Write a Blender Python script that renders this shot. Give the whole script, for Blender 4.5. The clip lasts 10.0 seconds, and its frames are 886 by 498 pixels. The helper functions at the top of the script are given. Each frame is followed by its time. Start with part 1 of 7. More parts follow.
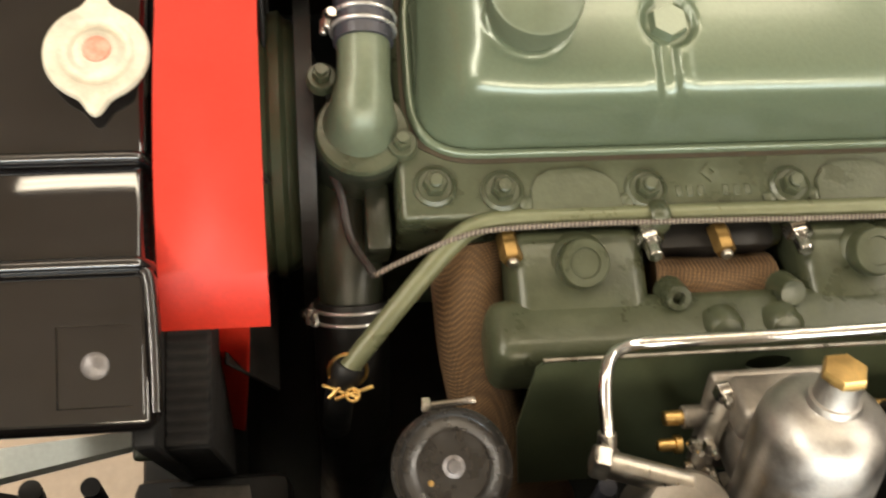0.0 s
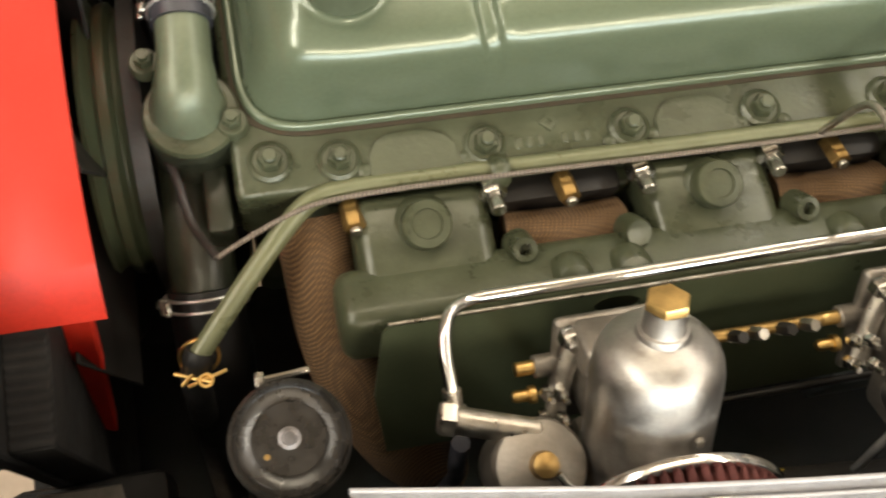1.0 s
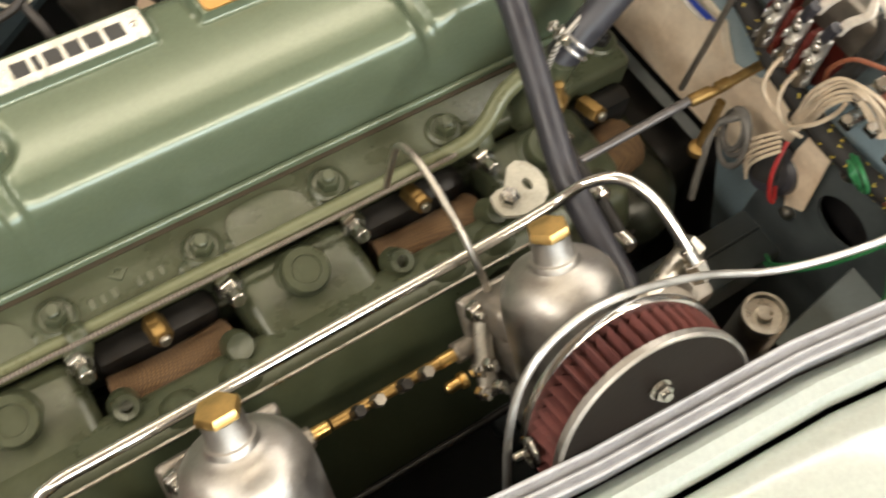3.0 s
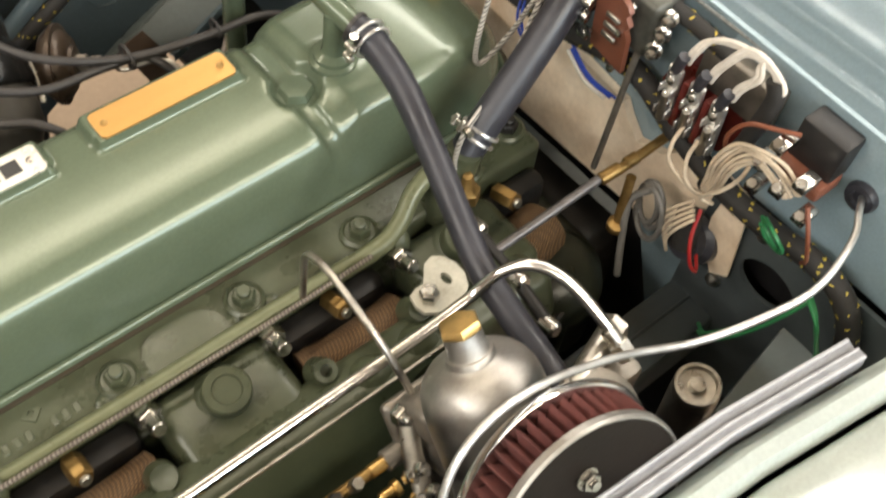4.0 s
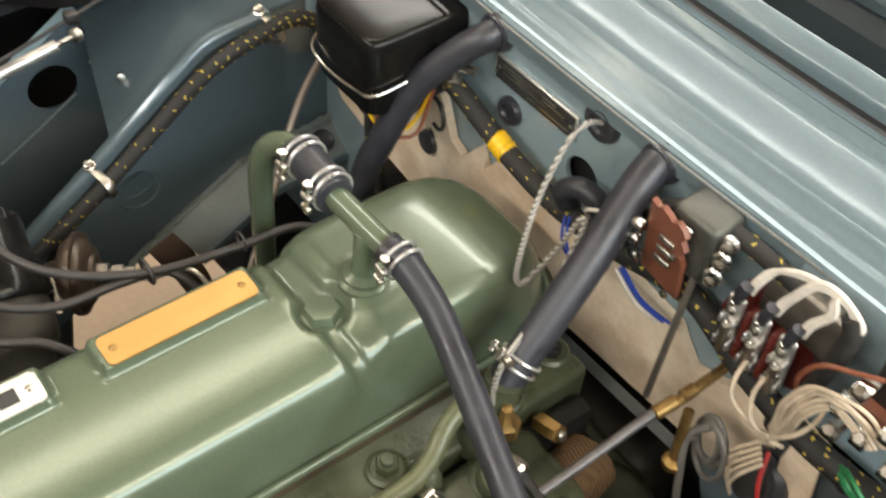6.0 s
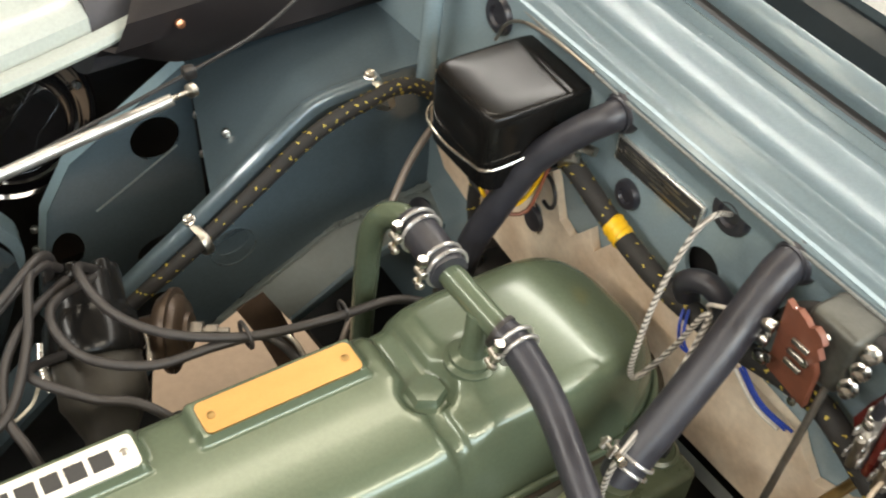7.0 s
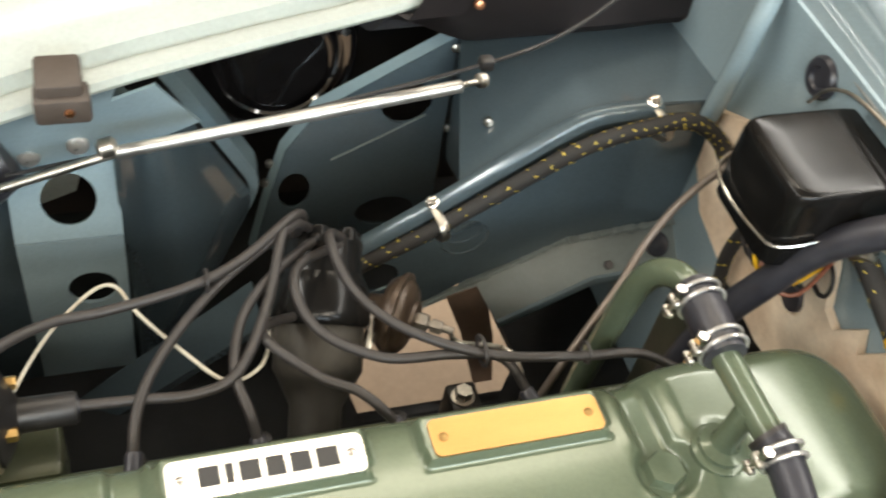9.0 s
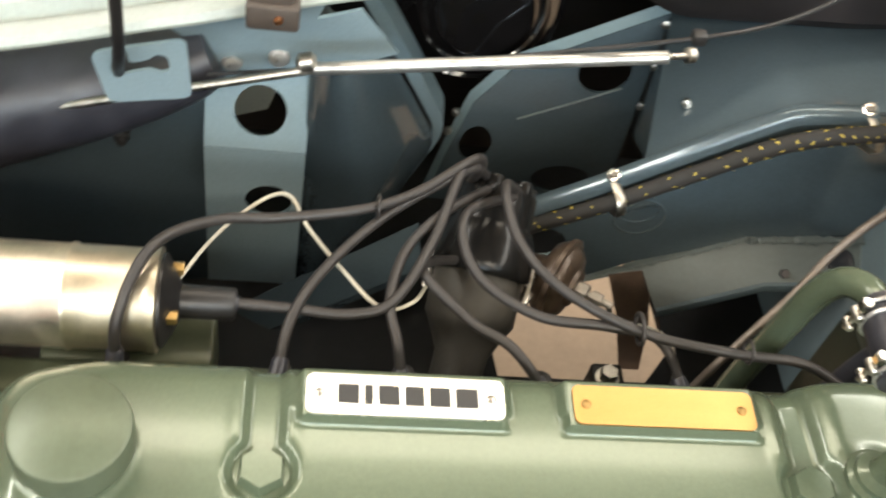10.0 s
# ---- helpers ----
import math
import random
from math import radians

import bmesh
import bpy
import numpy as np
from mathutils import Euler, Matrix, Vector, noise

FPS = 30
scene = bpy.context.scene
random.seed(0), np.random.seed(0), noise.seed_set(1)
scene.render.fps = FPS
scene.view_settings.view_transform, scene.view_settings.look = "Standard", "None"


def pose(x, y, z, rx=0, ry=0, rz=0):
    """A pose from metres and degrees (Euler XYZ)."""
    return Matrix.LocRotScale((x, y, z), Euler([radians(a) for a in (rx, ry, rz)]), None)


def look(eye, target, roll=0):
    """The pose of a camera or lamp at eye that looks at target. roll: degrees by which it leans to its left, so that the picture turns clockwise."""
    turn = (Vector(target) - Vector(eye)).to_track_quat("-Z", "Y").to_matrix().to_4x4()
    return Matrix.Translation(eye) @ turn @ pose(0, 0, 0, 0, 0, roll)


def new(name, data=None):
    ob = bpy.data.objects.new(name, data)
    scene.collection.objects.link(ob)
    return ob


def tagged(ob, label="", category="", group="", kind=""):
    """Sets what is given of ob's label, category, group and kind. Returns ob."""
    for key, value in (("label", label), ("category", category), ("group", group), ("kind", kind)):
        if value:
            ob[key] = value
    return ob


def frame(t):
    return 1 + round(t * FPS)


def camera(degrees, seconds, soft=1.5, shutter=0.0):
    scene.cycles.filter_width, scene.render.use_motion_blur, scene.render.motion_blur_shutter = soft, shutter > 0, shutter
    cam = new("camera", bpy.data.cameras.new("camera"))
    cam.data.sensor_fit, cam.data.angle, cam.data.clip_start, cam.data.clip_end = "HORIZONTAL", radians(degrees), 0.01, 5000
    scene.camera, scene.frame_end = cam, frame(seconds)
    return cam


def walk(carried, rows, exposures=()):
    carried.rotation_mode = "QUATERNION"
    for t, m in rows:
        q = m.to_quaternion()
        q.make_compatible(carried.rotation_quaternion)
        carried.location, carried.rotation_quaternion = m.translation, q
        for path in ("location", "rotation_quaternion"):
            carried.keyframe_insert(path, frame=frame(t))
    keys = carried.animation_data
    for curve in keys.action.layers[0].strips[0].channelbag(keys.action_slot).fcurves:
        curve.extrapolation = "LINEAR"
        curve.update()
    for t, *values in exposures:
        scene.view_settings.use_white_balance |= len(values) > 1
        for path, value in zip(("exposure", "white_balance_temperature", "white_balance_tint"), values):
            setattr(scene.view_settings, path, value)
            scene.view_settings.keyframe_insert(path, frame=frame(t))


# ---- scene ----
cam = camera(45.8, 10.0, soft=2.0, shutter=0.5)
PATH = [
    (0, (-0.0790, -0.3291, 1.4218), (-0.0031, -0.1568, 0.8521), 20.42),
    (0.5, (-0.0450, -0.3423, 1.4172), (0.0387, -0.1773, 0.8464), 20.73),
    (1, (-0.0060, -0.3519, 1.4200), (0.0948, -0.1879, 0.8518), 22.03),
    (1.5, (0.0350, -0.3682, 1.4202), (0.1541, -0.1979, 0.8573), 21.56),
    (2, (0.0810, -0.3863, 1.4216), (0.2241, -0.2068, 0.8673), 19.35),
    (2.5, (0.1210, -0.4035, 1.4168), (0.2866, -0.2127, 0.8726), 15.85),
    (3, (0.1570, -0.4245, 1.4138), (0.3562, -0.2236, 0.8847), 13.10),
    (3.2, (0.1580, -0.4248, 1.4170), (0.3731, -0.2280, 0.8926), 13.83),
    (4.3, (0.2070, -0.4387, 1.4033), (0.4539, -0.1937, 0.9144), 6.89),
    (4.5, (0.2130, -0.4379, 1.3970), (0.4710, -0.1854, 0.9178), 7.07),
    (5, (0.2220, -0.4263, 1.3938), (0.4952, -0.1612, 0.9301), 7.48),
    (6.3, (0.2440, -0.3678, 1.3804), (0.5032, -0.0461, 0.9453), 4.68),
    (6.5, (0.2410, -0.3559, 1.3791), (0.4984, -0.0245, 0.9502), 4.98),
    (7, (0.2270, -0.3407, 1.3680), (0.4772, 0.0067, 0.9475), 5.25),
    (7.5, (0.2180, -0.3087, 1.3597), (0.4553, 0.0399, 0.9329), 7.72),
    (8, (0.2070, -0.2782, 1.3538), (0.4293, 0.0682, 0.9172), 10.63),
    (8.5, (0.1970, -0.2594, 1.3562), (0.3983, 0.0984, 0.9187), 11.83),
    (9, (0.1750, -0.2476, 1.3590), (0.3493, 0.1182, 0.9165), 12.74),
    (9.5, (0.1510, -0.2435, 1.3541), (0.2932, 0.1252, 0.9027), 13.32),
    (10, (0.1700, -0.2521, 1.3365), (0.2558, 0.1195, 0.8733), 13.80),
]
walk(cam, [(t, look(eye, target, roll)) for t, eye, target, roll in PATH],
     [(0, -0.14, 6850, 10), (1.5, -0.16, 6800, 10), (2.5, -0.24, 6720, 10), (3.2, -0.25, 6580, 10), (5, -0.22, 6330, 9), (8, -0.22, 6320, 9), (9.5, -0.02, 6270, 9), (10, 0.02, 6300, 9)])

# ---- light ----
world = bpy.data.worlds.new("hall_air")
scene.world = world
world.use_nodes = True
world.node_tree.nodes["Background"].inputs[0].default_value = (0.80, 0.88, 1.0, 1)
world.node_tree.nodes["Background"].inputs[1].default_value = 0.25


def area_lamp(name, eye, target, sx, sy, watts, colour):
    data = bpy.data.lights.new(name, "AREA")
    data.shape, data.size, data.size_y, data.energy, data.color = "RECTANGLE", sx, sy, watts, colour
    ob = new(name, data)
    ob.matrix_world = look(eye, target)
    return ob


WARM, COOL, NEUTRAL = (1.0, 0.88, 0.70), (0.80, 0.92, 1.0), (1.0, 0.95, 0.87)


# ---- materials ----
def node(tree, kind, **values):
    n = tree.nodes.new(kind)
    for key, value in values.items():
        n.inputs[key].default_value = value
    return n


def material(name, colour, rough=0.5, metal=0.0, vary=0.15, scale=40.0, bump=0.1, fine=400.0, coat=0.0,
             rough_vary=0.12, second=None, emission=0.0, transmission=0.0, dist=0.0006, stretch=(1, 1, 1)):
    """Paint, metal or rubber: broad blotches and fine grain in colour, gloss and relief."""
    m = bpy.data.materials.new(name)
    m.use_nodes = True
    t = m.node_tree
    b = t.nodes["Principled BSDF"]
    b.inputs["Metallic"].default_value = metal
    b.inputs["Coat Weight"].default_value = coat
    b.inputs["Coat Roughness"].default_value = 0.08
    b.inputs["Transmission Weight"].default_value = transmission
    where = t.nodes.new("ShaderNodeTexCoord")
    mapping = t.nodes.new("ShaderNodeMapping")
    mapping.inputs["Scale"].default_value = stretch
    t.links.new(where.outputs["Object"], mapping.inputs["Vector"])
    broad = node(t, "ShaderNodeTexNoise", Scale=scale, Detail=6.0, Roughness=0.6)
    grain = node(t, "ShaderNodeTexNoise", Scale=fine, Detail=3.0, Roughness=0.6)
    for n in (broad, grain):
        t.links.new(mapping.outputs["Vector"], n.inputs["Vector"])
    ramp = t.nodes.new("ShaderNodeValToRGB")
    ramp.color_ramp.elements[0].position, ramp.color_ramp.elements[1].position = 0.3, 0.72
    dark = second if second else tuple(c * (1 - vary) for c in colour)
    ramp.color_ramp.elements[0].color = (*dark, 1)
    ramp.color_ramp.elements[1].color = (*[min(1.0, c * (1 + vary * 0.5)) for c in colour], 1)
    t.links.new(broad.outputs["Fac"], ramp.inputs["Fac"])
    mix = t.nodes.new("ShaderNodeMix")
    mix.data_type, mix.blend_type = "RGBA", "MULTIPLY"
    mix.inputs[0].default_value = 0.25
    t.links.new(ramp.outputs["Color"], mix.inputs[6])
    t.links.new(grain.outputs["Fac"], mix.inputs[7])
    t.links.new(mix.outputs[2], b.inputs["Base Color"])
    spread = t.nodes.new("ShaderNodeMapRange")
    spread.inputs["From Min"].default_value, spread.inputs["From Max"].default_value = 0.3, 0.7
    spread.inputs["To Min"].default_value, spread.inputs["To Max"].default_value = max(0.03, rough - rough_vary), rough + rough_vary
    t.links.new(broad.outputs["Fac"], spread.inputs["Value"])
    t.links.new(spread.outputs["Result"], b.inputs["Roughness"])
    if bump:
        relief = node(t, "ShaderNodeBump", Strength=bump, Distance=dist)
        t.links.new(grain.outputs["Fac"], relief.inputs["Height"])
        t.links.new(relief.outputs["Normal"], b.inputs["Normal"])
    if emission:
        b.inputs["Emission Color"].default_value, b.inputs["Emission Strength"].default_value = (*colour, 1), emission
    return m


def banded(name, one, two, axis, period, share=0.5, rough=0.6, metal=0.0, bump=0.6, slant=(0, 0, 0)):
    """Woven, wound or ribbed stuff: fine bands across an axis with relief."""
    m = material(name, one, rough, metal, vary=0.2, scale=60, bump=0)
    t = m.node_tree
    b = t.nodes["Principled BSDF"]
    where = t.nodes.new("ShaderNodeTexCoord")
    turn = t.nodes.new("ShaderNodeMapping")
    turn.inputs["Rotation"].default_value = slant
    wave = t.nodes.new("ShaderNodeTexWave")
    wave.bands_direction = axis
    wave.inputs["Scale"].default_value = 1 / period * 0.05 * 2 * math.pi
    wave.inputs["Distortion"].default_value = 0.7
    wave.inputs["Detail Scale"].default_value = 60
    t.links.new(where.outputs["Object"], turn.inputs["Vector"])
    t.links.new(turn.outputs["Vector"], wave.inputs["Vector"])
    old = b.inputs["Base Color"].links[0].from_socket
    mix = t.nodes.new("ShaderNodeMix")
    mix.data_type = "RGBA"
    t.links.new(wave.outputs["Fac"], mix.inputs[0])
    mix.inputs[6].default_value = (*two, 1)
    t.links.new(old, mix.inputs[7])
    t.links.new(mix.outputs[2], b.inputs["Base Color"])
    relief = node(t, "ShaderNodeBump", Strength=bump, Distance=0.001)
    t.links.new(wave.outputs["Fac"], relief.inputs["Height"])
    t.links.new(relief.outputs["Normal"], b.inputs["Normal"])
    return m


GREEN = material("engine_green_enamel", (0.112, 0.142, 0.092), 0.235, 0.19, 0.03, 18, 0.08, 350, coat=0.2, rough_vary=0.012)
GREEN_DULL = material("dulled_green_enamel", (0.118, 0.142, 0.092), 0.40, 0.2, 0.12, 30, 0.15, 250, rough_vary=0.06)
GREEN_CAST = material("engine_green_casting", (0.062, 0.071, 0.040), 0.34, 0.12, 0.25, 30, 0.5, 240)
PIPE_GREEN = material("olive_pipe_enamel", (0.135, 0.145, 0.080), 0.36, 0.1, 0.12, 40, 0.15, 300)
# near-black colour standing in for the deep shade low in the bay
DEEP_SHADE = material("near_black_shade", (0.005, 0.005, 0.005), 0.75, 0.0, 0.4, 20, 0.3, 200)
GREEN_DARK = material("green_heat_shield", (0.058, 0.072, 0.041), 0.36, 0.15, 0.25, 15, 0.15, 300)
# darkest of the engine greens, for the low castings
GREEN_DEEP = material("deep_green_casting", (0.028, 0.032, 0.020), 0.36, 0.1, 0.5, 22, 0.5, 200)
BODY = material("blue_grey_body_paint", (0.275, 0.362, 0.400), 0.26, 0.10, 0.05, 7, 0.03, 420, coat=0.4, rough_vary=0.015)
# darker copy of the body paint, carrying the shade on the inner panels
BODY_SHADED = material("blue_grey_paint_shaded", (0.105, 0.143, 0.165), 0.24, 0.22, 0.10, 6, 0.03, 300, coat=1.0, rough_vary=0.012)
BODY_SHADED.node_tree.nodes["Principled BSDF"].inputs["Coat IOR"].default_value = 1.75
RAIL_BLUE = material("glossy_rail_paint", (0.185, 0.245, 0.275), 0.16, 0.25, 0.08, 9, 0.03, 300, coat=0.6, rough_vary=0.02)
BODY_MATT = material("dulled_blue_grey_paint", (0.165, 0.195, 0.190), 0.38, 0.0, 0.15, 20, 0.3, 200)
# darker blue-grey for the rail and footwell low in the bay
BODY_DIM = material("dark_blue_grey_paint", (0.070, 0.082, 0.084), 0.42, 0.0, 0.35, 18, 0.3, 200)
# near-white base colour puts the wings' glare into the paint
PALE_LIT = material("pale_brightly_lit_paint", (0.80, 0.86, 0.81), 0.16, 0.0, 0.05, 6, 0.03, 300, coat=0.5, rough_vary=0.02)
BLACK_GLOSS = material("black_gloss_enamel", (0.008, 0.007, 0.007), 0.06, 0.0, 0.4, 20, 0.03, 60, coat=0.8, rough_vary=0.02)
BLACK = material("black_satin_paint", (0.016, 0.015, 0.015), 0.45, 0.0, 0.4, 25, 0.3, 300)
DARK = material("dark_oily_metal", (0.020, 0.018, 0.016), 0.5, 0.3, 0.5, 25, 0.5, 200)
RUBBER = material("black_rubber_hose", (0.032, 0.032, 0.040), 0.40, 0.0, 0.3, 45, 0.35, 500)
# darker rubber for the low hoses and the belt
RUBBER_DEEP = material("deep_black_rubber", (0.008, 0.0075, 0.007), 0.5, 0.0, 0.5, 35, 0.5, 300)
LEAD = material("brown_black_lead", (0.029, 0.025, 0.023), 0.5, 0.0, 0.3, 60, 0.3, 500)
STEEL = material("bright_steel", (0.62, 0.60, 0.56), 0.22, 1.0, 0.2, 60, 0.15, 500)
CHROME = material("polished_chrome", (0.78, 0.77, 0.75), 0.16, 1.0, 0.08, 30, 0.08, 300, rough_vary=0.06)
ALLOY = material("satin_polished_alloy", (0.47, 0.45, 0.42), 0.42, 1.0, 0.22, 45, 0.3, 500, rough_vary=0.13)
ALLOY_DULL = material("dull_cast_alloy", (0.34, 0.31, 0.27), 0.5, 0.9, 0.35, 40, 0.5, 300)
BOLT_GREY = material("greyed_bolt", (0.16, 0.15, 0.15), 0.4, 0.6, 0.3, 120, 0.3, 400)
CASE_GREY = material("dull_grey_tinplate", (0.115, 0.115, 0.10), 0.45, 0.6, 0.35, 60, 0.4, 300)
ZINC = material("zinc_plated", (0.55, 0.52, 0.46), 0.35, 1.0, 0.3, 90, 0.3, 500)
BRASS = material("yellow_brass", (0.84, 0.57, 0.22), 0.36, 1.0, 0.2, 60, 0.15, 400)
BRASS_DULL = material("aged_brass", (0.42, 0.27, 0.10), 0.42, 0.9, 0.4, 80, 0.3, 400)
PLATE = material("brushed_brass_plate", (0.55, 0.325, 0.120), 0.31, 1.0, 0.06, 18, 0.2, 900, stretch=(1, 4, 1), rough_vary=0.05)
RED = material("red_gloss_paint", (0.86, 0.055, 0.030), 0.50, 0.0, 0.06, 14, 0.06, 250, coat=0.0)
FADED_RED = material("faded_red_enamel", (0.62, 0.14, 0.09), 0.5, 0.0, 0.35, 160, 0.2, 400, second=(0.55, 0.30, 0.22))
RED_DARK = material("maroon_bakelite", (0.11, 0.016, 0.012), 0.35, 0.0, 0.3, 60, 0.2, 400)
GUSSET = material("primed_brown_grey", (0.21, 0.145, 0.105), 0.6, 0.0, 0.25, 30, 0.3, 200)
BROWN = material("brown_bakelite", (0.20, 0.070, 0.040), 0.42, 0.0, 0.25, 40, 0.25, 300)
BOARD = material("tan_insulation_board", (0.88, 0.75, 0.58), 0.75, 0.0, 0.3, 14, 0.5, 180, second=(0.56, 0.40, 0.26))
WHITE = material("white_sheath", (0.74, 0.68, 0.60), 0.45, 0.0, 0.25, 60, 0.1, 500)
DIRTY_WHITE = material("grubby_white_sheath", (0.46, 0.42, 0.33), 0.5, 0.0, 0.3, 60, 0.1, 500)
CREAM_WIRE = material("cream_cloth_sheath", (0.60, 0.49, 0.36), 0.6, 0.0, 0.3, 60, 0.3, 500)
CAP_WHITE = material("worn_off_white_enamel", (0.50, 0.455, 0.36), 0.42, 0.0, 0.22, 70, 0.35, 260)
IVORY = material("ivory_enamel", (0.50, 0.47, 0.38), 0.35, 0.0, 0.25, 50, 0.2, 400)
GREY_SHEATH = material("grey_cable_sheath", (0.15, 0.142, 0.13), 0.5, 0.0, 0.25, 60, 0.2, 400)
BLUE = material("blue_wire", (0.03, 0.07, 0.42), 0.4, 0.0, 0.15, 60, 0.1, 500)
WIRE_GREEN = material("green_wire", (0.03, 0.20, 0.07), 0.4, 0.0, 0.15, 60, 0.1, 500)
WIRE_RED = material("red_wire", (0.36, 0.018, 0.018), 0.4, 0.0, 0.15, 60, 0.1, 500)
WIRE_BROWN = material("brown_wire", (0.19, 0.06, 0.03), 0.4, 0.0, 0.15, 60, 0.1, 500)
YELLOW = material("yellow_tape", (0.85, 0.50, 0.01), 0.45, 0.0, 0.12, 60, 0.15, 400)
TRACER = material("yellow_tracer_thread", (0.66, 0.50, 0.07), 0.6, 0.0, 0.3, 60, 0.1, 400)
TIN = material("tinned_clip", (0.80, 0.79, 0.77), 0.34, 0.85, 0.2, 80, 0.3, 500)
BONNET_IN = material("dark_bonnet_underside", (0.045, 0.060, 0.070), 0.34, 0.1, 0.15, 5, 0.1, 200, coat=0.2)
SEAL = material("grey_rubber_seal", (0.40, 0.40, 0.42), 0.42, 0.0, 0.2, 60, 0.3, 500)
WELT = material("grey_stippled_welt", (0.22, 0.23, 0.22), 0.5, 0.0, 0.5, 500, 0.5, 900)
PLEAT = material("pink_red_filter_gauze", (0.165, 0.052, 0.046), 0.85, 0.0, 0.35, 90, 0.6, 900)
DISC = material("brown_black_lacquer", (0.012, 0.009, 0.007), 0.42, 0.0, 0.3, 20, 0.15, 300)
DISC.node_tree.nodes["Principled BSDF"].inputs["Specular IOR Level"].default_value = 0.12
CONCRETE = material("tan_concrete", (0.45, 0.335, 0.235), 0.65, 0.0, 0.25, 3, 0.4, 80)
CEILING_WHITE = material("white_ceiling_paint", (0.82, 0.79, 0.72), 0.8, 0.0, 0.08, 2, 0.2, 60)
PLASTER = material("pale_hall_wall", (0.56, 0.515, 0.45), 0.8, 0.0, 0.08, 2, 0.2, 60)
WRAP = banded("brown_heat_wrap", (0.30, 0.178, 0.072), (0.060, 0.031, 0.013), "Z", 0.0021, rough=0.85, bump=0.7, slant=(0.5, 0.75, 0.3))
tree = WRAP.node_tree
cross = node(tree, "ShaderNodeTexWave", Scale=1 / 0.0018 * 0.05 * 2 * math.pi, Distortion=0.8)
cross.bands_direction = "X"
turned = tree.nodes.new("ShaderNodeMapping")
turned.inputs["Rotation"].default_value = (-0.6, 0.9, 0.7)
tree.links.new(tree.nodes["Texture Coordinate"].outputs["Object"], turned.inputs["Vector"])
tree.links.new(turned.outputs["Vector"], cross.inputs["Vector"])
weave = tree.nodes.new("ShaderNodeMath")
weave.operation = "MULTIPLY"
first = next(n for n in tree.nodes if n.bl_idname == "ShaderNodeTexWave" and n != cross)
tree.links.new(first.outputs["Fac"], weave.inputs[0])
tree.links.new(cross.outputs["Fac"], weave.inputs[1])
for link_ in list(first.outputs["Fac"].links):
    if link_.to_node != weave:
        tree.links.new(weave.outputs["Value"], link_.to_socket)
BRAID = banded("braided_steel_sleeve", (0.36, 0.31, 0.26), (0.08, 0.065, 0.055), "X", 0.0026, rough=0.5, metal=0.5, bump=0.8, slant=(0, 0.4, 0.3))
COIL_WIRE = banded("coiled_wire_sleeve", (0.78, 0.74, 0.67), (0.12, 0.11, 0.10), "Z", 0.0022, rough=0.4, metal=0.4, bump=1.0, slant=(0.5, 0.4, 0))
FIN = banded("radiator_fins", (0.010, 0.009, 0.008), (0.001, 0.001, 0.001), "Z", 0.0045, rough=0.9, bump=0.8, slant=(0.7, 0, 0))
BAKELITE = material("black_bakelite", (0.009, 0.0085, 0.008), 0.20, 0.0, 0.3, 14, 0.05, 150, coat=0.0, rough_vary=0.04)
BAKELITE.node_tree.nodes["Principled BSDF"].inputs["Specular IOR Level"].default_value = 0.18
DUSTY = material("dusty_dark_metal", (0.050, 0.045, 0.036), 0.55, 0.3, 0.4, 40, 0.4, 300)
STAY = material("dull_plated_tube", (0.66, 0.66, 0.64), 0.40, 0.9, 0.12, 60, 0.2, 500)
LETTERING = material("black_lettering", (0.03, 0.03, 0.03), 0.5, 0.0, 0.2, 80, 0.1, 400)
BADGE = material("silvered_badge", (0.80, 0.79, 0.74), 0.30, 0.75, 0.10, 40, 0.1, 400)
CLOTH = material("black_cloth_tape", (0.020, 0.018, 0.016), 0.75, 0.0, 0.3, 90, 0.7, 600)
LENS = material("lamp_tube", (1.0, 0.88, 0.70), 0.5, emission=9.0, bump=0)


# ---- mesh helpers ----
def axes(direction):
    d = Vector(direction).normalized()
    a = d.cross(Vector((0, 0, 1)))
    if a.length < 1e-3:
        a = Vector((1, 0, 0))
    a.normalize()
    return d, a, d.cross(a).normalized()


def ring_faces(bm, rings, closed=True, cap=(True, True)):
    n = len(rings[0])
    for p, q in zip(rings, rings[1:]):
        for i in range(n if closed else n - 1):
            j = (i + 1) % n
            bm.faces.new((p[i], p[j], q[j], q[i]))
    if closed and cap[0]:
        bm.faces.new(tuple(reversed(rings[0])))
    if closed and cap[1]:
        bm.faces.new(tuple(rings[-1]))


def lathe(bm, origin, direction, profile, seg=24, turn=0.0):
    """profile: (radius, height along direction)."""
    d, a, b = axes(direction)
    o = Vector(origin)
    rings = []
    for r, h in profile:
        rings.append([bm.verts.new(o + d * h + (a * math.cos(turn + 2 * math.pi * i / seg) + b * math.sin(turn + 2 * math.pi * i / seg)) * max(r, 1e-5)) for i in range(seg)])
    ring_faces(bm, rings)
    return bm


def cyl(bm, p, q, r, seg=16, r2=None, chamfer=0.0):
    p, q = Vector(p), Vector(q)
    h = (q - p).length
    r2 = r if r2 is None else r2
    c = min(chamfer, h * 0.4)
    prof = [(r - c, 0), (r, c), (r2, h - c), (r2 - c, h)] if c else [(r, 0), (r2, h)]
    return lathe(bm, p, q - p, prof, seg)


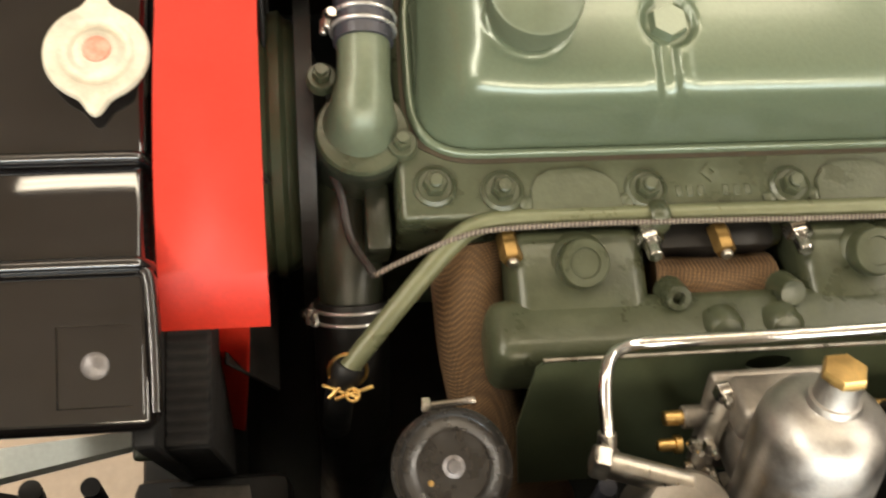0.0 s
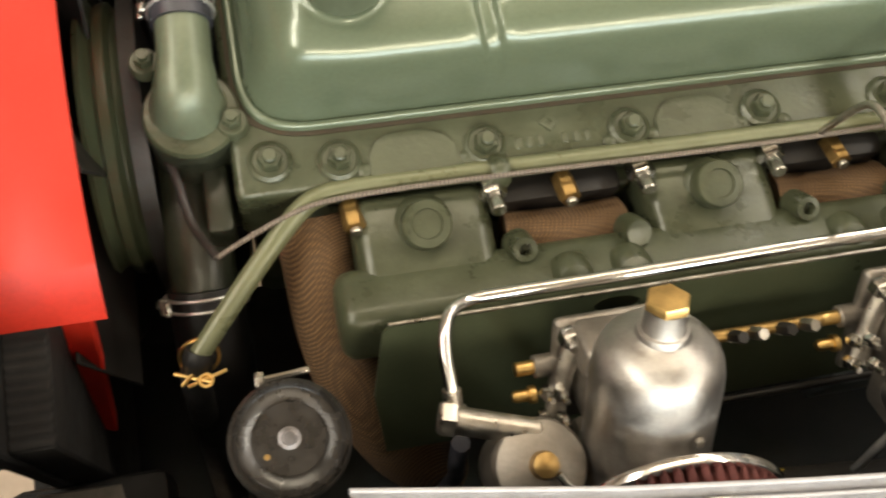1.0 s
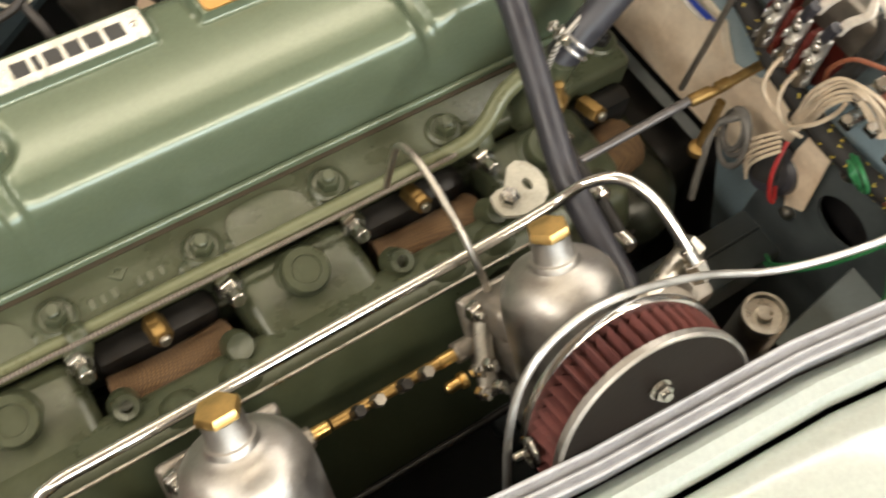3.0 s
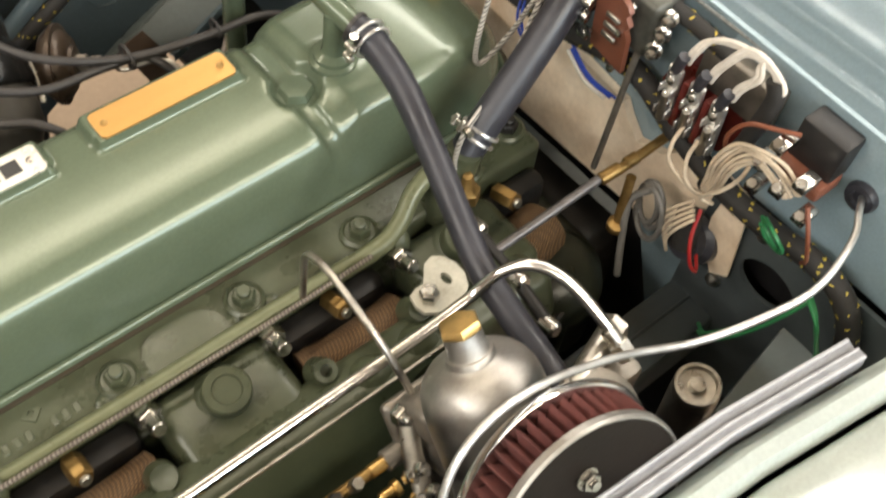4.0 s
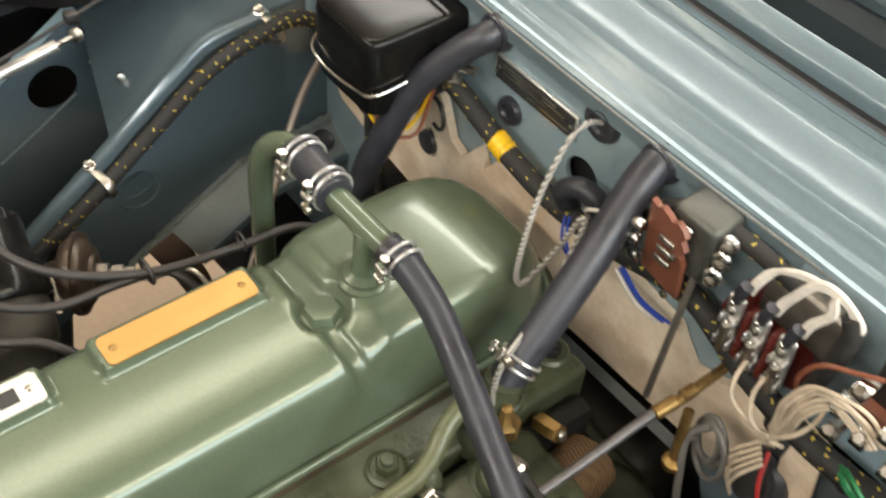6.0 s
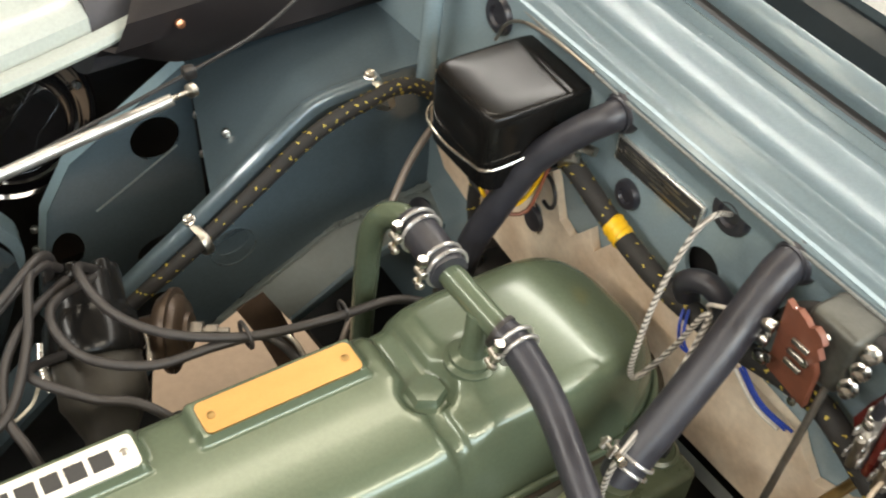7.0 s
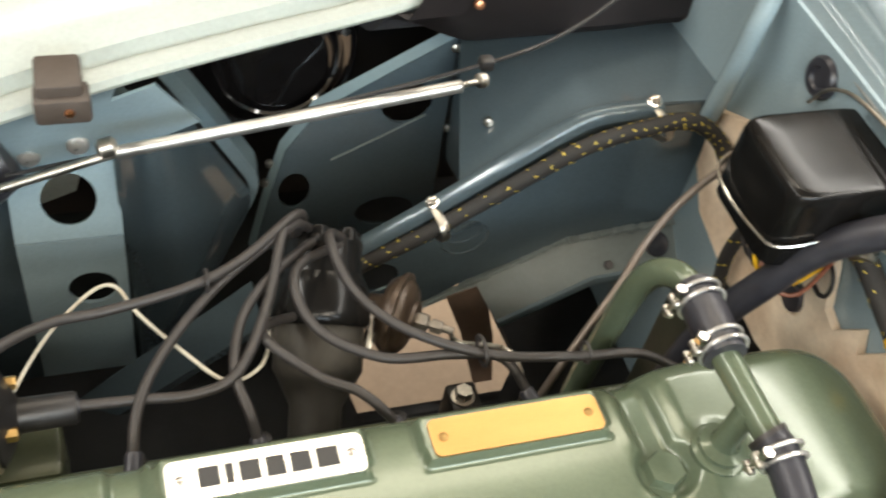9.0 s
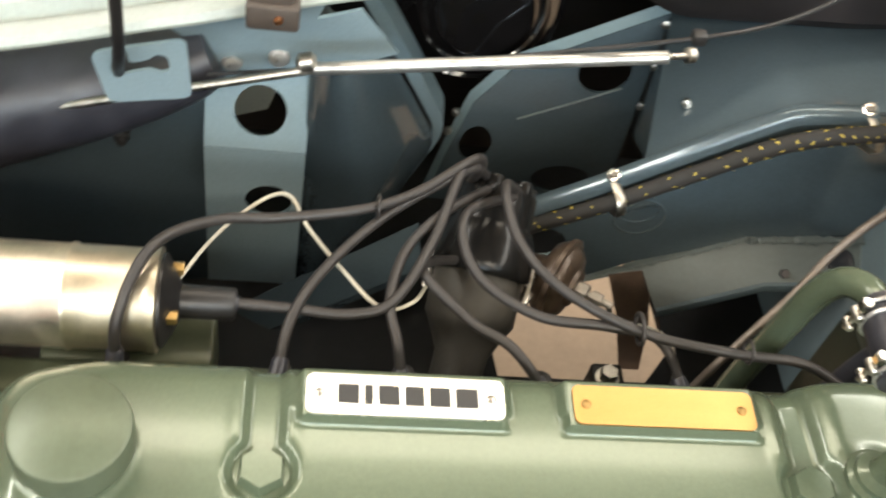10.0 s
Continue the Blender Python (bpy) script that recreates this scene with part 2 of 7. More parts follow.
def smooth_path(points, steps=6):
    pts = [Vector(p) for p in points]
    if len(pts) < 3 or steps < 2:
        return pts
    ext = [2 * pts[0] - pts[1]] + pts + [2 * pts[-1] - pts[-2]]
    out = []
    for k in range(1, len(ext) - 2):
        p0, p1, p2, p3 = ext[k - 1:k + 3]
        for s in range(steps):
            t = s / steps
            out.append(0.5 * ((2 * p1) + (p2 - p0) * t + (2 * p0 - 5 * p1 + 4 * p2 - p3) * t * t + (3 * p1 - p0 - 3 * p2 + p3) * t ** 3))
    out.append(pts[-1])
    return out


def tube(bm, points, r, seg=10, steps=6, radii=None, flat=1.0):
    path = smooth_path(points, steps)
    n = len(path)
    d = (path[1] - path[0]).normalized()
    _, a, _ = axes(d)
    rings = []
    for i, p in enumerate(path):
        t = (path[min(i + 1, n - 1)] - path[max(i - 1, 0)]).normalized()
        a = (a - t * a.dot(t)).normalized()
        b = t.cross(a)
        rr = r if radii is None else radii(i / (n - 1))
        rings.append([bm.verts.new(p + a * rr * math.cos(2 * math.pi * k / seg) + b * rr * flat * math.sin(2 * math.pi * k / seg)) for k in range(seg)])
    ring_faces(bm, rings)
    return bm


def box(bm, lo, hi, bevel=0.0, seg=2, frame_of=None):
    """A box between two corners, bevelled; frame_of: a matrix that places it."""
    made = bmesh.ops.create_cube(bm, size=1.0)["verts"]
    lo, hi = Vector(lo), Vector(hi)
    for v in made:
        v.co = Vector(((v.co.x + 0.5) * (hi.x - lo.x) + lo.x, (v.co.y + 0.5) * (hi.y - lo.y) + lo.y, (v.co.z + 0.5) * (hi.z - lo.z) + lo.z))
    edges = list({e for v in made for e in v.link_edges})
    if bevel:
        res = bmesh.ops.bevel(bm, geom=edges, offset=bevel, segments=seg, affect="EDGES", profile=0.5)
        made = list({v for f in res["faces"] for v in f.verts} | {v for v in made if v.is_valid})
    if frame_of is not None:
        bmesh.ops.transform(bm, matrix=frame_of, verts=[v for v in made if v.is_valid])
    return bm


def circle(cx, cy, rx, ry=None, n=24, turn=0.0):
    ry = rx if ry is None else ry
    return [(cx + rx * math.cos(turn + 2 * math.pi * k / n), cy + ry * math.sin(turn + 2 * math.pi * k / n)) for k in range(n)]


def sheet(bm, outer, holes, origin, u, v, thick):
    """A flat plate with holes: outlines in the plane's own u, v."""
    o, u, v = Vector(origin), Vector(u).normalized(), Vector(v).normalized()
    w = u.cross(v).normalized()
    edges = []
    for loop in (outer, *holes):
        vs = [bm.verts.new(o + u * a + v * b) for a, b in loop]
        edges += [bm.edges.new((vs[i], vs[(i + 1) % len(vs)])) for i in range(len(vs))]
    faces = [g for g in bmesh.ops.triangle_fill(bm, edges=edges, use_beauty=True)["geom"] if isinstance(g, bmesh.types.BMFace)]
    up = bmesh.ops.extrude_face_region(bm, geom=faces)
    bmesh.ops.translate(bm, vec=w * thick, verts=[g for g in up["geom"] if isinstance(g, bmesh.types.BMVert)])
    return bm


def loft(bm, lines, smooth=False):
    rows = [[bm.verts.new(Vector(p)) for p in line] for line in lines]
    ring_faces(bm, rows, closed=False)
    return bm


def plate(bm, corners, thick=0.003):
    """A folded sheet of quads or triangles with thickness; corners: lists of points."""
    faces = [bm.faces.new([bm.verts.new(Vector(p)) for p in c]) for c in corners]
    bmesh.ops.remove_doubles(bm, verts=bm.verts[:], dist=1e-4)
    bmesh.ops.recalc_face_normals(bm, faces=bm.faces[:])
    bmesh.ops.solidify(bm, geom=bm.faces[:], thickness=thick)
    return bm


def hexnut(bm, at, direction, across=0.012, high=0.008, dome=0.15, turn=0.3):
    r = across / 2 / math.cos(math.pi / 6)
    lathe(bm, at, direction, [(r * 0.96, 0), (r, high * 0.1), (r, high * (1 - dome)), (r * 0.86, high)], 6, turn)
    return bm


def rounded(outline, share=0.3, steps=5):
    """An outline with each corner turned into a small curve."""
    out = []
    for k, b in enumerate(outline):
        a, c = outline[k - 1], outline[(k + 1) % len(outline)]
        p = [b[i] + (a[i] - b[i]) * share for i in (0, 1)]
        q = [b[i] + (c[i] - b[i]) * share for i in (0, 1)]
        for j in range(steps + 1):
            f = j / steps
            out.append(tuple((1 - f) ** 2 * p[i] + 2 * f * (1 - f) * b[i] + f * f * q[i] for i in (0, 1)))
    return out


def fresh():
    return bmesh.new()


def link(name, bm, mat, at, sharp=38):
    bmesh.ops.recalc_face_normals(bm, faces=bm.faces[:])
    mesh = bpy.data.meshes.new(name)
    bmesh.ops.translate(bm, vec=-Vector(at), verts=bm.verts[:])
    for f in bm.faces:
        f.smooth = True
    bm.to_mesh(mesh)
    bm.free()
    mesh.set_sharp_from_angle(angle=radians(sharp))
    mesh.materials.append(mat)
    return new(name, mesh)


ROOT = {}


def thing(name, at, label, category, group="", kind=""):
    """A thing: an Empty at its base; its parts are hung on it with part()."""
    ob = new(name)
    ob.empty_display_size = 0.02
    ob.location = at
    ROOT[ob.name] = Vector(at)
    return tagged(ob, label, category, group, kind)


def part(name, bm, mat, parent, label="", sharp=38):
    """One mesh under a thing or under a part."""
    at = ROOT[parent.name]
    ob = link(name, bm, mat, at, sharp)
    ob.parent = parent
    ROOT[ob.name] = at
    return tagged(ob, label) if label else ob


def solo(name, bm, mat, label, category, group="", kind="", sharp=38):
    """A thing of one mesh, with its origin at its base."""
    lo = Vector((min(v.co.x for v in bm.verts), min(v.co.y for v in bm.verts), min(v.co.z for v in bm.verts)))
    hi = Vector((max(v.co.x for v in bm.verts), max(v.co.y for v in bm.verts), lo.z))
    at = (lo + hi) / 2
    ob = link(name, bm, mat, at, sharp)
    ob.location = at
    ROOT[ob.name] = at
    return tagged(ob, label, category, group, kind)


def worm_clip(name, at, direction, r, label="bright twin-wire hose clip with a clamping screw", side=(0, -1, 0.4), wide=0.010):
    """A hose clip: two bright wire loops side by side, a bridge and a long screw."""
    d = Vector(direction).normalized()
    o = Vector(at)
    clip = thing(name, at, label, "hose clip", "hose clips")
    _, a, b = axes(d)
    for k in (-1, 1):
        bm = fresh()
        n = 32
        rings = []
        for i in range(n):
            ang = 2 * math.pi * i / n
            out = a * math.cos(ang) + b * math.sin(ang)
            c = o + d * (k * wide * 0.36) + out * (r + 0.0010)
            rings.append([bm.verts.new(c + (out * math.cos(math.pi * j / 4) + d * math.sin(math.pi * j / 4)) * 0.0014) for j in range(8)])
        for i in range(n):
            p, q = rings[i], rings[(i + 1) % n]
            for j in range(8):
                bm.faces.new((p[j], p[(j + 1) % 8], q[(j + 1) % 8], q[j]))
        part("wire_loop", bm, TIN, clip)
    s = Vector(side)
    s = (s - d * s.dot(d)).normalized()
    across = d.cross(s).normalized()
    c = o + s * (r + 0.004)
    bm = fresh()
    cyl(bm, c - d * wide * 0.5, c + d * wide * 0.5, 0.0030, 12, chamfer=0.0008)
    cyl(bm, c - across * 0.010 - d * wide * 0.45, c - across * 0.010 + d * wide * 0.45, 0.0026, 12, chamfer=0.0008)
    cyl(bm, c - across * 0.014, c + across * 0.006, 0.0018, 10)
    part("bridge", bm, ZINC, clip)
    bm = fresh()
    hexnut(bm, c + across * 0.006, across, 0.0070, 0.006)
    part("screw", bm, STEEL, clip)
    return clip


# ---- hall ----
bm = fresh()
box(bm, (-6, -6, -0.1), (7, 6, 0.0))
solo("floor", bm, CONCRETE, "tan concrete hall floor under the car", "floor", kind="structure")
# unseen ceiling and walls, added to close the hall and bounce its light
bm = fresh()
box(bm, (-6, -6, 3.6), (7, 6, 3.7))
solo("ceiling", bm, CEILING_WHITE, "unseen pale hall ceiling, added to bounce light on the car", "ceiling", kind="structure")
for wall_name, lo, hi in (("wall_north", (-6.2, 5.8, 0), (7.2, 6, 3.6)), ("wall_south", (-6.2, -4.4, 0), (7.2, -4.2, 3.6)),
                          ("wall_west", (-6.2, -5.8, 0), (-6.0, 5.8, 3.6)), ("wall_east", (7.0, -5.8, 0), (7.2, 5.8, 3.6))):
    bm = fresh()
    box(bm, lo, hi)
    solo(wall_name, bm, PLASTER, "unseen pale hall wall, added to bounce light on the car", "wall", kind="structure")

# unseen strips, placed for the highlights; the last one brightens the scuttle
LAMPS = [((0.25, -2.7, 3.45), 4.0, 0.0, 150), ((0.35, 1.5, 3.45), 3.0, 0.0, 45), ((-2.4, 0.4, 3.45), 0.0, 4.0, 190), ((2.8, 0.4, 3.45), 0.0, 8.0, 225)]
for (lx, ly, lz), long, broad, watts in LAMPS:
    lamp = thing("added_strip_light", (lx, ly, lz), "long warm-white strip light, unseen, added under the hall ceiling", "ceiling light", "ceiling lights")
    gx, gy = (long / 2, 0.16) if long else (0.16, broad / 2)
    bm = fresh()
    box(bm, (lx - gx, ly - gy, lz + 0.04), (lx + gx, ly + gy, lz + 0.15), 0.01)
    part("housing", bm, WHITE, lamp)
    for k in (-0.07, 0.07):
        bm = fresh()
        if long:
            cyl(bm, (lx - gx + 0.05, ly + k, lz + 0.012), (lx + gx - 0.05, ly + k, lz + 0.012), 0.019, 12)
        else:
            cyl(bm, (lx + k, ly - gy + 0.05, lz + 0.012), (lx + k, ly + gy - 0.05, lz + 0.012), 0.019, 12)
        part("tube", bm, LENS, lamp)
    strip = area_lamp("strip_lamp", (lx, ly, lz - 0.02), (lx, ly + 0.001, 0), 2 * gx, 2 * gy, watts, WARM if long else NEUTRAL)
    strip.matrix_world = Matrix.Translation((lx, ly, lz - 0.02))

# cool fill added high on the near wall: a lamp and a glowing panel, both unseen
area_lamp("cool_fill", (0.3, -4.05, 3.0), (0.3, 0.4, 0.7), 5.4, 0.9, 260, COOL)
bm = fresh()
box(bm, (-2.6, -4.17, 2.5), (3.2, -4.12, 3.5))
solo("fill_panel", bm, material("cool_fill_glow", (0.75, 0.87, 1.0), 0.4, emission=3.0, bump=0), "unseen glowing panel added high on the near wall as cool fill", "window", kind="structure")


# ---- body shell ----
def spread(points, offsets):
    """Parallel lines beside a line in plan: offsets of (outward, upward)."""
    out = []
    for p in points:
        out.append([(p[0], p[1] + a, p[2] + b) for a, b in offsets])
    return out


def edge_y(x, table):
    for (x0, y0), (x1, y1) in zip(table, table[1:]):
        if x <= x1 or (x1, y1) == table[-1]:
            return y0 + (y1 - y0) * (x - x0) / (x1 - x0)


FAR_EDGE = [(-0.60, 0.10), (-0.25, 0.205), (-0.02, 0.274), (0.10, 0.318), (0.174, 0.349), (0.234, 0.368), (0.296, 0.387), (0.39, 0.414), (0.442, 0.433), (0.482, 0.449), (0.62, 0.487), (0.80, 0.53)]
NEAR_EDGE = [(-0.60, -0.19), (-0.20, -0.275), (0.16, -0.336), (0.25, -0.348), (0.36, -0.361), (0.43, -0.366), (0.50, -0.371), (0.60, -0.386), (0.80, -0.42)]
xs = [-0.6 + 0.05 * k for k in range(28)]

bm = fresh()
prof = [(0.012, -0.012), (0.002, -0.010), (0.0, -0.006), (0.003, -0.001), (0.012, 0.0), (0.018, -0.001), (0.022, -0.008), (0.030, -0.009), (0.034, 0.003), (0.044, 0.009), (0.060, 0.014), (0.10, 0.026), (0.17, 0.030), (0.24, 0.0), (0.29, -0.06), (0.31, -0.15), (0.31, -0.40)]
loft(bm, spread([(x, edge_y(x, FAR_EDGE), 0.862) for x in xs], prof))
bmesh.ops.solidify(bm, geom=bm.faces[:], thickness=0.002)
solo("wing_far", bm, PALE_LIT, "front wing with a turned gutter edge, coloured pale for glare", "car wing", kind="structure")

bm = fresh()
prof = [(-0.018, -0.034), (-0.018, -0.017), (-0.022, -0.012), (-0.0245, -0.003), (-0.028, 0.001), (-0.036, 0.0005), (-0.0395, -0.004), (-0.0420, -0.012), (-0.0455, -0.012), (-0.0485, -0.002), (-0.053, 0.003), (-0.066, 0.008), (-0.10, 0.018), (-0.16, 0.026), (-0.24, 0.02), (-0.30, -0.03), (-0.34, -0.12), (-0.35, -0.40)]
loft(bm, spread([(x, edge_y(x, NEAR_EDGE), 0.875) for x in xs], prof))
bmesh.ops.solidify(bm, geom=bm.faces[:], thickness=0.002)
solo("wing_near", bm, PALE_LIT, "glossy front wing with a stepped gutter, coloured pale for glare", "car wing", kind="structure")

seal = thing("bonnet_seal", (0.3, -0.37, 0.86), "grey ribbed rubber bonnet seal along the wing gutter", "rubber seal")
sx = [0.02 + 0.02 * k for k in range(30)]
bm = fresh()
loft(bm, spread([(x, edge_y(x, NEAR_EDGE), 0.875) for x in sx],
                [(-0.0165, -0.018), (-0.002, -0.018), (0.0, -0.012), (0.0, 0.0), (-0.003, 0.003), (-0.008, 0.001), (-0.0105, 0.004), (-0.0150, 0.003), (-0.0170, -0.004), (-0.0170, -0.012)]))
bmesh.ops.solidify(bm, geom=bm.faces[:], thickness=0.0018)
part("strip", bm, SEAL, seal)
for dy, dz, r in ((-0.0018, 0.0022, 0.0015), (-0.0095, 0.0030, 0.0012), (-0.0148, 0.0022, 0.0015)):
    bm = fresh()
    tube(bm, [(x, edge_y(x, NEAR_EDGE) + dy, 0.875 + dz) for x in sx], r, 8, 1)
    part("rib", bm, SEAL, seal)

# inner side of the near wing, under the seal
# its near-black colour carries the shade below the gutter
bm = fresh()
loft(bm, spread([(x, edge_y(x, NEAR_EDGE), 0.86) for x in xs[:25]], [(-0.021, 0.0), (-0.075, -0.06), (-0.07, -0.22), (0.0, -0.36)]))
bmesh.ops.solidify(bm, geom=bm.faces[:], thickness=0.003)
solo("inner_wing_near", bm, DEEP_SHADE, "inner wing panel below the gutter, blackened for shade", "inner wing", kind="structure")

# bulkhead: a wall with a tunnel opening below
bm = fresh()
wall = [(-0.46, 0.81), (-0.46, 0.930), (0.50, 0.930), (0.50, 0.35), (0.30, 0.35), (0.25, 0.70), (-0.18, 0.70), (-0.22, 0.60), (-0.245, 0.60), (-0.245, 0.81)]
holes = [circle(0.069, 0.852, 0.011), circle(0.251, 0.905, 0.016), circle(-0.080, 0.913, 0.0125), circle(0.093, 0.913, 0.0115), circle(-0.014, 0.846, 0.017)]
sheet(bm, wall, holes, (0.690, 0, 0), (0, 1, 0), (0, 0, 1), 0.004)
solo("wall_bulkhead", bm, BODY, "blue-grey painted engine bulkhead with grommet holes", "bulkhead", kind="structure")
bm = fresh()
box(bm, (0.70, -0.5, 0.2), (1.2, 0.5, 0.92))
solo("cabin_wall", bm, BLACK, "dark closed cabin side behind the bulkhead", "bulkhead", kind="structure")

# scuttle: pressed shelf, crest, channel and lip across the car
bm = fresh()
cowl = [(0.6845, 0.914), (0.6845, 0.9268), (0.6853, 0.9290), (0.6866, 0.9296), (0.693, 0.9300), (0.6965, 0.9318), (0.700, 0.9324), (0.7035, 0.9318), (0.710, 0.9328), (0.7145, 0.9375), (0.718, 0.9394), (0.722, 0.9388), (0.728, 0.9372), (0.733, 0.9371), (0.739, 0.9376), (0.747, 0.9384), (0.757, 0.9400), (0.767, 0.9416), (0.774, 0.9423), (0.778, 0.9412), (0.781, 0.9355), (0.785, 0.9340), (0.789, 0.9385), (0.793, 0.9410), (0.797, 0.9390), (0.801, 0.9330), (0.810, 0.9290), (0.819, 0.927), (0.824, 0.922), (0.826, 0.905)]
lines = []
for k in range(41):
    y = -0.62 + 1.24 * k / 40
    bow = -0.012 * (y / 0.6) ** 2 - 0.30 * max(0.0, abs(y) - 0.5) ** 2 * 4
    lines.append([(x + 0.05 * (y / 0.6) ** 2, y, z + bow) for x, z in cowl])
loft(bm, lines)
bmesh.ops.solidify(bm, geom=bm.faces[:], thickness=0.002)
solo("scuttle", bm, BODY, "blue-grey glossy scuttle panel with pressed ridges", "scuttle panel", kind="structure")

bm = fresh()
tube(bm, [(0.6845 + 0.05 * (y / 0.6) ** 2, y, 0.9262 - 0.012 * (y / 0.6) ** 2) for y in [-0.44 + 0.04 * k for k in range(24)]], 0.0015, 8, 2)
solo("edge_welt", bm, WELT, "thin grey stippled welt along the scuttle edge", "rubber welt")

# raised rear-hinged bonnet, its hinge end only
bonnet = thing("bonnet", (0.86, 0, 0.905), "dark blue-grey bonnet standing open behind the scuttle, its edge pale", "bonnet")


def bonnet_strip(name, profile, mat, half=0.56):
    lines = []
    for k in range(25):
        y = half * (k / 12 - 1)
        crown = 0.05 * (y / 0.6) ** 2
        lines.append([(x + crown, y, z) for x, z in profile])
    bm = loft(fresh(), lines)
    bmesh.ops.solidify(bm, geom=bm.faces[:], thickness=0.003)
    part(name, bm, mat, bonnet)


bonnet_strip("hinge_edge", [(0.838, 0.905), (0.838, 0.926), (0.841, 0.932), (0.848, 0.936), (0.858, 0.9375), (0.863, 0.934), (0.866, 0.930)], BODY)
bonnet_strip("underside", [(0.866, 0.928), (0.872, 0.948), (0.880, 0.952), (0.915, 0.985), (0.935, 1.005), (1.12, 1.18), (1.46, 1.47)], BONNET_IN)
for x, z in ((0.890, 0.967), (0.912, 0.988), (0.960, 1.036)):
    bonnet_strip("rib", [(x - 0.006, z - 0.006), (x - 0.005, z + 0.001), (x, z + 0.005), (x + 0.005, z + 0.009), (x + 0.006, z + 0.004)], BODY_SHADED, 0.54)

# far inner structure: footwell box, deep panel, ledge
bm = fresh()
A, Bt, C1, D1, E1, F1, G1 = (0.462, 0.352, 0.722), (0.516, 0.54, 0.738), (0.70, 0.52, 0.80), (0.70, 0.336, 0.811), (0.63, 0.343, 0.807), (0.560, 0.342, 0.797), (0.60, 0.53, 0.785)
low = (0.520, 0.53, 0.58)
plate(bm, [[A, low, Bt], [A, Bt, G1, F1], [F1, G1, C1, D1, E1]], 0.003)
solo("footwell_top", bm, BODY_SHADED, "blue-grey folded footwell panel with rivets", "inner panel", kind="structure")
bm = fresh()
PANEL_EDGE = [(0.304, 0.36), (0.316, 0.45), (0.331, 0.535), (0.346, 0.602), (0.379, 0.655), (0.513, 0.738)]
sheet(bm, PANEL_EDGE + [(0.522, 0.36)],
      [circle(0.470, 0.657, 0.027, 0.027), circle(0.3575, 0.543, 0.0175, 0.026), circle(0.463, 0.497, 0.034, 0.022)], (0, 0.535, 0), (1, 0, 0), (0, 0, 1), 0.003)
solo("inner_panel", bm, BODY_SHADED, "blue-grey inner wing panel with round holes", "inner panel", kind="structure")
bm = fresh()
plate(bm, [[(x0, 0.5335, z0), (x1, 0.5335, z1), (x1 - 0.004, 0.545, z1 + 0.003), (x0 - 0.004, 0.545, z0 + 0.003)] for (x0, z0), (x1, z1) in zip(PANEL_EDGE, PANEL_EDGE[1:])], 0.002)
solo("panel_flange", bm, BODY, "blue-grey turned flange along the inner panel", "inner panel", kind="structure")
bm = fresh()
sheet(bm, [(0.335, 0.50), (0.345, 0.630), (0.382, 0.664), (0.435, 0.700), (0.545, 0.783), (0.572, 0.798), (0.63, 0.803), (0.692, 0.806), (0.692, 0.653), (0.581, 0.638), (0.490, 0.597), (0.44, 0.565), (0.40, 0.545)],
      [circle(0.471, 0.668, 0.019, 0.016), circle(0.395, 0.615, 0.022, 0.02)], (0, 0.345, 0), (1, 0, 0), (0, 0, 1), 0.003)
solo("footwell_side", bm, BODY_SHADED, "blue-grey footwell side below the wiring rail", "inner panel", kind="structure")
ledge = thing("chassis_ledge", (0.58, 0.32, 0.60), "blue-grey flanged chassis ledge, a seam of sealer on it", "inner panel", kind="structure")
bm = fresh()
plate(bm, [[(0.440, 0.345, 0.560), (0.581, 0.345, 0.638), (0.601, 0.3085, 0.618), (0.512, 0.3080, 0.569), (0.4985, 0.3385, 0.588), (0.440, 0.341, 0.556)],
           [(0.581, 0.345, 0.638), (0.692, 0.340, 0.653), (0.692, 0.306, 0.627), (0.651, 0.307, 0.625), (0.601, 0.3085, 0.618)]], 0.003)
part("shelf", bm, BODY_MATT, ledge)
bm = fresh()
loft(bm, [[p, (p[0] + 0.001, p[1] - 0.003, p[2] - 0.001), (p[0] + 0.002, p[1] - 0.004, p[2] - 0.006), (p[0] + 0.002, p[1] - 0.002, p[2] - 0.012)] for p in ((0.512, 0.308, 0.570), (0.556, 0.308, 0.594), (0.601, 0.3085, 0.619), (0.651, 0.307, 0.626), (0.692, 0.306, 0.628))])
bmesh.ops.solidify(bm, geom=bm.faces[:], thickness=0.0015)
part("turned_lip", bm, BODY, ledge)
bm = fresh()
hexnut(bm, (0.618, 0.314, 0.6265), (-0.1, -0.55, 0.8), 0.008, 0.005)
part("bolt", bm, BOLT_GREY, ledge)
# black disc laid on the shelf in place of a dark hole
bm = fresh()
lathe(bm, (0.670, 0.322, 0.640), (0, -0.6, 0.8), [(0.0125, -0.002), (0.0125, 0.001), (0.0110, 0.0018), (0.0095, 0.0006), (0.0, 0.0004)], 24)
part("black_disc", bm, RUBBER, ledge, "black disc standing in for a dark hole")
bm = fresh()
tube(bm, [(0.450, 0.3435, 0.5665), (0.515, 0.3425, 0.6025), (0.578, 0.342, 0.6375), (0.590, 0.341, 0.6405), (0.63, 0.340, 0.646), (0.690, 0.337, 0.654)], 0.004, 8, 30, radii=lambda f: 0.0042 + 0.0012 * math.sin(f * 83) * math.sin(f * 37 + 1) + 0.0007 * math.sin(f * 190), flat=0.6)
solo("sealer_bead", bm, BODY_MATT, "rough bead of painted seam sealer on the ledge", "sealer")

bm = fresh()
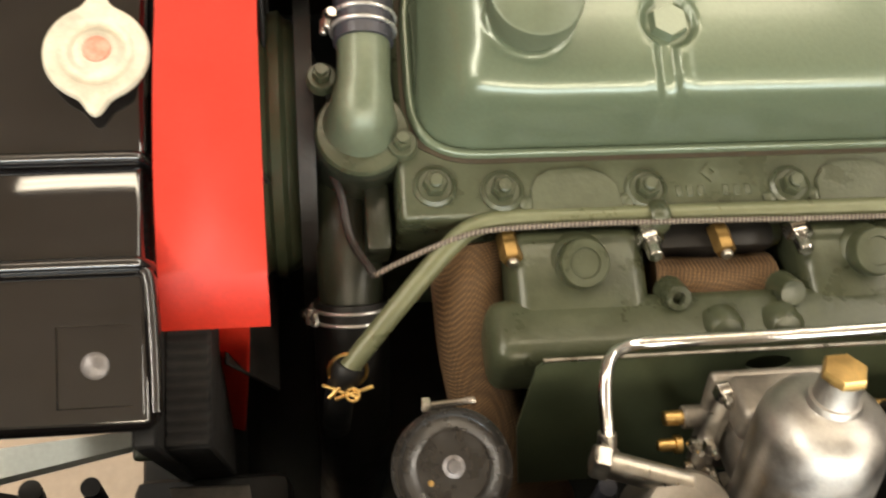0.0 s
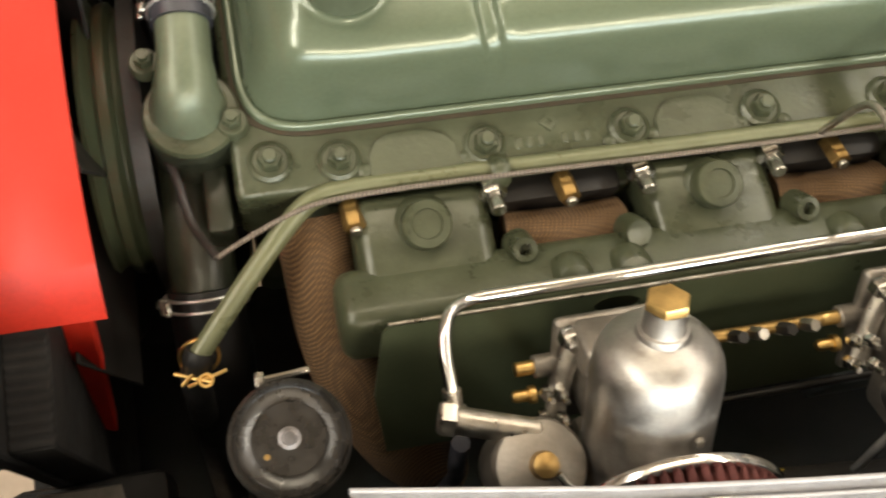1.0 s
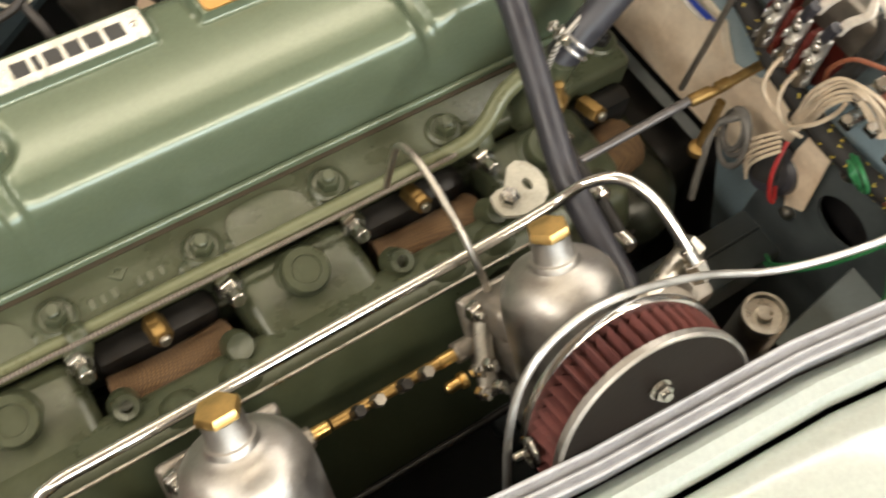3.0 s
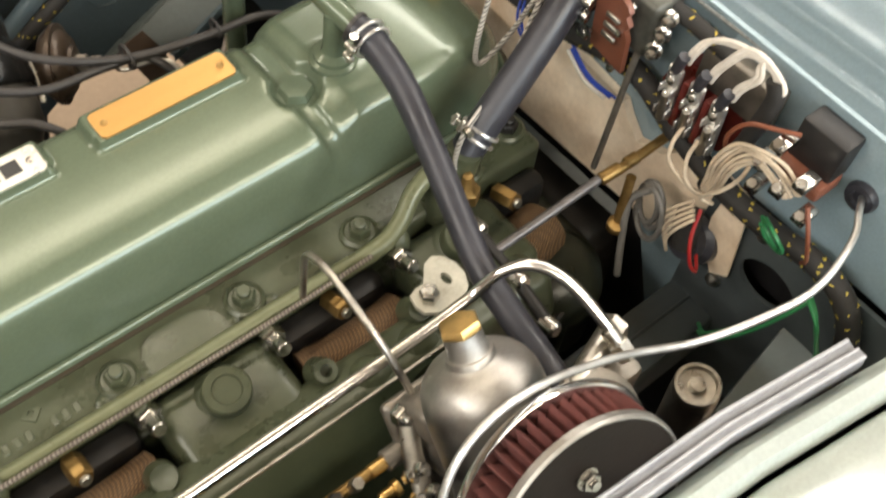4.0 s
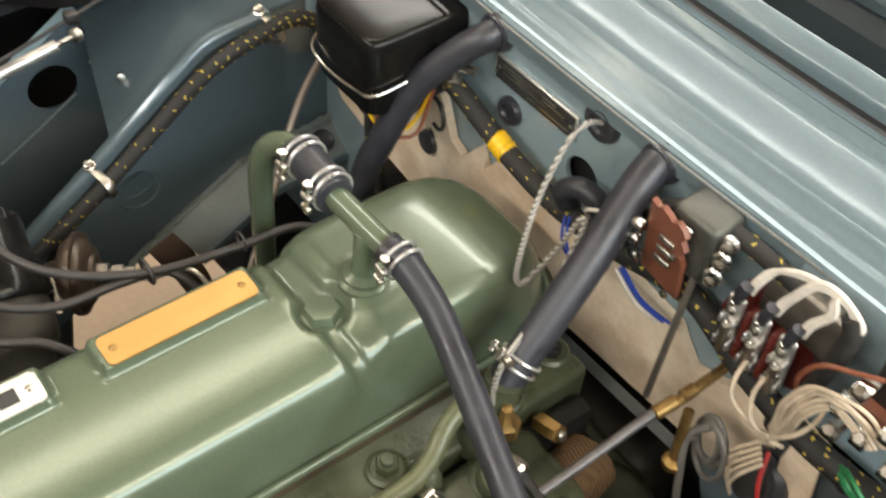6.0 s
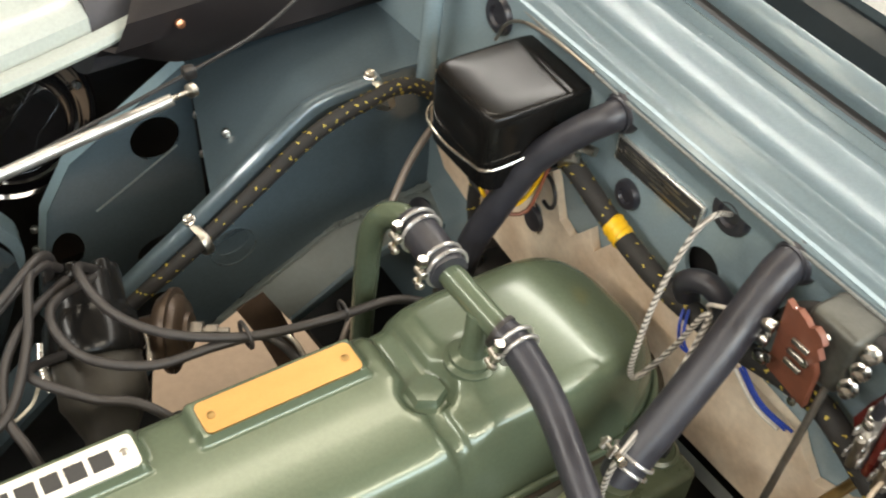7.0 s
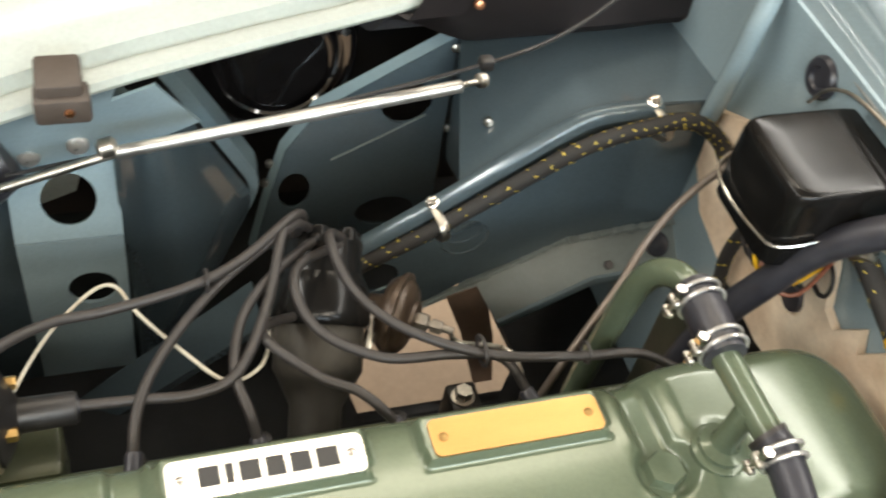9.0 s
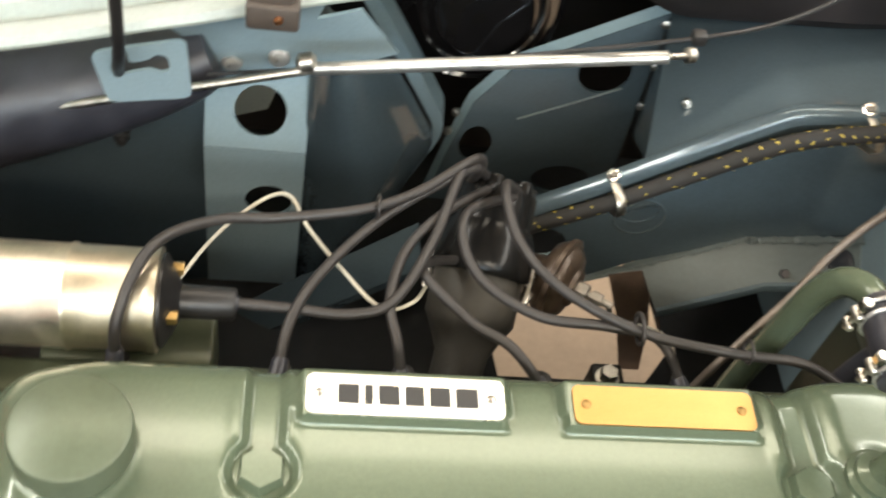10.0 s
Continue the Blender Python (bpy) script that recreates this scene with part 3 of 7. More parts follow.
tube(bm, [(0.395, 0.5315, 0.585), (0.440, 0.5312, 0.610), (0.492, 0.531, 0.640)], 0.0012, 6, 3)
solo("swage_line", bm, BODY_MATT, "thin raised swage line on the inner panel", "panel swage", kind="structure")

# front inner wing: flat panel, blue strip with holes, rounded cone
bm = fresh()
loft(bm, [[(x, 0.402 + 0.05 * ((0.092 - x) / 0.3) ** 2 - 0.02 * math.sin((0.092 - x) * 9) + 2.6 * max(0.0, z - 0.56) ** 2, z) for x in (0.092, 0.06, 0.02, -0.03, -0.09, -0.17, -0.30, -0.6)] for z in (0.30, 0.45, 0.56, 0.59, 0.62, 0.65, 0.68, 0.71, 0.74, 0.77)])
bmesh.ops.solidify(bm, geom=bm.faces[:], thickness=0.003)
solo("front_panel", bm, BODY_SHADED, "plain blue-grey front inner wing panel", "inner panel", kind="structure")
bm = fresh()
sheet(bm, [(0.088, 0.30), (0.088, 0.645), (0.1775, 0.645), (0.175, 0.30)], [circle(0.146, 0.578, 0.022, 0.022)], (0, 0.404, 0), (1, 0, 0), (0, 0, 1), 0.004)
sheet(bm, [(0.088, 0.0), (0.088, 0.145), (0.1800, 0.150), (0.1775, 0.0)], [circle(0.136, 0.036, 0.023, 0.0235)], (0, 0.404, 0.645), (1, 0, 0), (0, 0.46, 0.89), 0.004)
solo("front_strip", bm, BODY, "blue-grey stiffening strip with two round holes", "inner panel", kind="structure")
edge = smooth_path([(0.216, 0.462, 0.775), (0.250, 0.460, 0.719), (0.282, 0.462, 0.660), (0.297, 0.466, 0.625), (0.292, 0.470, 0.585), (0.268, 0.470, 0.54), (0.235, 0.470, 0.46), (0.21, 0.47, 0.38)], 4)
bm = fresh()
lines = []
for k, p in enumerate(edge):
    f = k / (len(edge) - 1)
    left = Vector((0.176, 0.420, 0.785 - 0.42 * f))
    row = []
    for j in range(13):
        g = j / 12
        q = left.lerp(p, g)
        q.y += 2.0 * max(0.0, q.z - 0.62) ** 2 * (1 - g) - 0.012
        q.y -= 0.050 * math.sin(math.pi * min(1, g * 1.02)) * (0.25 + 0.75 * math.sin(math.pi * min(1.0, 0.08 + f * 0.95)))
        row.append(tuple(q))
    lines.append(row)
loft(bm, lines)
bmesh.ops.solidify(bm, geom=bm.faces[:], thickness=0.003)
solo("wheel_arch", bm, BODY_SHADED, "blue-grey rounded wheel arch panel, slightly scratched", "inner panel", kind="structure", sharp=80)
bm = fresh()
loft(bm, [[tuple(p), tuple(p + Vector((0.010, 0.002, 0.006))), tuple(p + Vector((0.013, 0.03, 0.006)))] for p in edge[:24]])
bmesh.ops.solidify(bm, geom=bm.faces[:], thickness=0.002)
solo("arch_flange", bm, BODY, "pale blue-grey turned edge of the wheel arch", "inner panel", kind="structure")
bm = fresh()
plate(bm, [[(0.070, 0.340, 0.836), (0.185, 0.372, 0.846), (0.178, 0.390, 0.811), (0.079, 0.388, 0.782)], [(0.079, 0.388, 0.782), (0.178, 0.390, 0.811), (0.212, 0.392, 0.822), (0.245, 0.394, 0.780), (0.181, 0.392, 0.753), (0.095, 0.390, 0.730)]], 0.003)
solo("wing_bracket", bm, BODY, "blue-grey folded bracket bolted below the wing edge", "bracket", kind="structure")
# added black sheet: the dark of the wing cavity behind the panels
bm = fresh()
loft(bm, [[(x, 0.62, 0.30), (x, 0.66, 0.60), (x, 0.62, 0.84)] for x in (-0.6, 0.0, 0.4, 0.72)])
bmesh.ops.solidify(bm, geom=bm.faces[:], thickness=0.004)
solo("wing_cavity_shade", bm, BLACK, "black sheet for the shade under the wing behind the panels", "inner wing", kind="structure")

bm = fresh()
plate(bm, [[(0.120, 0.366, 0.455), (0.285, 0.366, 0.604), (0.292, 0.345, 0.565), (0.125, 0.345, 0.425)], [(0.125, 0.345, 0.425), (0.292, 0.345, 0.565), (0.292, 0.346, 0.555), (0.125, 0.346, 0.412)]], 0.003)
solo("front_ledge", bm, BODY_SHADED, "dull blue-grey chassis ledge beside the distributor", "inner panel", kind="structure")
bm = fresh()
tube(bm, [(-0.34, 0.345, 0.668), (-0.16, 0.356, 0.690), (-0.06, 0.365, 0.716), (0.02, 0.372, 0.740), (0.075, 0.378, 0.760), (0.10, 0.382, 0.770)], 0.05, 28, 5, radii=lambda f: 0.064 - 0.040 * f)
trunk = thing("side_duct", (-0.16, 0.356, 0.690), "black rubber air trunk below the wing edge", "air duct")
part("trunk", bm, RUBBER, trunk)
bm = fresh()
lathe(bm, (0.031, 0.345, 0.708), (0.1, -1, -0.1), [(0.0065, -0.012), (0.0065, 0.001), (0.0045, 0.002), (0.0040, 0.006), (0.0, 0.007)], 14)
part("bolt", bm, DARK, trunk)

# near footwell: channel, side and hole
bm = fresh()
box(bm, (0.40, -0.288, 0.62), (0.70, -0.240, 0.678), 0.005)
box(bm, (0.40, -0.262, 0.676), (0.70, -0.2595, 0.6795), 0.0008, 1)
solo("chassis_rail", bm, BODY_DIM, "blue-grey boxed chassis rail beside the engine", "chassis rail", kind="structure")
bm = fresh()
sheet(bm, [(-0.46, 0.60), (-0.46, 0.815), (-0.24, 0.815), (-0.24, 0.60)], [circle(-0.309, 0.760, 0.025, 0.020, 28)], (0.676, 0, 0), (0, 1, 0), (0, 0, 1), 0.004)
solo("footwell_near", bm, BODY_DIM, "grey footwell front panel with a large hole", "inner panel", kind="structure")
for side, y0, y1 in (("sill_far", 0.27, 0.36), ("sill_near", -0.36, -0.28)):
    bm = fresh()
    box(bm, (-0.5, y0, 0.28), (0.72, y1, 0.36), 0.008)
    solo(side, bm, BLACK, "black painted chassis side member low in the bay", "chassis rail", kind="structure")

# tan board on the bulkhead
bm = fresh()
board = [(-0.272, 0.716), (-0.272, 0.806), (-0.240, 0.812), (-0.205, 0.808), (-0.185, 0.786), (-0.160, 0.776), (-0.146, 0.790), (-0.137, 0.802), (-0.05, 0.812), (0.003, 0.814), (0.050, 0.812), (0.066, 0.806), (0.083, 0.782), (0.092, 0.800), (0.112, 0.774), (0.128, 0.780), (0.142, 0.812), (0.160, 0.835), (0.26, 0.84), (0.335, 0.80), (0.330, 0.740), (0.300, 0.708), (0.235, 0.692), (0.169, 0.684), (0.11, 0.692), (-0.18, 0.706)]
sheet(bm, board, [circle(0.158, 0.757, 0.010, 0.017)], (0.681, 0, 0), (0, 1, 0), (0, 0, 1), 0.008)
solo("insulation_board", bm, BOARD, "tan fibre insulation board with a wavy cut edge on the bulkhead", "insulation board")
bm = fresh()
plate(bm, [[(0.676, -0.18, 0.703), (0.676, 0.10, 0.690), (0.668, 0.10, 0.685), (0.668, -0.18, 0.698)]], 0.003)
solo("tunnel_flange", bm, BODY_DIM, "blue-grey flange along the tunnel opening", "inner panel", kind="structure")


# ---- engine ----
UP = Vector((0, 0.580, 0.814)).normalized()       # carburettor axis, leaning to the engine
OUT = Vector((0, -0.814, 0.580)).normalized()     # carburettor mouth

engine = thing("engine", (0.3, 0, 0.30), "green enamelled six-cylinder engine block and head", "engine")
bm = fresh()
box(bm, (-0.012, -0.085, 0.40), (0.640, 0.105, 0.690), 0.012)
part("block", bm, GREEN_DARK, engine)
bm = fresh()
box(bm, (-0.018, -0.108, 0.685), (0.632, 0.108, 0.758), 0.006, 3)
box(bm, (0.02, -0.122, 0.69), (0.62, -0.100, 0.722), 0.006, 3)
part("cylinder_head", bm, GREEN_CAST, engine, "green cast cylinder head")
NUTS = ((0.007, -0.084), (0.053, -0.089), (0.154, -0.091), (0.259, -0.092), (0.360, -0.090), (0.460, -0.092), (0.562, -0.092), (0.616, -0.081))
for x, y in NUTS:
    bm = lathe(fresh(), (x, y, 0.757), (0, 0, 1), [(0.0155, -0.002), (0.0150, 0.003), (0.0125, 0.005), (0.0115, 0.004), (0.0, 0.004)], 24)
    part("bolt_boss", bm, GREEN_CAST, engine)
for k, (x, y) in enumerate(NUTS):
    bm = fresh()
    hexnut(bm, (x, y, 0.760), (0, 0, 1), 0.0150, 0.009, turn=0.2 * k)
    cyl(bm, (x, y, 0.768), (x, y, 0.773), 0.0052, 12, chamfer=0.001)
    part("head_nut", bm, GREEN_CAST if k < 6 else DARK, engine)
# raised lands of the casting between the studs, and small cast lugs
for x in (0.053, 0.259):
    bm = fresh()
    sheet(bm, [(x + 0.019, -0.105), (x + 0.0195, -0.089), (x + 0.025, -0.080), (x + 0.034, -0.0745), (x + 0.060, -0.0735), (x + 0.073, -0.0795), (x + 0.080, -0.087), (x + 0.084, -0.105)], [], (0, 0, 0.7572), (1, 0, 0), (0, 1, 0), 0.0036)
    bmesh.ops.bevel(bm, geom=[e for e in bm.edges if all(v.co.z > 0.759 for v in e.verts) and len(e.link_faces) == 2 and e.calc_face_angle(0) > 1], offset=0.0009, segments=2, affect="EDGES")
    part("cast_land", bm, GREEN_CAST, engine)
for x, y in ((0.069, -0.0985), (0.140, -0.098), (0.243, -0.100), (0.276, -0.099), (0.344, -0.099), (0.376, -0.101), (0.476, -0.097)):
    bm = lathe(fresh(), (x, y, 0.757), (0, 0, 1), [(0.0058, -0.001), (0.0050, 0.0022), (0.0030, 0.0034), (0.0, 0.0038)], 14)
    part("cast_lug", bm, GREEN_CAST, engine)
# cast mark: a diamond and two illegible raised bars
bm = fresh()
sheet(bm, [(0.202, -0.073), (0.209, -0.080), (0.202, -0.087), (0.195, -0.080)], [[(0.202, -0.077), (0.205, -0.080), (0.202, -0.083), (0.199, -0.080)]], (0, 0, 0.7575), (1, 0, 0), (0, 1, 0), 0.002)
part("cast_diamond", bm, GREEN_CAST, engine)
for x in (0.178, 0.186, 0.194, 0.212, 0.220, 0.228):
    bm = fresh()
    box(bm, (x - 0.0026, -0.097, 0.7570), (x + 0.0026, -0.089, 0.7586), 0.0006, 1)
    part("cast_bar", bm, GREEN_CAST, engine)

# rocker cover: a pressed lid as one skin over a rounded plan
X0, X1, YC, HW_NEAR, HW_FAR, END, FRONT = -0.010, 0.668, 0.0035, 0.0690, 0.0860, 0.088, 0.058


def far_half(x):
    """Half width on the far side: a little fuller behind the rear groove."""
    t = min(1.0, max(0.0, (x - 0.46) / 0.06))
    return HW_FAR + 0.006 * t * t * (3 - 2 * t)


def cover_half(x, far):
    """Half width of the plan at x on one side: small corners in front, a broad round end behind."""
    hw, n = (far_half(x), 3.2) if far else (HW_NEAR, 2.2)
    if x < X0 + FRONT:
        d = (X0 + FRONT - x) / FRONT
        return hw - FRONT + FRONT * max(0.0, 1 - d ** 3) ** (1 / 3)
    if x > X1 - END:
        d = (x - X1 + END) / END
        return hw * max(0.0, 1 - d ** n) ** (1 / n)
    return hw


def inside(x, y):
    """Distance in from the plan's edge."""
    hw, n = (far_half(x), 3.2) if y > YC else (HW_NEAR, 2.2)
    yy = abs(y - YC)
    if x < X0 + FRONT:
        return FRONT - ((X0 + FRONT - x) ** 3 + max(0.0, yy - hw + FRONT) ** 3) ** (1 / 3)
    if x > X1 - END:
        dx, dy = (x - X1 + END) / END, yy / hw
        reach = (END * dx * dx + hw * dy * dy) / max(1e-9, dx * dx + dy * dy)
        return reach * (1 - (dx ** n + dy ** n) ** (1 / n))
    return min(hw - yy, x - X0)


def soft(a, b, v):
    t = min(1.0, max(0.0, (v - a) / (b - a)))
    return t * t * (3 - 2 * t)


def pad(x, y, x0, x1, y0, y1, e=0.005):
    return soft(x0 - e, x0, x) * (1 - soft(x1, x1 + e, x)) * soft(y0 - e, y0, y) * (1 - soft(y1, y1 + e, y))


def cover_z(x, y):
    d = inside(x, y)
    end = soft(0.560, 0.672, x)
    if d < 0.007:
        z = 0.7585 + 0.0055 * math.sqrt(max(0.0, 1 - ((d - 0.0035) / 0.0036) ** 2))
    else:
        g, n = (d - 0.0065) / (0.0095 - 0.002 * end + 0.014 * (1 - soft(-0.01, 0.08, x))), 3.2
        fall = (1 - min(1.0, max(0.0, (x - 0.535) / (X1 - 0.535))) ** 2.8) ** (1 / 2.8)
        crown = 0.0068 - 0.75 * (y - 0.013) ** 2
        z = 0.763 + (0.0570 * g / (1 + g ** n) ** (1 / n) + crown * soft(0.8, 3.0, g)) * fall
    z += 0.0065 * soft(0.478, 0.496, x) * soft(0.010, 0.022, d) * (1 - soft(0.58, 0.66, x))
    top = soft(0.014, 0.032, d)
    for xg in (0.162, 0.471):
        side = y - 0.002
        mid = xg + (0.004 * math.sin(side * 60) if side < 0 else 0.0)
        half = 0.0062 if side < 0 else 0.0095
        groove = 1 - soft(half - 0.0025, half + 0.0025, abs(x - mid))
        r = math.hypot(x - xg, side)
        dish = 1 - soft(0.0155, 0.0200, r)
        z -= 0.0050 * max(groove, dish) * soft(0.007, 0.016, d)
        z += 0.0010 * math.exp(-((abs(x - mid) - half - 0.006) / 0.004) ** 2) * top * soft(0.016, 0.026, r)
    for x0, x1 in ((0.182, 0.294), (0.331, 0.443)):
        z += (0.8340 - z) * pad(x, y, x0, x1, 0.0315, 0.0595, 0.006 if y > 0.04 else 0.0035)
    z += 0.0020 * (1 - soft(0.0275, 0.0305, math.hypot(x - 0.068, y - 0.006)))
    z += 0.0022 * math.exp(-(math.hypot(x - 0.506, y - 0.004) / 0.021) ** 6)
    return z


cover = thing("rocker_cover", (0.3, 0, 0.757), "green enamelled pressed-steel rocker cover along the engine top", "rocker cover")
bm = fresh()
nx, ny = 340, 120
us = [0.5 - 0.5 * math.cos(math.pi * k / nx) * (0.55 + 0.45 * abs(math.cos(math.pi * k / nx))) for k in range(nx + 1)]
us = [0.35 * u + 0.65 * k / nx for k, u in enumerate(us)]
vs = [0.45 * (k / ny * 2 - 1) + 0.55 * math.sin((k / ny - 0.5) * math.pi) for k in range(ny + 1)]
rows = []
for u in us:
    x = X0 + 1e-4 + (X1 - X0 - 2e-4) * u
    ys = [YC + cover_half(x, v > 0) * v for v in vs]
    rows.append([bm.verts.new((x, y, cover_z(x, y))) for y in ys])
for p, q in zip(rows, rows[1:]):
    for k in range(ny):
        bm.faces.new((p[k], q[k], q[k + 1], p[k + 1]))
part("lid", bm, GREEN, cover, sharp=60)
bm = fresh()
n = 96
rim = []
for k in range(n):
    # the plan's outline, walked round
    f = k / n
    if f < 0.5:
        x = X0 + (X1 - X0) * (0.5 - 0.5 * math.cos(math.pi * f * 2))
        y = YC - cover_half(x, False)
    else:
        x = X0 + (X1 - X0) * (0.5 + 0.5 * math.cos(math.pi * (f - 0.5) * 2 + math.pi) * -1)
        y = YC + cover_half(x, True)
    rim.append((x, y))
rings = []
for zz, grow in ((0.7575, -0.001), (0.7575, 0.003), (0.7592, 0.0030), (0.7592, -0.001)):
    rings.append([bm.verts.new((x + (grow if x > 0.3 else -grow) * (abs(y - YC) < 0.06), y + (grow if y > YC else -grow), zz)) for x, y in rim])
ring_faces(bm, rings + [rings[0]], cap=(False, False))
part("gasket", bm, material("brown_cork_gasket", (0.042, 0.030, 0.014), 0.8, 0, 0.3, 120, 0.5, 600), cover)
for x in (0.162, 0.471):
    bm = fresh()
    lathe(bm, (x, 0.002, 0.813), (0, 0, 1), [(0.0150, 0), (0.0150, 0.002), (0.0135, 0.003), (0.0, 0.003)], 24)
    part("washer", bm, GREEN, cover)
    bm = fresh()
    hexnut(bm, (x, 0.002, 0.815), (0, 0, 1), 0.0240, 0.0135, 0.38, turn=0.52)
    part("cap_bolt", bm, GREEN, cover)
filler = part("filler_cap", lathe(fresh(), (0.068, 0.006, 0.826), (0, 0, 1), [(0.026, 0), (0.026, 0.010), (0.0285, 0.0105), (0.0305, 0.013), (0.0305, 0.0285), (0.0298, 0.0310), (0.0280, 0.0322), (0.0, 0.0334)], 48), GREEN_DULL, cover, "round green oil filler cap")
bm = fresh()
for ang in (0.3, 1.35, 2.4, 3.45, 4.5, 5.55):
    box(bm, (-0.004, -0.0016, 0), (0.004, 0.0016, 0.0003), 0.0001, 1, Matrix.Translation((0.068 + 0.010 * math.cos(ang), 0.006 + 0.010 * math.sin(ang), 0.8585)) @ Matrix.Rotation(ang, 4, "Z"))
part("embossing", bm, GREEN_DULL, filler)


def name_plate(name, x0, x1, mat, label):
    p = thing(name, ((x0 + x1) / 2, 0.044, 0.834), label, "name plate", "plates on the rocker cover")
    bm = fresh()
    r = 0.0045
    outline = [(cx + r * math.cos(a), cy + r * math.sin(a)) for cx, cy, a0 in ((x1 - r, 0.0565 - r, 0), (x0 + r, 0.0565 - r, 1), (x0 + r, 0.0315 + r, 2), (x1 - r, 0.0315 + r, 3)) for a in [(a0 + k / 5) * math.pi / 2 for k in range(6)]]
    sheet(bm, outline, [], (0, 0, 0.8337), (1, 0, 0), (0, 1, 0), 0.0018)
    part("plate", bm, mat, p)
    for x in (x0 + 0.0075, x1 - 0.0075):
        bm = fresh()
        lathe(bm, (x, 0.044, 0.8353), (0, 0, 1), [(0.0030, 0), (0.0028, 0.0008), (0.0016, 0.0016), (0.0, 0.0018)], 14)
        part("rivet", bm, STEEL if mat is BADGE else BRASS_DULL, p)
    return p


badge = name_plate("maker_badge", 0.183, 0.2935, BADGE, "silvered maker's badge with bold black lettering bars")
x = 0.2005
for wide in (0.0115, 0.0045, 0.0115, 0.0105, 0.0115, 0.0125):
    # letters stand as plain upright bars
    bm = fresh()
    box(bm, (x, 0.0380, 0.8353), (x + wide, 0.0502, 0.8360), 0.0002, 1)
    part("lettering", bm, LETTERING, badge)
    x += wide + 0.0032
name_plate("brass_plate", 0.3335, 0.4415, PLATE, "plain brass engine plate, faintly stamped, fixed by rivets")


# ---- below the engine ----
# near-black sheets and crossmember put the shade under the engine into colour
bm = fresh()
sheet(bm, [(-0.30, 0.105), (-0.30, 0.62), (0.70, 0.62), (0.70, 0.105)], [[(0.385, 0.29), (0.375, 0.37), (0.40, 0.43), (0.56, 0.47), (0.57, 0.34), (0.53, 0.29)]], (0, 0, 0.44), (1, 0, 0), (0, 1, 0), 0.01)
solo("shade_sheet_far", bm, DEEP_SHADE, "near-black sheet for the shade under the engine, open to the floor", "undertray", kind="structure")
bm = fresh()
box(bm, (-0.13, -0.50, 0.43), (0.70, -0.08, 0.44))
solo("shade_sheet_near", bm, DEEP_SHADE, "near-black sheet for the shade below the carburettors", "undertray", kind="structure")
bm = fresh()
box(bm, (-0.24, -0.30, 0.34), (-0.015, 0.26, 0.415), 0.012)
solo("front_crossmember", bm, DEEP_SHADE, "crossmember under the front of the engine, near-black for shade", "crossmember", kind="structure")
bm = fresh()
plate(bm, [[(0.470, 0.339, 0.574), (0.4985, 0.338, 0.588), (0.513, 0.328, 0.560), (0.524, 0.324, 0.52), (0.538, 0.322, 0.44), (0.516, 0.322, 0.44), (0.490, 0.330, 0.525)]], 0.004)
solo("chassis_gusset", bm, GUSSET, "brown-grey chassis gusset under the ledge", "chassis gusset", kind="structure")
bm = fresh()
box(bm, (0.645, -0.17, 0.40), (0.90, 0.24, 0.66), 0.03, 3)
bell = thing("gearbox_bell", (0.77, 0.03, 0.40), "dark oily gearbox housing behind the engine", "gearbox")
part("housing", bm, DARK, bell)
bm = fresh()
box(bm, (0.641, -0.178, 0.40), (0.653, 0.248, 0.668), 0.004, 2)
part("flange", bm, GREEN_DEEP, bell)
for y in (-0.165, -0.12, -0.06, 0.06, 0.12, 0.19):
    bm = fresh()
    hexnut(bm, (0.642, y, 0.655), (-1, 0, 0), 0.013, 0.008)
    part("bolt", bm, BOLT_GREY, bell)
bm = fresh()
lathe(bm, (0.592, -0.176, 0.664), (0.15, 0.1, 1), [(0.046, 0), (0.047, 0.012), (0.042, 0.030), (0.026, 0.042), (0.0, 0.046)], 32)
solo("bell_cover", bm, GREEN_DEEP, "green rounded cast cover at the engine rear", "engine cover")

# ---- manifolds ----
intake = thing("intake_manifold", (0.28, -0.18, 0.70), "green cast intake manifold with three ports", "intake manifold")
bm = fresh()
mlog = Matrix.Translation((0, -0.189, 0.733)) @ Matrix.Rotation(radians(-22), 4, "X")
box(bm, (0.036, -0.027, -0.026), (0.556, 0.024, 0.024), 0.013, 4, mlog)
part("gallery", bm, GREEN_CAST, intake)
for xb in (0.103, 0.311, 0.519):
    bm = fresh()
    box(bm, (xb - 0.048, -0.185, 0.700), (xb + 0.048, -0.112, 0.752), 0.012, 3)
    part("port", bm, GREEN_CAST, intake)
    bm = fresh()
    lathe(bm, (xb, -0.138, 0.740), (0, -0.25, 1), [(0.026, 0), (0.020, 0.012), (0.0175, 0.014), (0.0172, 0.026), (0.016, 0.0275), (0.0105, 0.0278), (0.0100, 0.0262), (0.0, 0.0262)], 28)
    part("boss", bm, GREEN_CAST, intake)
for xr, plug in ((0.166, False), (0.247, True), (0.373, False), (0.455, True)):
    bm = fresh()
    if plug:
        lathe(bm, (xr, -0.160, 0.742), (0, -0.55, 1), [(0.0110, 0), (0.0098, 0.018), (0.0088, 0.0215), (0.0, 0.022)], 22)
    else:
        lathe(bm, (xr, -0.160, 0.742), (0, -0.55, 1), [(0.0110, 0), (0.0092, 0.018), (0.0084, 0.0215), (0.0045, 0.0218), (0.0042, 0.014), (0.0, 0.014)], 22)
    part("plug" if plug else "stud_boss", bm, GREEN_CAST, intake)
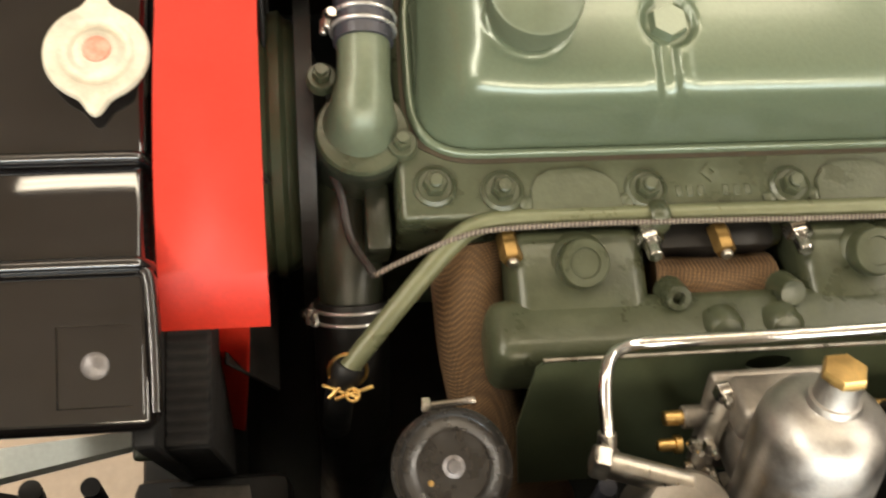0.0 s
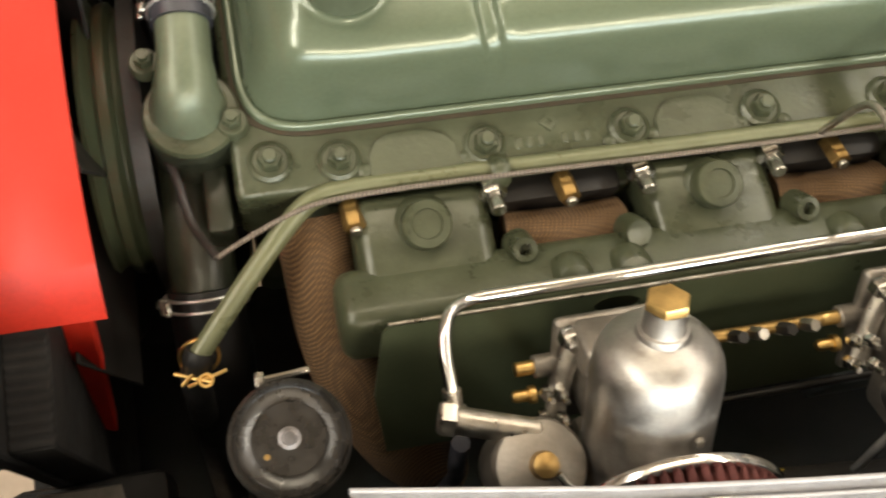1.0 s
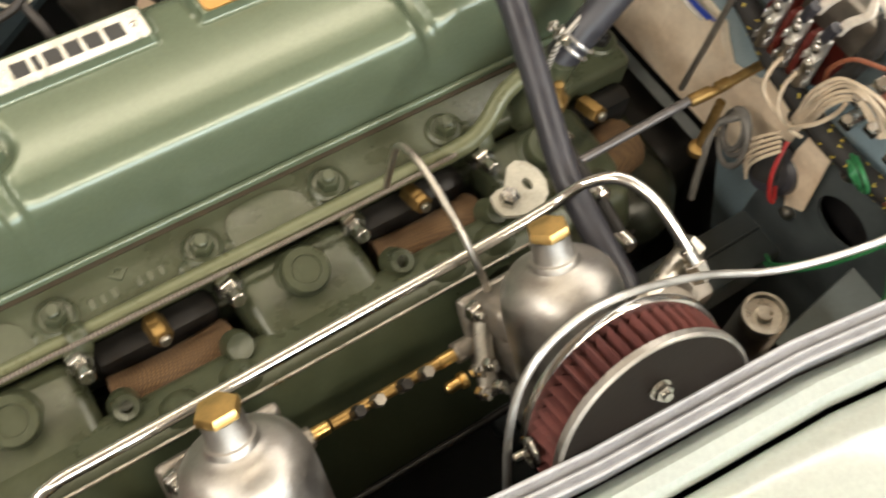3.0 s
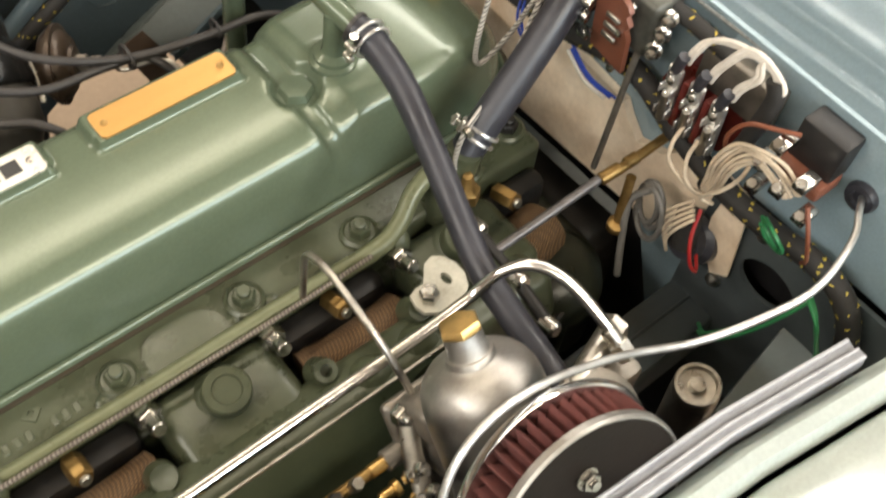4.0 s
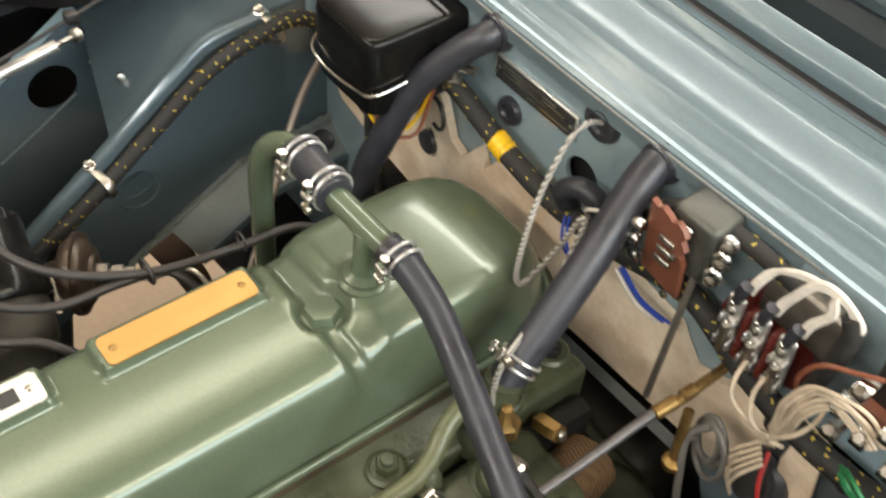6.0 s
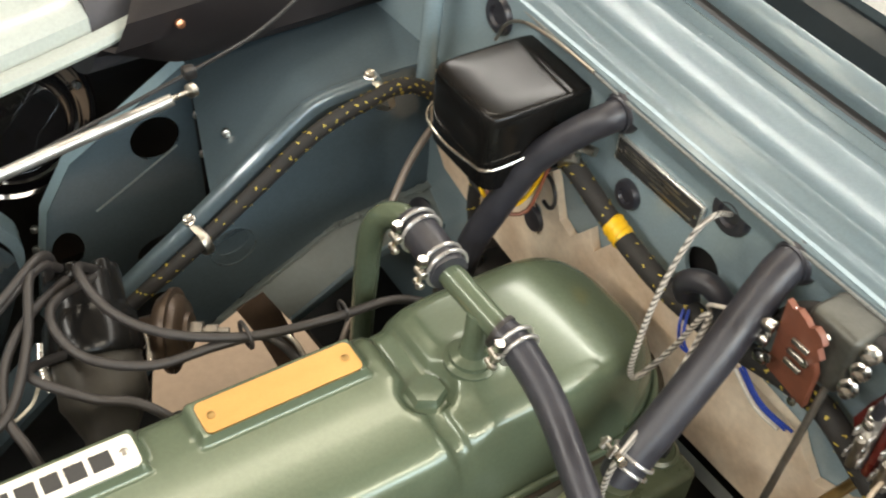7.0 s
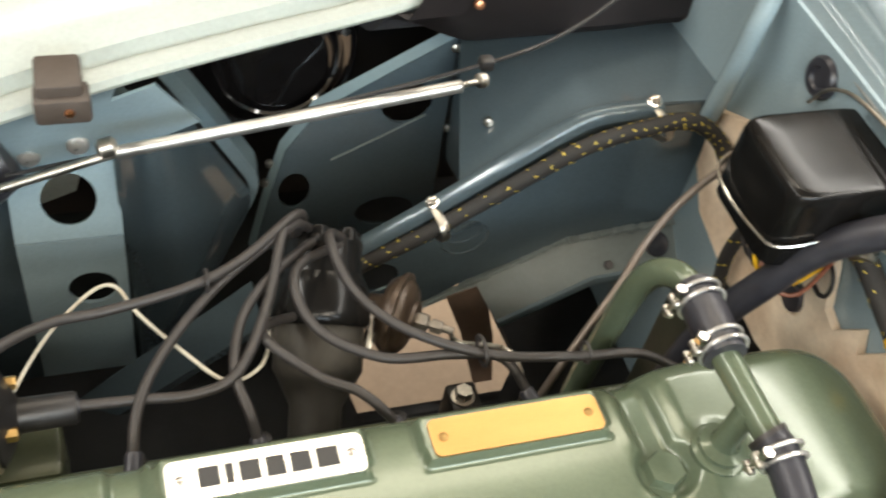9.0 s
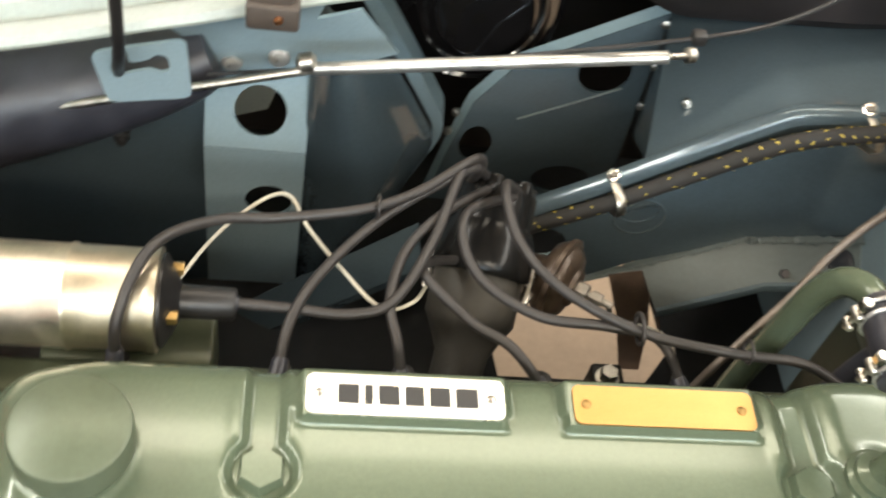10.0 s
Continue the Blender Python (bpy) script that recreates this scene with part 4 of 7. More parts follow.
for xr in (0.195, 0.237, 0.398, 0.440):
    bm = fresh()
    lathe(bm, (xr, -0.190, 0.752), (0, -0.7, 1), [(0.016, -0.004), (0.0145, 0.008), (0.011, 0.0125), (0.0, 0.0145)], 22)
    part("boss_lower", bm, GREEN_CAST, intake)

exhaust = thing("exhaust_manifold", (0.28, -0.12, 0.62), "dark exhaust manifold bound in brown heat wrap", "exhaust manifold")
for xb in (0.207, 0.414, 0.577):
    bm = fresh()
    reach = 0.044 if xb < 0.5 else 0.024
    tube(bm, [(xb - 0.044, -0.150, 0.712), (xb, -0.154, 0.714), (xb + reach, -0.150, 0.712)], 0.024, 16, 3)
    part("heat_wrap", bm, WRAP, exhaust, "woven brown heat wrap")
    bm = fresh()
    box(bm, (xb - 0.046, -0.130, 0.690), (xb + 0.046, -0.108, 0.740), 0.008)
    part("port_flange", bm, DARK, exhaust)
bm = fresh()
tube(bm, [(0.030, -0.112, 0.716), (0.032, -0.140, 0.706), (0.036, -0.190, 0.692), (0.050, -0.235, 0.660), (0.080, -0.270, 0.600), (0.12, -0.28, 0.48)], 0.0265, 20, 6)
part("down_pipe", bm, WRAP, exhaust, "down pipe bound in brown heat wrap")
for xb in (0.056, 0.207, 0.413, 0.577):
    bm = fresh()
    hexnut(bm, (xb, -0.116, 0.744), (0.03, -0.93, 0.35), 0.0135, 0.022, 0.06, turn=0.1)
    nut = part("brass_nut", bm, BRASS_DULL, exhaust, "long aged brass nut")
    bm = fresh()
    cyl(bm, (xb + 0.0008, -0.1365, 0.7517), (xb + 0.001, -0.1405, 0.7532), 0.0042, 12, chamfer=0.001)
    part("stud", bm, ZINC, nut)
for xb in (0.154, 0.262, 0.360, 0.473):
    bm = fresh()
    hexnut(bm, (xb, -0.114, 0.748), (0, -0.90, 0.43), 0.0172, 0.017)
    nut = part("clamp_nut", bm, STEEL, exhaust, "bright steel clamp nut")
    bm = fresh()
    cyl(bm, (xb, -0.128, 0.7545), (xb, -0.141, 0.7607), 0.0056, 12, chamfer=0.001)
    part("stud", bm, STEEL, nut)

shield = thing("heat_shield", (0.3, -0.23, 0.70), "green sheet-metal heat shield behind the carburettors", "heat shield")
bm = fresh()
o = Vector((0, -0.211, 0.783))
sheet(bm, [(0.058, -0.115), (0.052, -0.06), (0.060, -0.006), (0.066, 0.0), (0.457, 0.0), (0.462, -0.006), (0.462, -0.115)], [circle(0.215, -0.012, 0.016, 0.007), circle(0.425, -0.012, 0.016, 0.007)], o, (1, 0, 0), UP, 0.002)
part("shield_plate", bm, GREEN_DARK, shield)
bm = fresh()
tube(bm, [(0.064, *(o + OUT * 0.001)[1:]), (0.30, *(o + OUT * 0.001)[1:]), (0.455, *(o + OUT * 0.001)[1:])], 0.0014, 6, 1)
part("rolled_edge", bm, ZINC, shield)

# ---- carburettors ----
def carburettor(xc, s):
    """One carburettor: s = -1 puts its float chamber in front, 1 behind."""
    c = Vector((xc, -0.3095, 0.8065))
    X = Vector((1, 0, 0))
    carb = thing("carburettor", tuple(c - UP * 0.06), "polished alloy carburettor with a tall dashpot and brass cap", "carburettor", "carburettors")
    P = lambda a, o_, u: c + X * a + OUT * o_ + UP * u
    bm = fresh()
    lathe(bm, c, UP, [(0.032, -0.034), (0.0412, -0.024), (0.0414, -0.014), (0.0396, -0.012), (0.0384, -0.004), (0.0379, 0.0520), (0.0374, 0.0615), (0.0360, 0.0685), (0.0335, 0.0742), (0.0300, 0.0784), (0.0255, 0.0814), (0.0205, 0.0834), (0.0166, 0.0844), (0.0154, 0.0854), (0.0150, 0.0882), (0.0144, 0.0894), (0.0126, 0.0898), (0.0122, 0.0910), (0.0116, 0.1046), (0.0, 0.1036)], 64)
    dash = part("dashpot", bm, ALLOY, carb, "polished alloy dashpot")
    bm = fresh()
    lathe(bm, c, UP, [(0.0100, 0.1040), (0.0122, 0.1044), (0.0130, 0.1050), (0.0130, 0.1088), (0.0120, 0.1106), (0.0, 0.1112)], 6, 0.05)
    part("damper_cap", bm, BRASS, dash, "brass damper cap")
    bm = fresh()
    lathe(bm, P(0.012, 0.038, 0.036), OUT, [(0.003, 0), (0.0028, 0.003), (0.0, 0.0034)], 12)
    part("vent_screw", bm, ALLOY_DULL, dash)
    bm = fresh()
    cyl(bm, P(0, -0.060, 0.0), P(0, 0.058, -0.010), 0.029, 28, chamfer=0.003)
    box(bm, (-0.034, -0.040, -0.045), (0.034, 0.030, -0.012), 0.006, 2, Matrix.Translation(c) @ Matrix(((1, 0, 0, 0), (0, OUT.y, UP.y, 0), (0, OUT.z, UP.z, 0), (0, 0, 0, 1))))
    part("body", bm, ALLOY_DULL, carb)
    bm = fresh()
    m4 = Matrix.Translation(c) @ Matrix(((1, 0, 0, 0), (0, OUT.y, UP.y, 0), (0, OUT.z, UP.z, 0), (0, 0, 0, 1)))
    box(bm, (-0.040, -0.070, -0.040), (0.040, -0.061, 0.046), 0.0042, 3, m4)
    box(bm, (-0.030, -0.066, 0.020), (0.030, -0.030, 0.046), 0.006, 3, m4)
    part("mounting_flange", bm, ALLOY_DULL, carb)
    for a in (-0.032, 0.032):
        bm = fresh()
        hexnut(bm, P(a, -0.060, 0.038), OUT, 0.0125, 0.009)
        cyl(bm, P(a, -0.052, 0.038), P(a, -0.045, 0.038), 0.0038, 10, chamfer=0.0008)
        part("flange_nut", bm, STEEL, carb)
    for a in (-1, 1):
        # linkage end: arm, brass spindle and pinch bolts on each flank
        bm = fresh()
        cyl(bm, P(a * 0.030, -0.064, 0.010), P(a * 0.052, -0.064, 0.010), 0.0075, 14, chamfer=0.001)
        part("spindle_boss", bm, ALLOY_DULL, carb)
        bm = fresh()
        cyl(bm, P(a * 0.050, -0.064, 0.010), P(a * 0.064, -0.064, 0.010), 0.0048, 12, chamfer=0.0008)
        part("spindle", bm, BRASS, carb, "brass throttle spindle")
    bm = fresh()
    tube(bm, [P(-0.030, -0.052, 0.034), P(-0.036, -0.050, 0.020), P(-0.040, -0.046, 0.004), P(-0.044, -0.040, -0.012)], 0.0065, 10, 4, flat=0.4)
    part("choke_arm", bm, ZINC, carb)
    for a, o_, u in ((-0.046, -0.052, 0.000), (-0.040, -0.044, 0.006), (-0.050, -0.044, -0.012), (-0.042, -0.032, -0.004)):
        bm = fresh()
        hexnut(bm, P(a, o_, u), (s * 0.2, -0.6, 0.8), 0.0085, 0.008)
        cyl(bm, P(a, o_, u), P(a, o_ + 0.014, u + 0.004), 0.0022, 8)
        part("linkage_screw", bm, STEEL, carb)
    bm = fresh()
    lathe(bm, P(-0.052, -0.056, -0.006), (-1, 0, 0), [(0.0060, 0), (0.0060, 0.004), (0.0042, 0.0045), (0.0042, 0.013), (0.003, 0.015), (0.0, 0.015)], 12)
    part("jet_screw", bm, BRASS, carb, "small brass jet screw")
    # float chamber on its arm
    f = Vector((xc + s * 0.068, -0.314, 0.806))
    bm = fresh()
    lathe(bm, f, (0, -0.10, 1), [(0.020, -0.060), (0.026, -0.055), (0.026, -0.004), (0.0285, -0.002), (0.0285, 0.005), (0.0265, 0.009), (0.018, 0.0125), (0.010, 0.0140), (0.0, 0.0145)], 32)
    chamber = part("float_chamber", bm, ALLOY_DULL, carb)
    bm = fresh()
    lathe(bm, f + Vector((0, -0.001, 0.0135)), (0, -0.10, 1), [(0.0085, 0), (0.0085, 0.004), (0.0075, 0.0095), (0.0035, 0.0115), (0.0, 0.012)], 16)
    part("lid_nut", bm, BRASS_DULL, chamber)
    bm = fresh()
    cyl(bm, f + Vector((-s * 0.004, 0.018, 0.006)), f + Vector((s * 0.044, 0.034, 0.004)), 0.0085, 14, chamfer=0.001)
    hexnut(bm, f + Vector((s * 0.044, 0.034, 0.004)), (s, 0.3, 0), 0.019, 0.010)
    part("inlet_banjo", bm, ZINC, chamber)
    bm = fresh()
    cyl(bm, f + Vector((0, 0.01, -0.05)), P(s * 0.02, 0.0, -0.05), 0.010, 12)
    part("float_arm", bm, ALLOY_DULL, carb)
    bm = fresh()
    tube(bm, [f + Vector((-s * 0.006, -0.008, 0.020)), f + Vector((-s * 0.016, -0.020, 0.016)), f + Vector((-s * 0.030, -0.024, 0.0))], 0.0026, 8, 4)
    part("overflow_pipe", bm, CHROME, chamber)
    return carb


carburettor(0.202, -1)
carburettor(0.412, 1)


def air_filter(at, g=1.0, lean=27.0, swing=-4.0, deep=1.0):
    back = Vector(at)
    tilt, turn = radians(lean), radians(swing)
    X = Vector((math.cos(turn), -math.sin(turn), 0))
    N = Vector((-math.sin(turn) * math.cos(tilt), -math.cos(turn) * math.cos(tilt), math.sin(tilt)))
    U = N.cross(X)
    U = U if U.z > 0 else -U
    N = N * deep
    body = thing("air_filter", tuple(back - U * 0.08), "round air filter, pink pleated gauze between bright rims", "air filter", "air filters")
    n = 104
    bm = fresh()
    rings = []
    for h, rr in ((0.002, 0.0660), (0.010, 0.0656), (0.020, 0.0648), (0.0265, 0.0640)):
        rings.append([bm.verts.new(back + N * h + (X * math.cos(2 * math.pi * k / n) + U * math.sin(2 * math.pi * k / n)) * g * (rr if k % 2 else rr - 0.0105)) for k in range(n)])
    ring_faces(bm, rings)
    part("pleated_element", bm, PLEAT, body, "pleated pink-red filter gauze", sharp=20)
    bm = fresh()
    lathe(bm, back - N * 0.004, N, [(r * g, h) for r, h in [(0.030, 0), (0.066, 0), (0.0688, 0.0012), (0.0692, 0.0035), (0.0684, 0.0065), (0.066, 0.0072), (0.060, 0.006), (0.030, 0.006)]], 80)
    part("back_plate", bm, CHROME, body)
    bm = fresh()
    lathe(bm, back + N * 0.020, N, [(r * g, h) for r, h in [(0.0620, 0.004), (0.0650, 0.003), (0.0664, 0.0045), (0.0662, 0.0085), (0.0650, 0.0098), (0.0638, 0.0098), (0.0632, 0.0086), (0.0630, 0.0050)]], 72)
    part("front_rim", bm, ALLOY, body, "satin metal front rim")
    bm = fresh()
    lathe(bm, back + N * 0.0285, N, [(r * g, h) for r, h in [(0.0634, -0.0008), (0.0632, 0.0002), (0.030, 0.0012), (0.0, 0.0014)]], 48)
    front = part("cover_disc", bm, DISC, body, "dark brown-black cover disc")
    at = back + N * 0.0298 + U * 0.035 * g
    bm = fresh()
    lathe(bm, at, N, [(0.0070, 0), (0.0070, 0.0012), (0.0030, 0.0016), (0.0030, 0.0085), (0.0, 0.009)], 14)
    hexnut(bm, at + N * 0.001, N, 0.0100, 0.005)
    part("centre_bolt", bm, STEEL, front)
    bm = fresh()
    tube(bm, [back - X * 0.068 * g + N * a_ + U * b_ for a_, b_ in ((0.0, 0.006), (0.008, 0.012), (0.014, 0.004), (0.008, -0.006), (0.0, -0.004))], 0.0024, 8, 4)
    cyl(bm, back - X * 0.078 * g + N * 0.004, back - X * 0.062 * g + N * 0.004, 0.0030, 10)
    part("spring_clip", bm, STEEL, body)
    return body


air_filter((0.2050, -0.3570, 0.8095), 1.0, 24.0, 4.0, 0.90)
air_filter((0.4088, -0.3431, 0.8492), 1.0, 26.0, 4.6, 1.08)

# throttle linkage between the carburettors
linkage = thing("throttle_linkage", (0.31, -0.26, 0.77), "aged brass throttle rod with steel pinch couplings", "throttle linkage")
c1 = Vector((0.202, -0.3095, 0.8065)) + OUT * -0.064 + UP * 0.010
bm = fresh()
cyl(bm, c1 + Vector((0.066, 0, 0)), c1 + Vector((0.146, 0, 0)), 0.0042, 12)
part("rod", bm, BRASS_DULL, linkage)
for dx in (0.082, 0.096, 0.116, 0.132):
    for k in (-1, 1):
        bm = fresh()
        hexnut(bm, c1 + Vector((dx, -0.002, 0.003)), (0.1, -0.3 * k, k), 0.0080, 0.014)
        part("coupling_nut", bm, ZINC if (k < 0) == (dx in (0.082, 0.116)) else DARK, linkage)
bm = fresh()
cyl(bm, (0.14, -0.285, 0.700), (0.50, -0.285, 0.700), 0.0030, 10)
solo("choke_rod", bm, DARK, "thin dull steel choke rod below the carburettors", "control rod")

# fuel pipe in chrome
pipe = thing("fuel_pipe", (0.3, -0.21, 0.80), "chromed fuel pipe looping over both carburettors", "fuel pipe")
bm = fresh()
tube(bm, [(0.091, -0.277, 0.808), (0.0905, -0.262, 0.816), (0.090, -0.238, 0.823), (0.097, -0.219, 0.819), (0.112, -0.2105, 0.812), (0.135, -0.209, 0.810), (0.20, -0.209, 0.811), (0.30, -0.208, 0.812), (0.40, -0.208, 0.814), (0.455, -0.209, 0.822), (0.480, -0.214, 0.842), (0.496, -0.226, 0.852), (0.508, -0.247, 0.848), (0.514, -0.276, 0.834), (0.517, -0.296, 0.822)], 0.0042, 14, 6)
part("pipe", bm, CHROME, pipe)
for at, to in (((0.091, -0.284, 0.802), (0.0905, -0.262, 0.815)), ((0.518, -0.302, 0.816), (0.5145, -0.282, 0.830))):
    bm = fresh()
    at, to = Vector(at), Vector(to)
    cyl(bm, at, at + (to - at) * 0.55, 0.0078, 6, chamfer=0.0008)
    cyl(bm, at + (to - at) * 0.5, to, 0.0058, 14, chamfer=0.0008)
    part("union_nut", bm, ZINC, pipe, "plated union nut")
bm = fresh()
tube(bm, [(0.094, -0.292, 0.79), (0.094, -0.300, 0.76), (0.10, -0.305, 0.70), (0.10, -0.31, 0.60)], 0.006, 10, 5)
solo("fuel_hose", bm, RUBBER, "black rubber fuel hose dropping from the float chamber", "fuel hose")

# green vacuum and heater pipe along the head, with a braided cable
heater = thing("heater_pipe", (0.2, -0.12, 0.72), "green painted heater pipe along the cylinder head", "heater pipe")
bm = fresh()
tube(bm, [(-0.056, -0.200, 0.728), (-0.040, -0.182, 0.734), (-0.012, -0.152, 0.744), (0.018, -0.122, 0.752), (0.036, -0.1115, 0.7545), (0.060, -0.1085, 0.755), (0.12, -0.1085, 0.7555), (0.20, -0.1095, 0.757), (0.30, -0.1105, 0.759), (0.40, -0.1115, 0.761), (0.46, -0.1125, 0.762), (0.484, -0.108, 0.768), (0.505, -0.098, 0.780), (0.53, -0.092, 0.785)], 0.0072, 14, 6)
part("pipe", bm, PIPE_GREEN, heater)
for x in (0.154, 0.473):
    bm = fresh()
    tube(bm, [(x + 0.006, -0.100, 0.759), (x + 0.006, -0.111, 0.7665), (x + 0.006, -0.120, 0.760), (x, -0.122, 0.748)], 0.0068, 8, 4, flat=0.3)
    part("clip", bm, GREEN_CAST, heater)
bm = fresh()
tube(bm, [(-0.036, -0.140, 0.742), (-0.020, -0.134, 0.748), (0.010, -0.124, 0.757), (0.040, -0.118, 0.762), (0.10, -0.1165, 0.764), (0.18, -0.1175, 0.7655), (0.28, -0.1195, 0.767), (0.38, -0.1205, 0.769), (0.45, -0.120, 0.771)], 0.0019, 8, 5)
solo("braided_cable", bm, BRAID, "thin braided steel cable lying on the heater pipe", "cable")
bm = fresh()
tube(bm, [(-0.062, -0.060, 0.735), (-0.056, -0.080, 0.738), (-0.050, -0.110, 0.728), (-0.036, -0.140, 0.742)], 0.0030, 8, 5)
solo("bypass_wire", bm, LEAD, "thin brown lead below the thermostat housing", "wire")

# primer pipe that hooks over the manifold
bm = fresh()
tube(bm, [(0.389, -0.121, 0.778), (0.389, -0.123, 0.802), (0.388, -0.128, 0.837), (0.388, -0.138, 0.850), (0.387, -0.160, 0.857), (0.386, -0.186, 0.855), (0.387, -0.206, 0.846), (0.389, -0.222, 0.832), (0.392, -0.233, 0.815), (0.395, -0.236, 0.797)], 0.0026, 10, 6)
solo("vacuum_pipe", bm, ZINC, "thin pale hooked vacuum pipe over the manifold", "vacuum pipe")
bm = fresh()
lathe(bm, (0.395, -0.236, 0.780), (0.0, 0.02, 1), [(0.0050, 0), (0.0050, 0.010), (0.0036, 0.011), (0.0036, 0.020), (0.0, 0.021)], 12)
solo("pipe_union", bm, ZINC, "small plated union below the hooked pipe", "pipe union")

# linkage bell crank at the rear of the manifold
crank = thing("bell_crank", (0.47, -0.165, 0.755), "pale alloy throttle bell crank with a steel bolt", "bell crank")
bm = fresh()
sheet(bm, [(0.449, -0.172), (0.451, -0.163), (0.458, -0.1605), (0.465, -0.161), (0.470, -0.155), (0.476, -0.148), (0.484, -0.146), (0.491, -0.151), (0.495, -0.160), (0.495, -0.171), (0.490, -0.181), (0.481, -0.187), (0.470, -0.188), (0.459, -0.185), (0.451, -0.180)], [circle(0.481, -0.167, 0.0035, 0.0055, 12)], (0, 0, 0.7685), (1, 0, 0), (0, 1, 0), 0.004)
part("plate", bm, IVORY, crank)
bm = fresh()
hexnut(bm, (0.461, -0.172, 0.772), (0, 0, 1), 0.013, 0.009)
cyl(bm, (0.461, -0.172, 0.780), (0.461, -0.172, 0.785), 0.004, 10)
part("bolt", bm, STEEL, crank)
bm = fresh()
cyl(bm, (0.470, -0.168, 0.690), (0.470, -0.168, 0.768), 0.012, 14)
part("pillar", bm, GREEN_CAST, crank)
shaft = thing("throttle_shaft", (0.58, -0.175, 0.77), "grey steel cross shaft with brass joint to the bulkhead", "control shaft")
bm = fresh()
cyl(bm, (0.520, -0.172, 0.776), (0.632, -0.178, 0.797), 0.0036, 14)
part("shaft", bm, BOLT_GREY, shaft)
bm = fresh()
cyl(bm, (0.618, -0.178, 0.7945), (0.636, -0.1805, 0.7985), 0.0052, 12, chamfer=0.001)
cyl(bm, (0.640, -0.181, 0.7995), (0.652, -0.182, 0.802), 0.0050, 14, chamfer=0.001)
cyl(bm, (0.630, -0.181, 0.797), (0.684, -0.184, 0.808), 0.0040, 12)
part("joint", bm, BRASS_DULL, shaft, "aged brass joint")
bm = fresh()
cyl(bm, (0.524, -0.142, 0.778), (0.521, -0.190, 0.776), 0.0040, 10)
cyl(bm, (0.521, -0.190, 0.776), (0.515, -0.238, 0.772), 0.0052, 10)
part("lever", bm, DARK, shaft)
for at in ((0.523, -0.150, 0.780), (0.520, -0.200, 0.777), (0.515, -0.240, 0.772)):
    bm = fresh()
    lathe(bm, at, (0, -1, 0.3), [(0.0045, -0.008), (0.0066, -0.006), (0.0066, 0.006), (0.0045, 0.008)], 12)
    part("ball_joint", bm, STEEL, shaft)
bm = fresh()
cyl(bm, (0.652, -0.148, 0.752), (0.660, -0.148, 0.880), 0.0026, 10)
part("pull_rod", bm, ALLOY_DULL, shaft)
bm = fresh()
cyl(bm, (0.640, -0.190, 0.794), (0.634, -0.196, 0.742), 0.0040, 10)
lathe(bm, (0.634, -0.196, 0.736), (0, 0, 1), [(0.004, 0), (0.008, 0.003), (0.008, 0.009), (0.004, 0.012)], 12)
part("drop_arm", bm, BRASS_DULL, shaft)

# ---- hoses and clips ----
bm = fresh()
tube(bm, [(0.512, -0.014, 0.876), (0.516, -0.030, 0.873), (0.514, -0.067, 0.863), (0.502, -0.117, 0.849), (0.490, -0.161, 0.835), (0.481, -0.199, 0.823), (0.479, -0.232, 0.814), (0.478, -0.285, 0.796), (0.475, -0.33, 0.76)], 0.0140, 20, 6, radii=lambda f: 0.0120 - 0.0018 * min(1.0, f * 3))
hose = thing("breather_hose", (0.475, -0.33, 0.76), "long black rubber breather hose from the rocker cover", "rubber hose")
part("hose", bm, RUBBER, hose)
bm = fresh()
tube(bm, [(0.5117, -0.0122, 0.8765), (0.5125, -0.0150, 0.8760)], 0.0124, 20, 1)
part("cut_end", bm, LEAD, hose)
breather = thing("breather_pipe", (0.507, 0.05, 0.83), "green painted breather pipe on the rocker cover", "breather pipe")
bm = fresh()
tube(bm, [(0.505, 0.050, 0.8865), (0.508, 0.025, 0.8830), (0.511, 0.0, 0.8790), (0.514, -0.018, 0.8755)], 0.0090, 18, 4)
part("cross_pipe", bm, GREEN, breather)
bm = fresh()
lathe(bm, (0.506, 0.004, 0.832), (0.04, 0, 1), [(0.0185, 0), (0.0185, 0.0035), (0.0165, 0.0050), (0.0150, 0.0052), (0.0150, 0.0085), (0.0125, 0.0095), (0.0095, 0.0115), (0.0082, 0.016), (0.0080, 0.048)], 24)
part("stub", bm, GREEN, breather)
bm = fresh()
tube(bm, [(0.506, 0.155, 0.60), (0.506, 0.150, 0.707), (0.500, 0.135, 0.788), (0.496, 0.122, 0.850), (0.499, 0.112, 0.876), (0.505, 0.098, 0.886), (0.508, 0.080, 0.887)], 0.0095, 16, 6)
part("down_pipe", bm, GREEN, breather)
bm = fresh()
tube(bm, [(0.508, 0.088, 0.8865), (0.507, 0.065, 0.888), (0.505, 0.036, 0.887)], 0.0135, 20, 4)
solo("breather_coupling", bm, RUBBER, "short black rubber coupling hose between green pipes", "rubber hose")
worm_clip("hose_clip", (0.508, 0.079, 0.8875), (0, 1, 0), 0.0138, side=(-1, 0, 0.1))
worm_clip("hose_clip", (0.506, 0.044, 0.8872), (0, 1, 0), 0.0138, side=(-1, 0, 0.1))
worm_clip("hose_clip", (0.516, -0.026, 0.8735), (0, 1, 0.15), 0.0124, side=(-1, 0, 0.1))
bm = fresh()
tube(bm, [(0.694, -0.080, 0.914), (0.678, -0.080, 0.911), (0.655, -0.085, 0.896), (0.618, -0.094, 0.868), (0.586, -0.099, 0.840), (0.560, -0.102, 0.815), (0.546, -0.104, 0.800)], 0.0130, 20, 6)
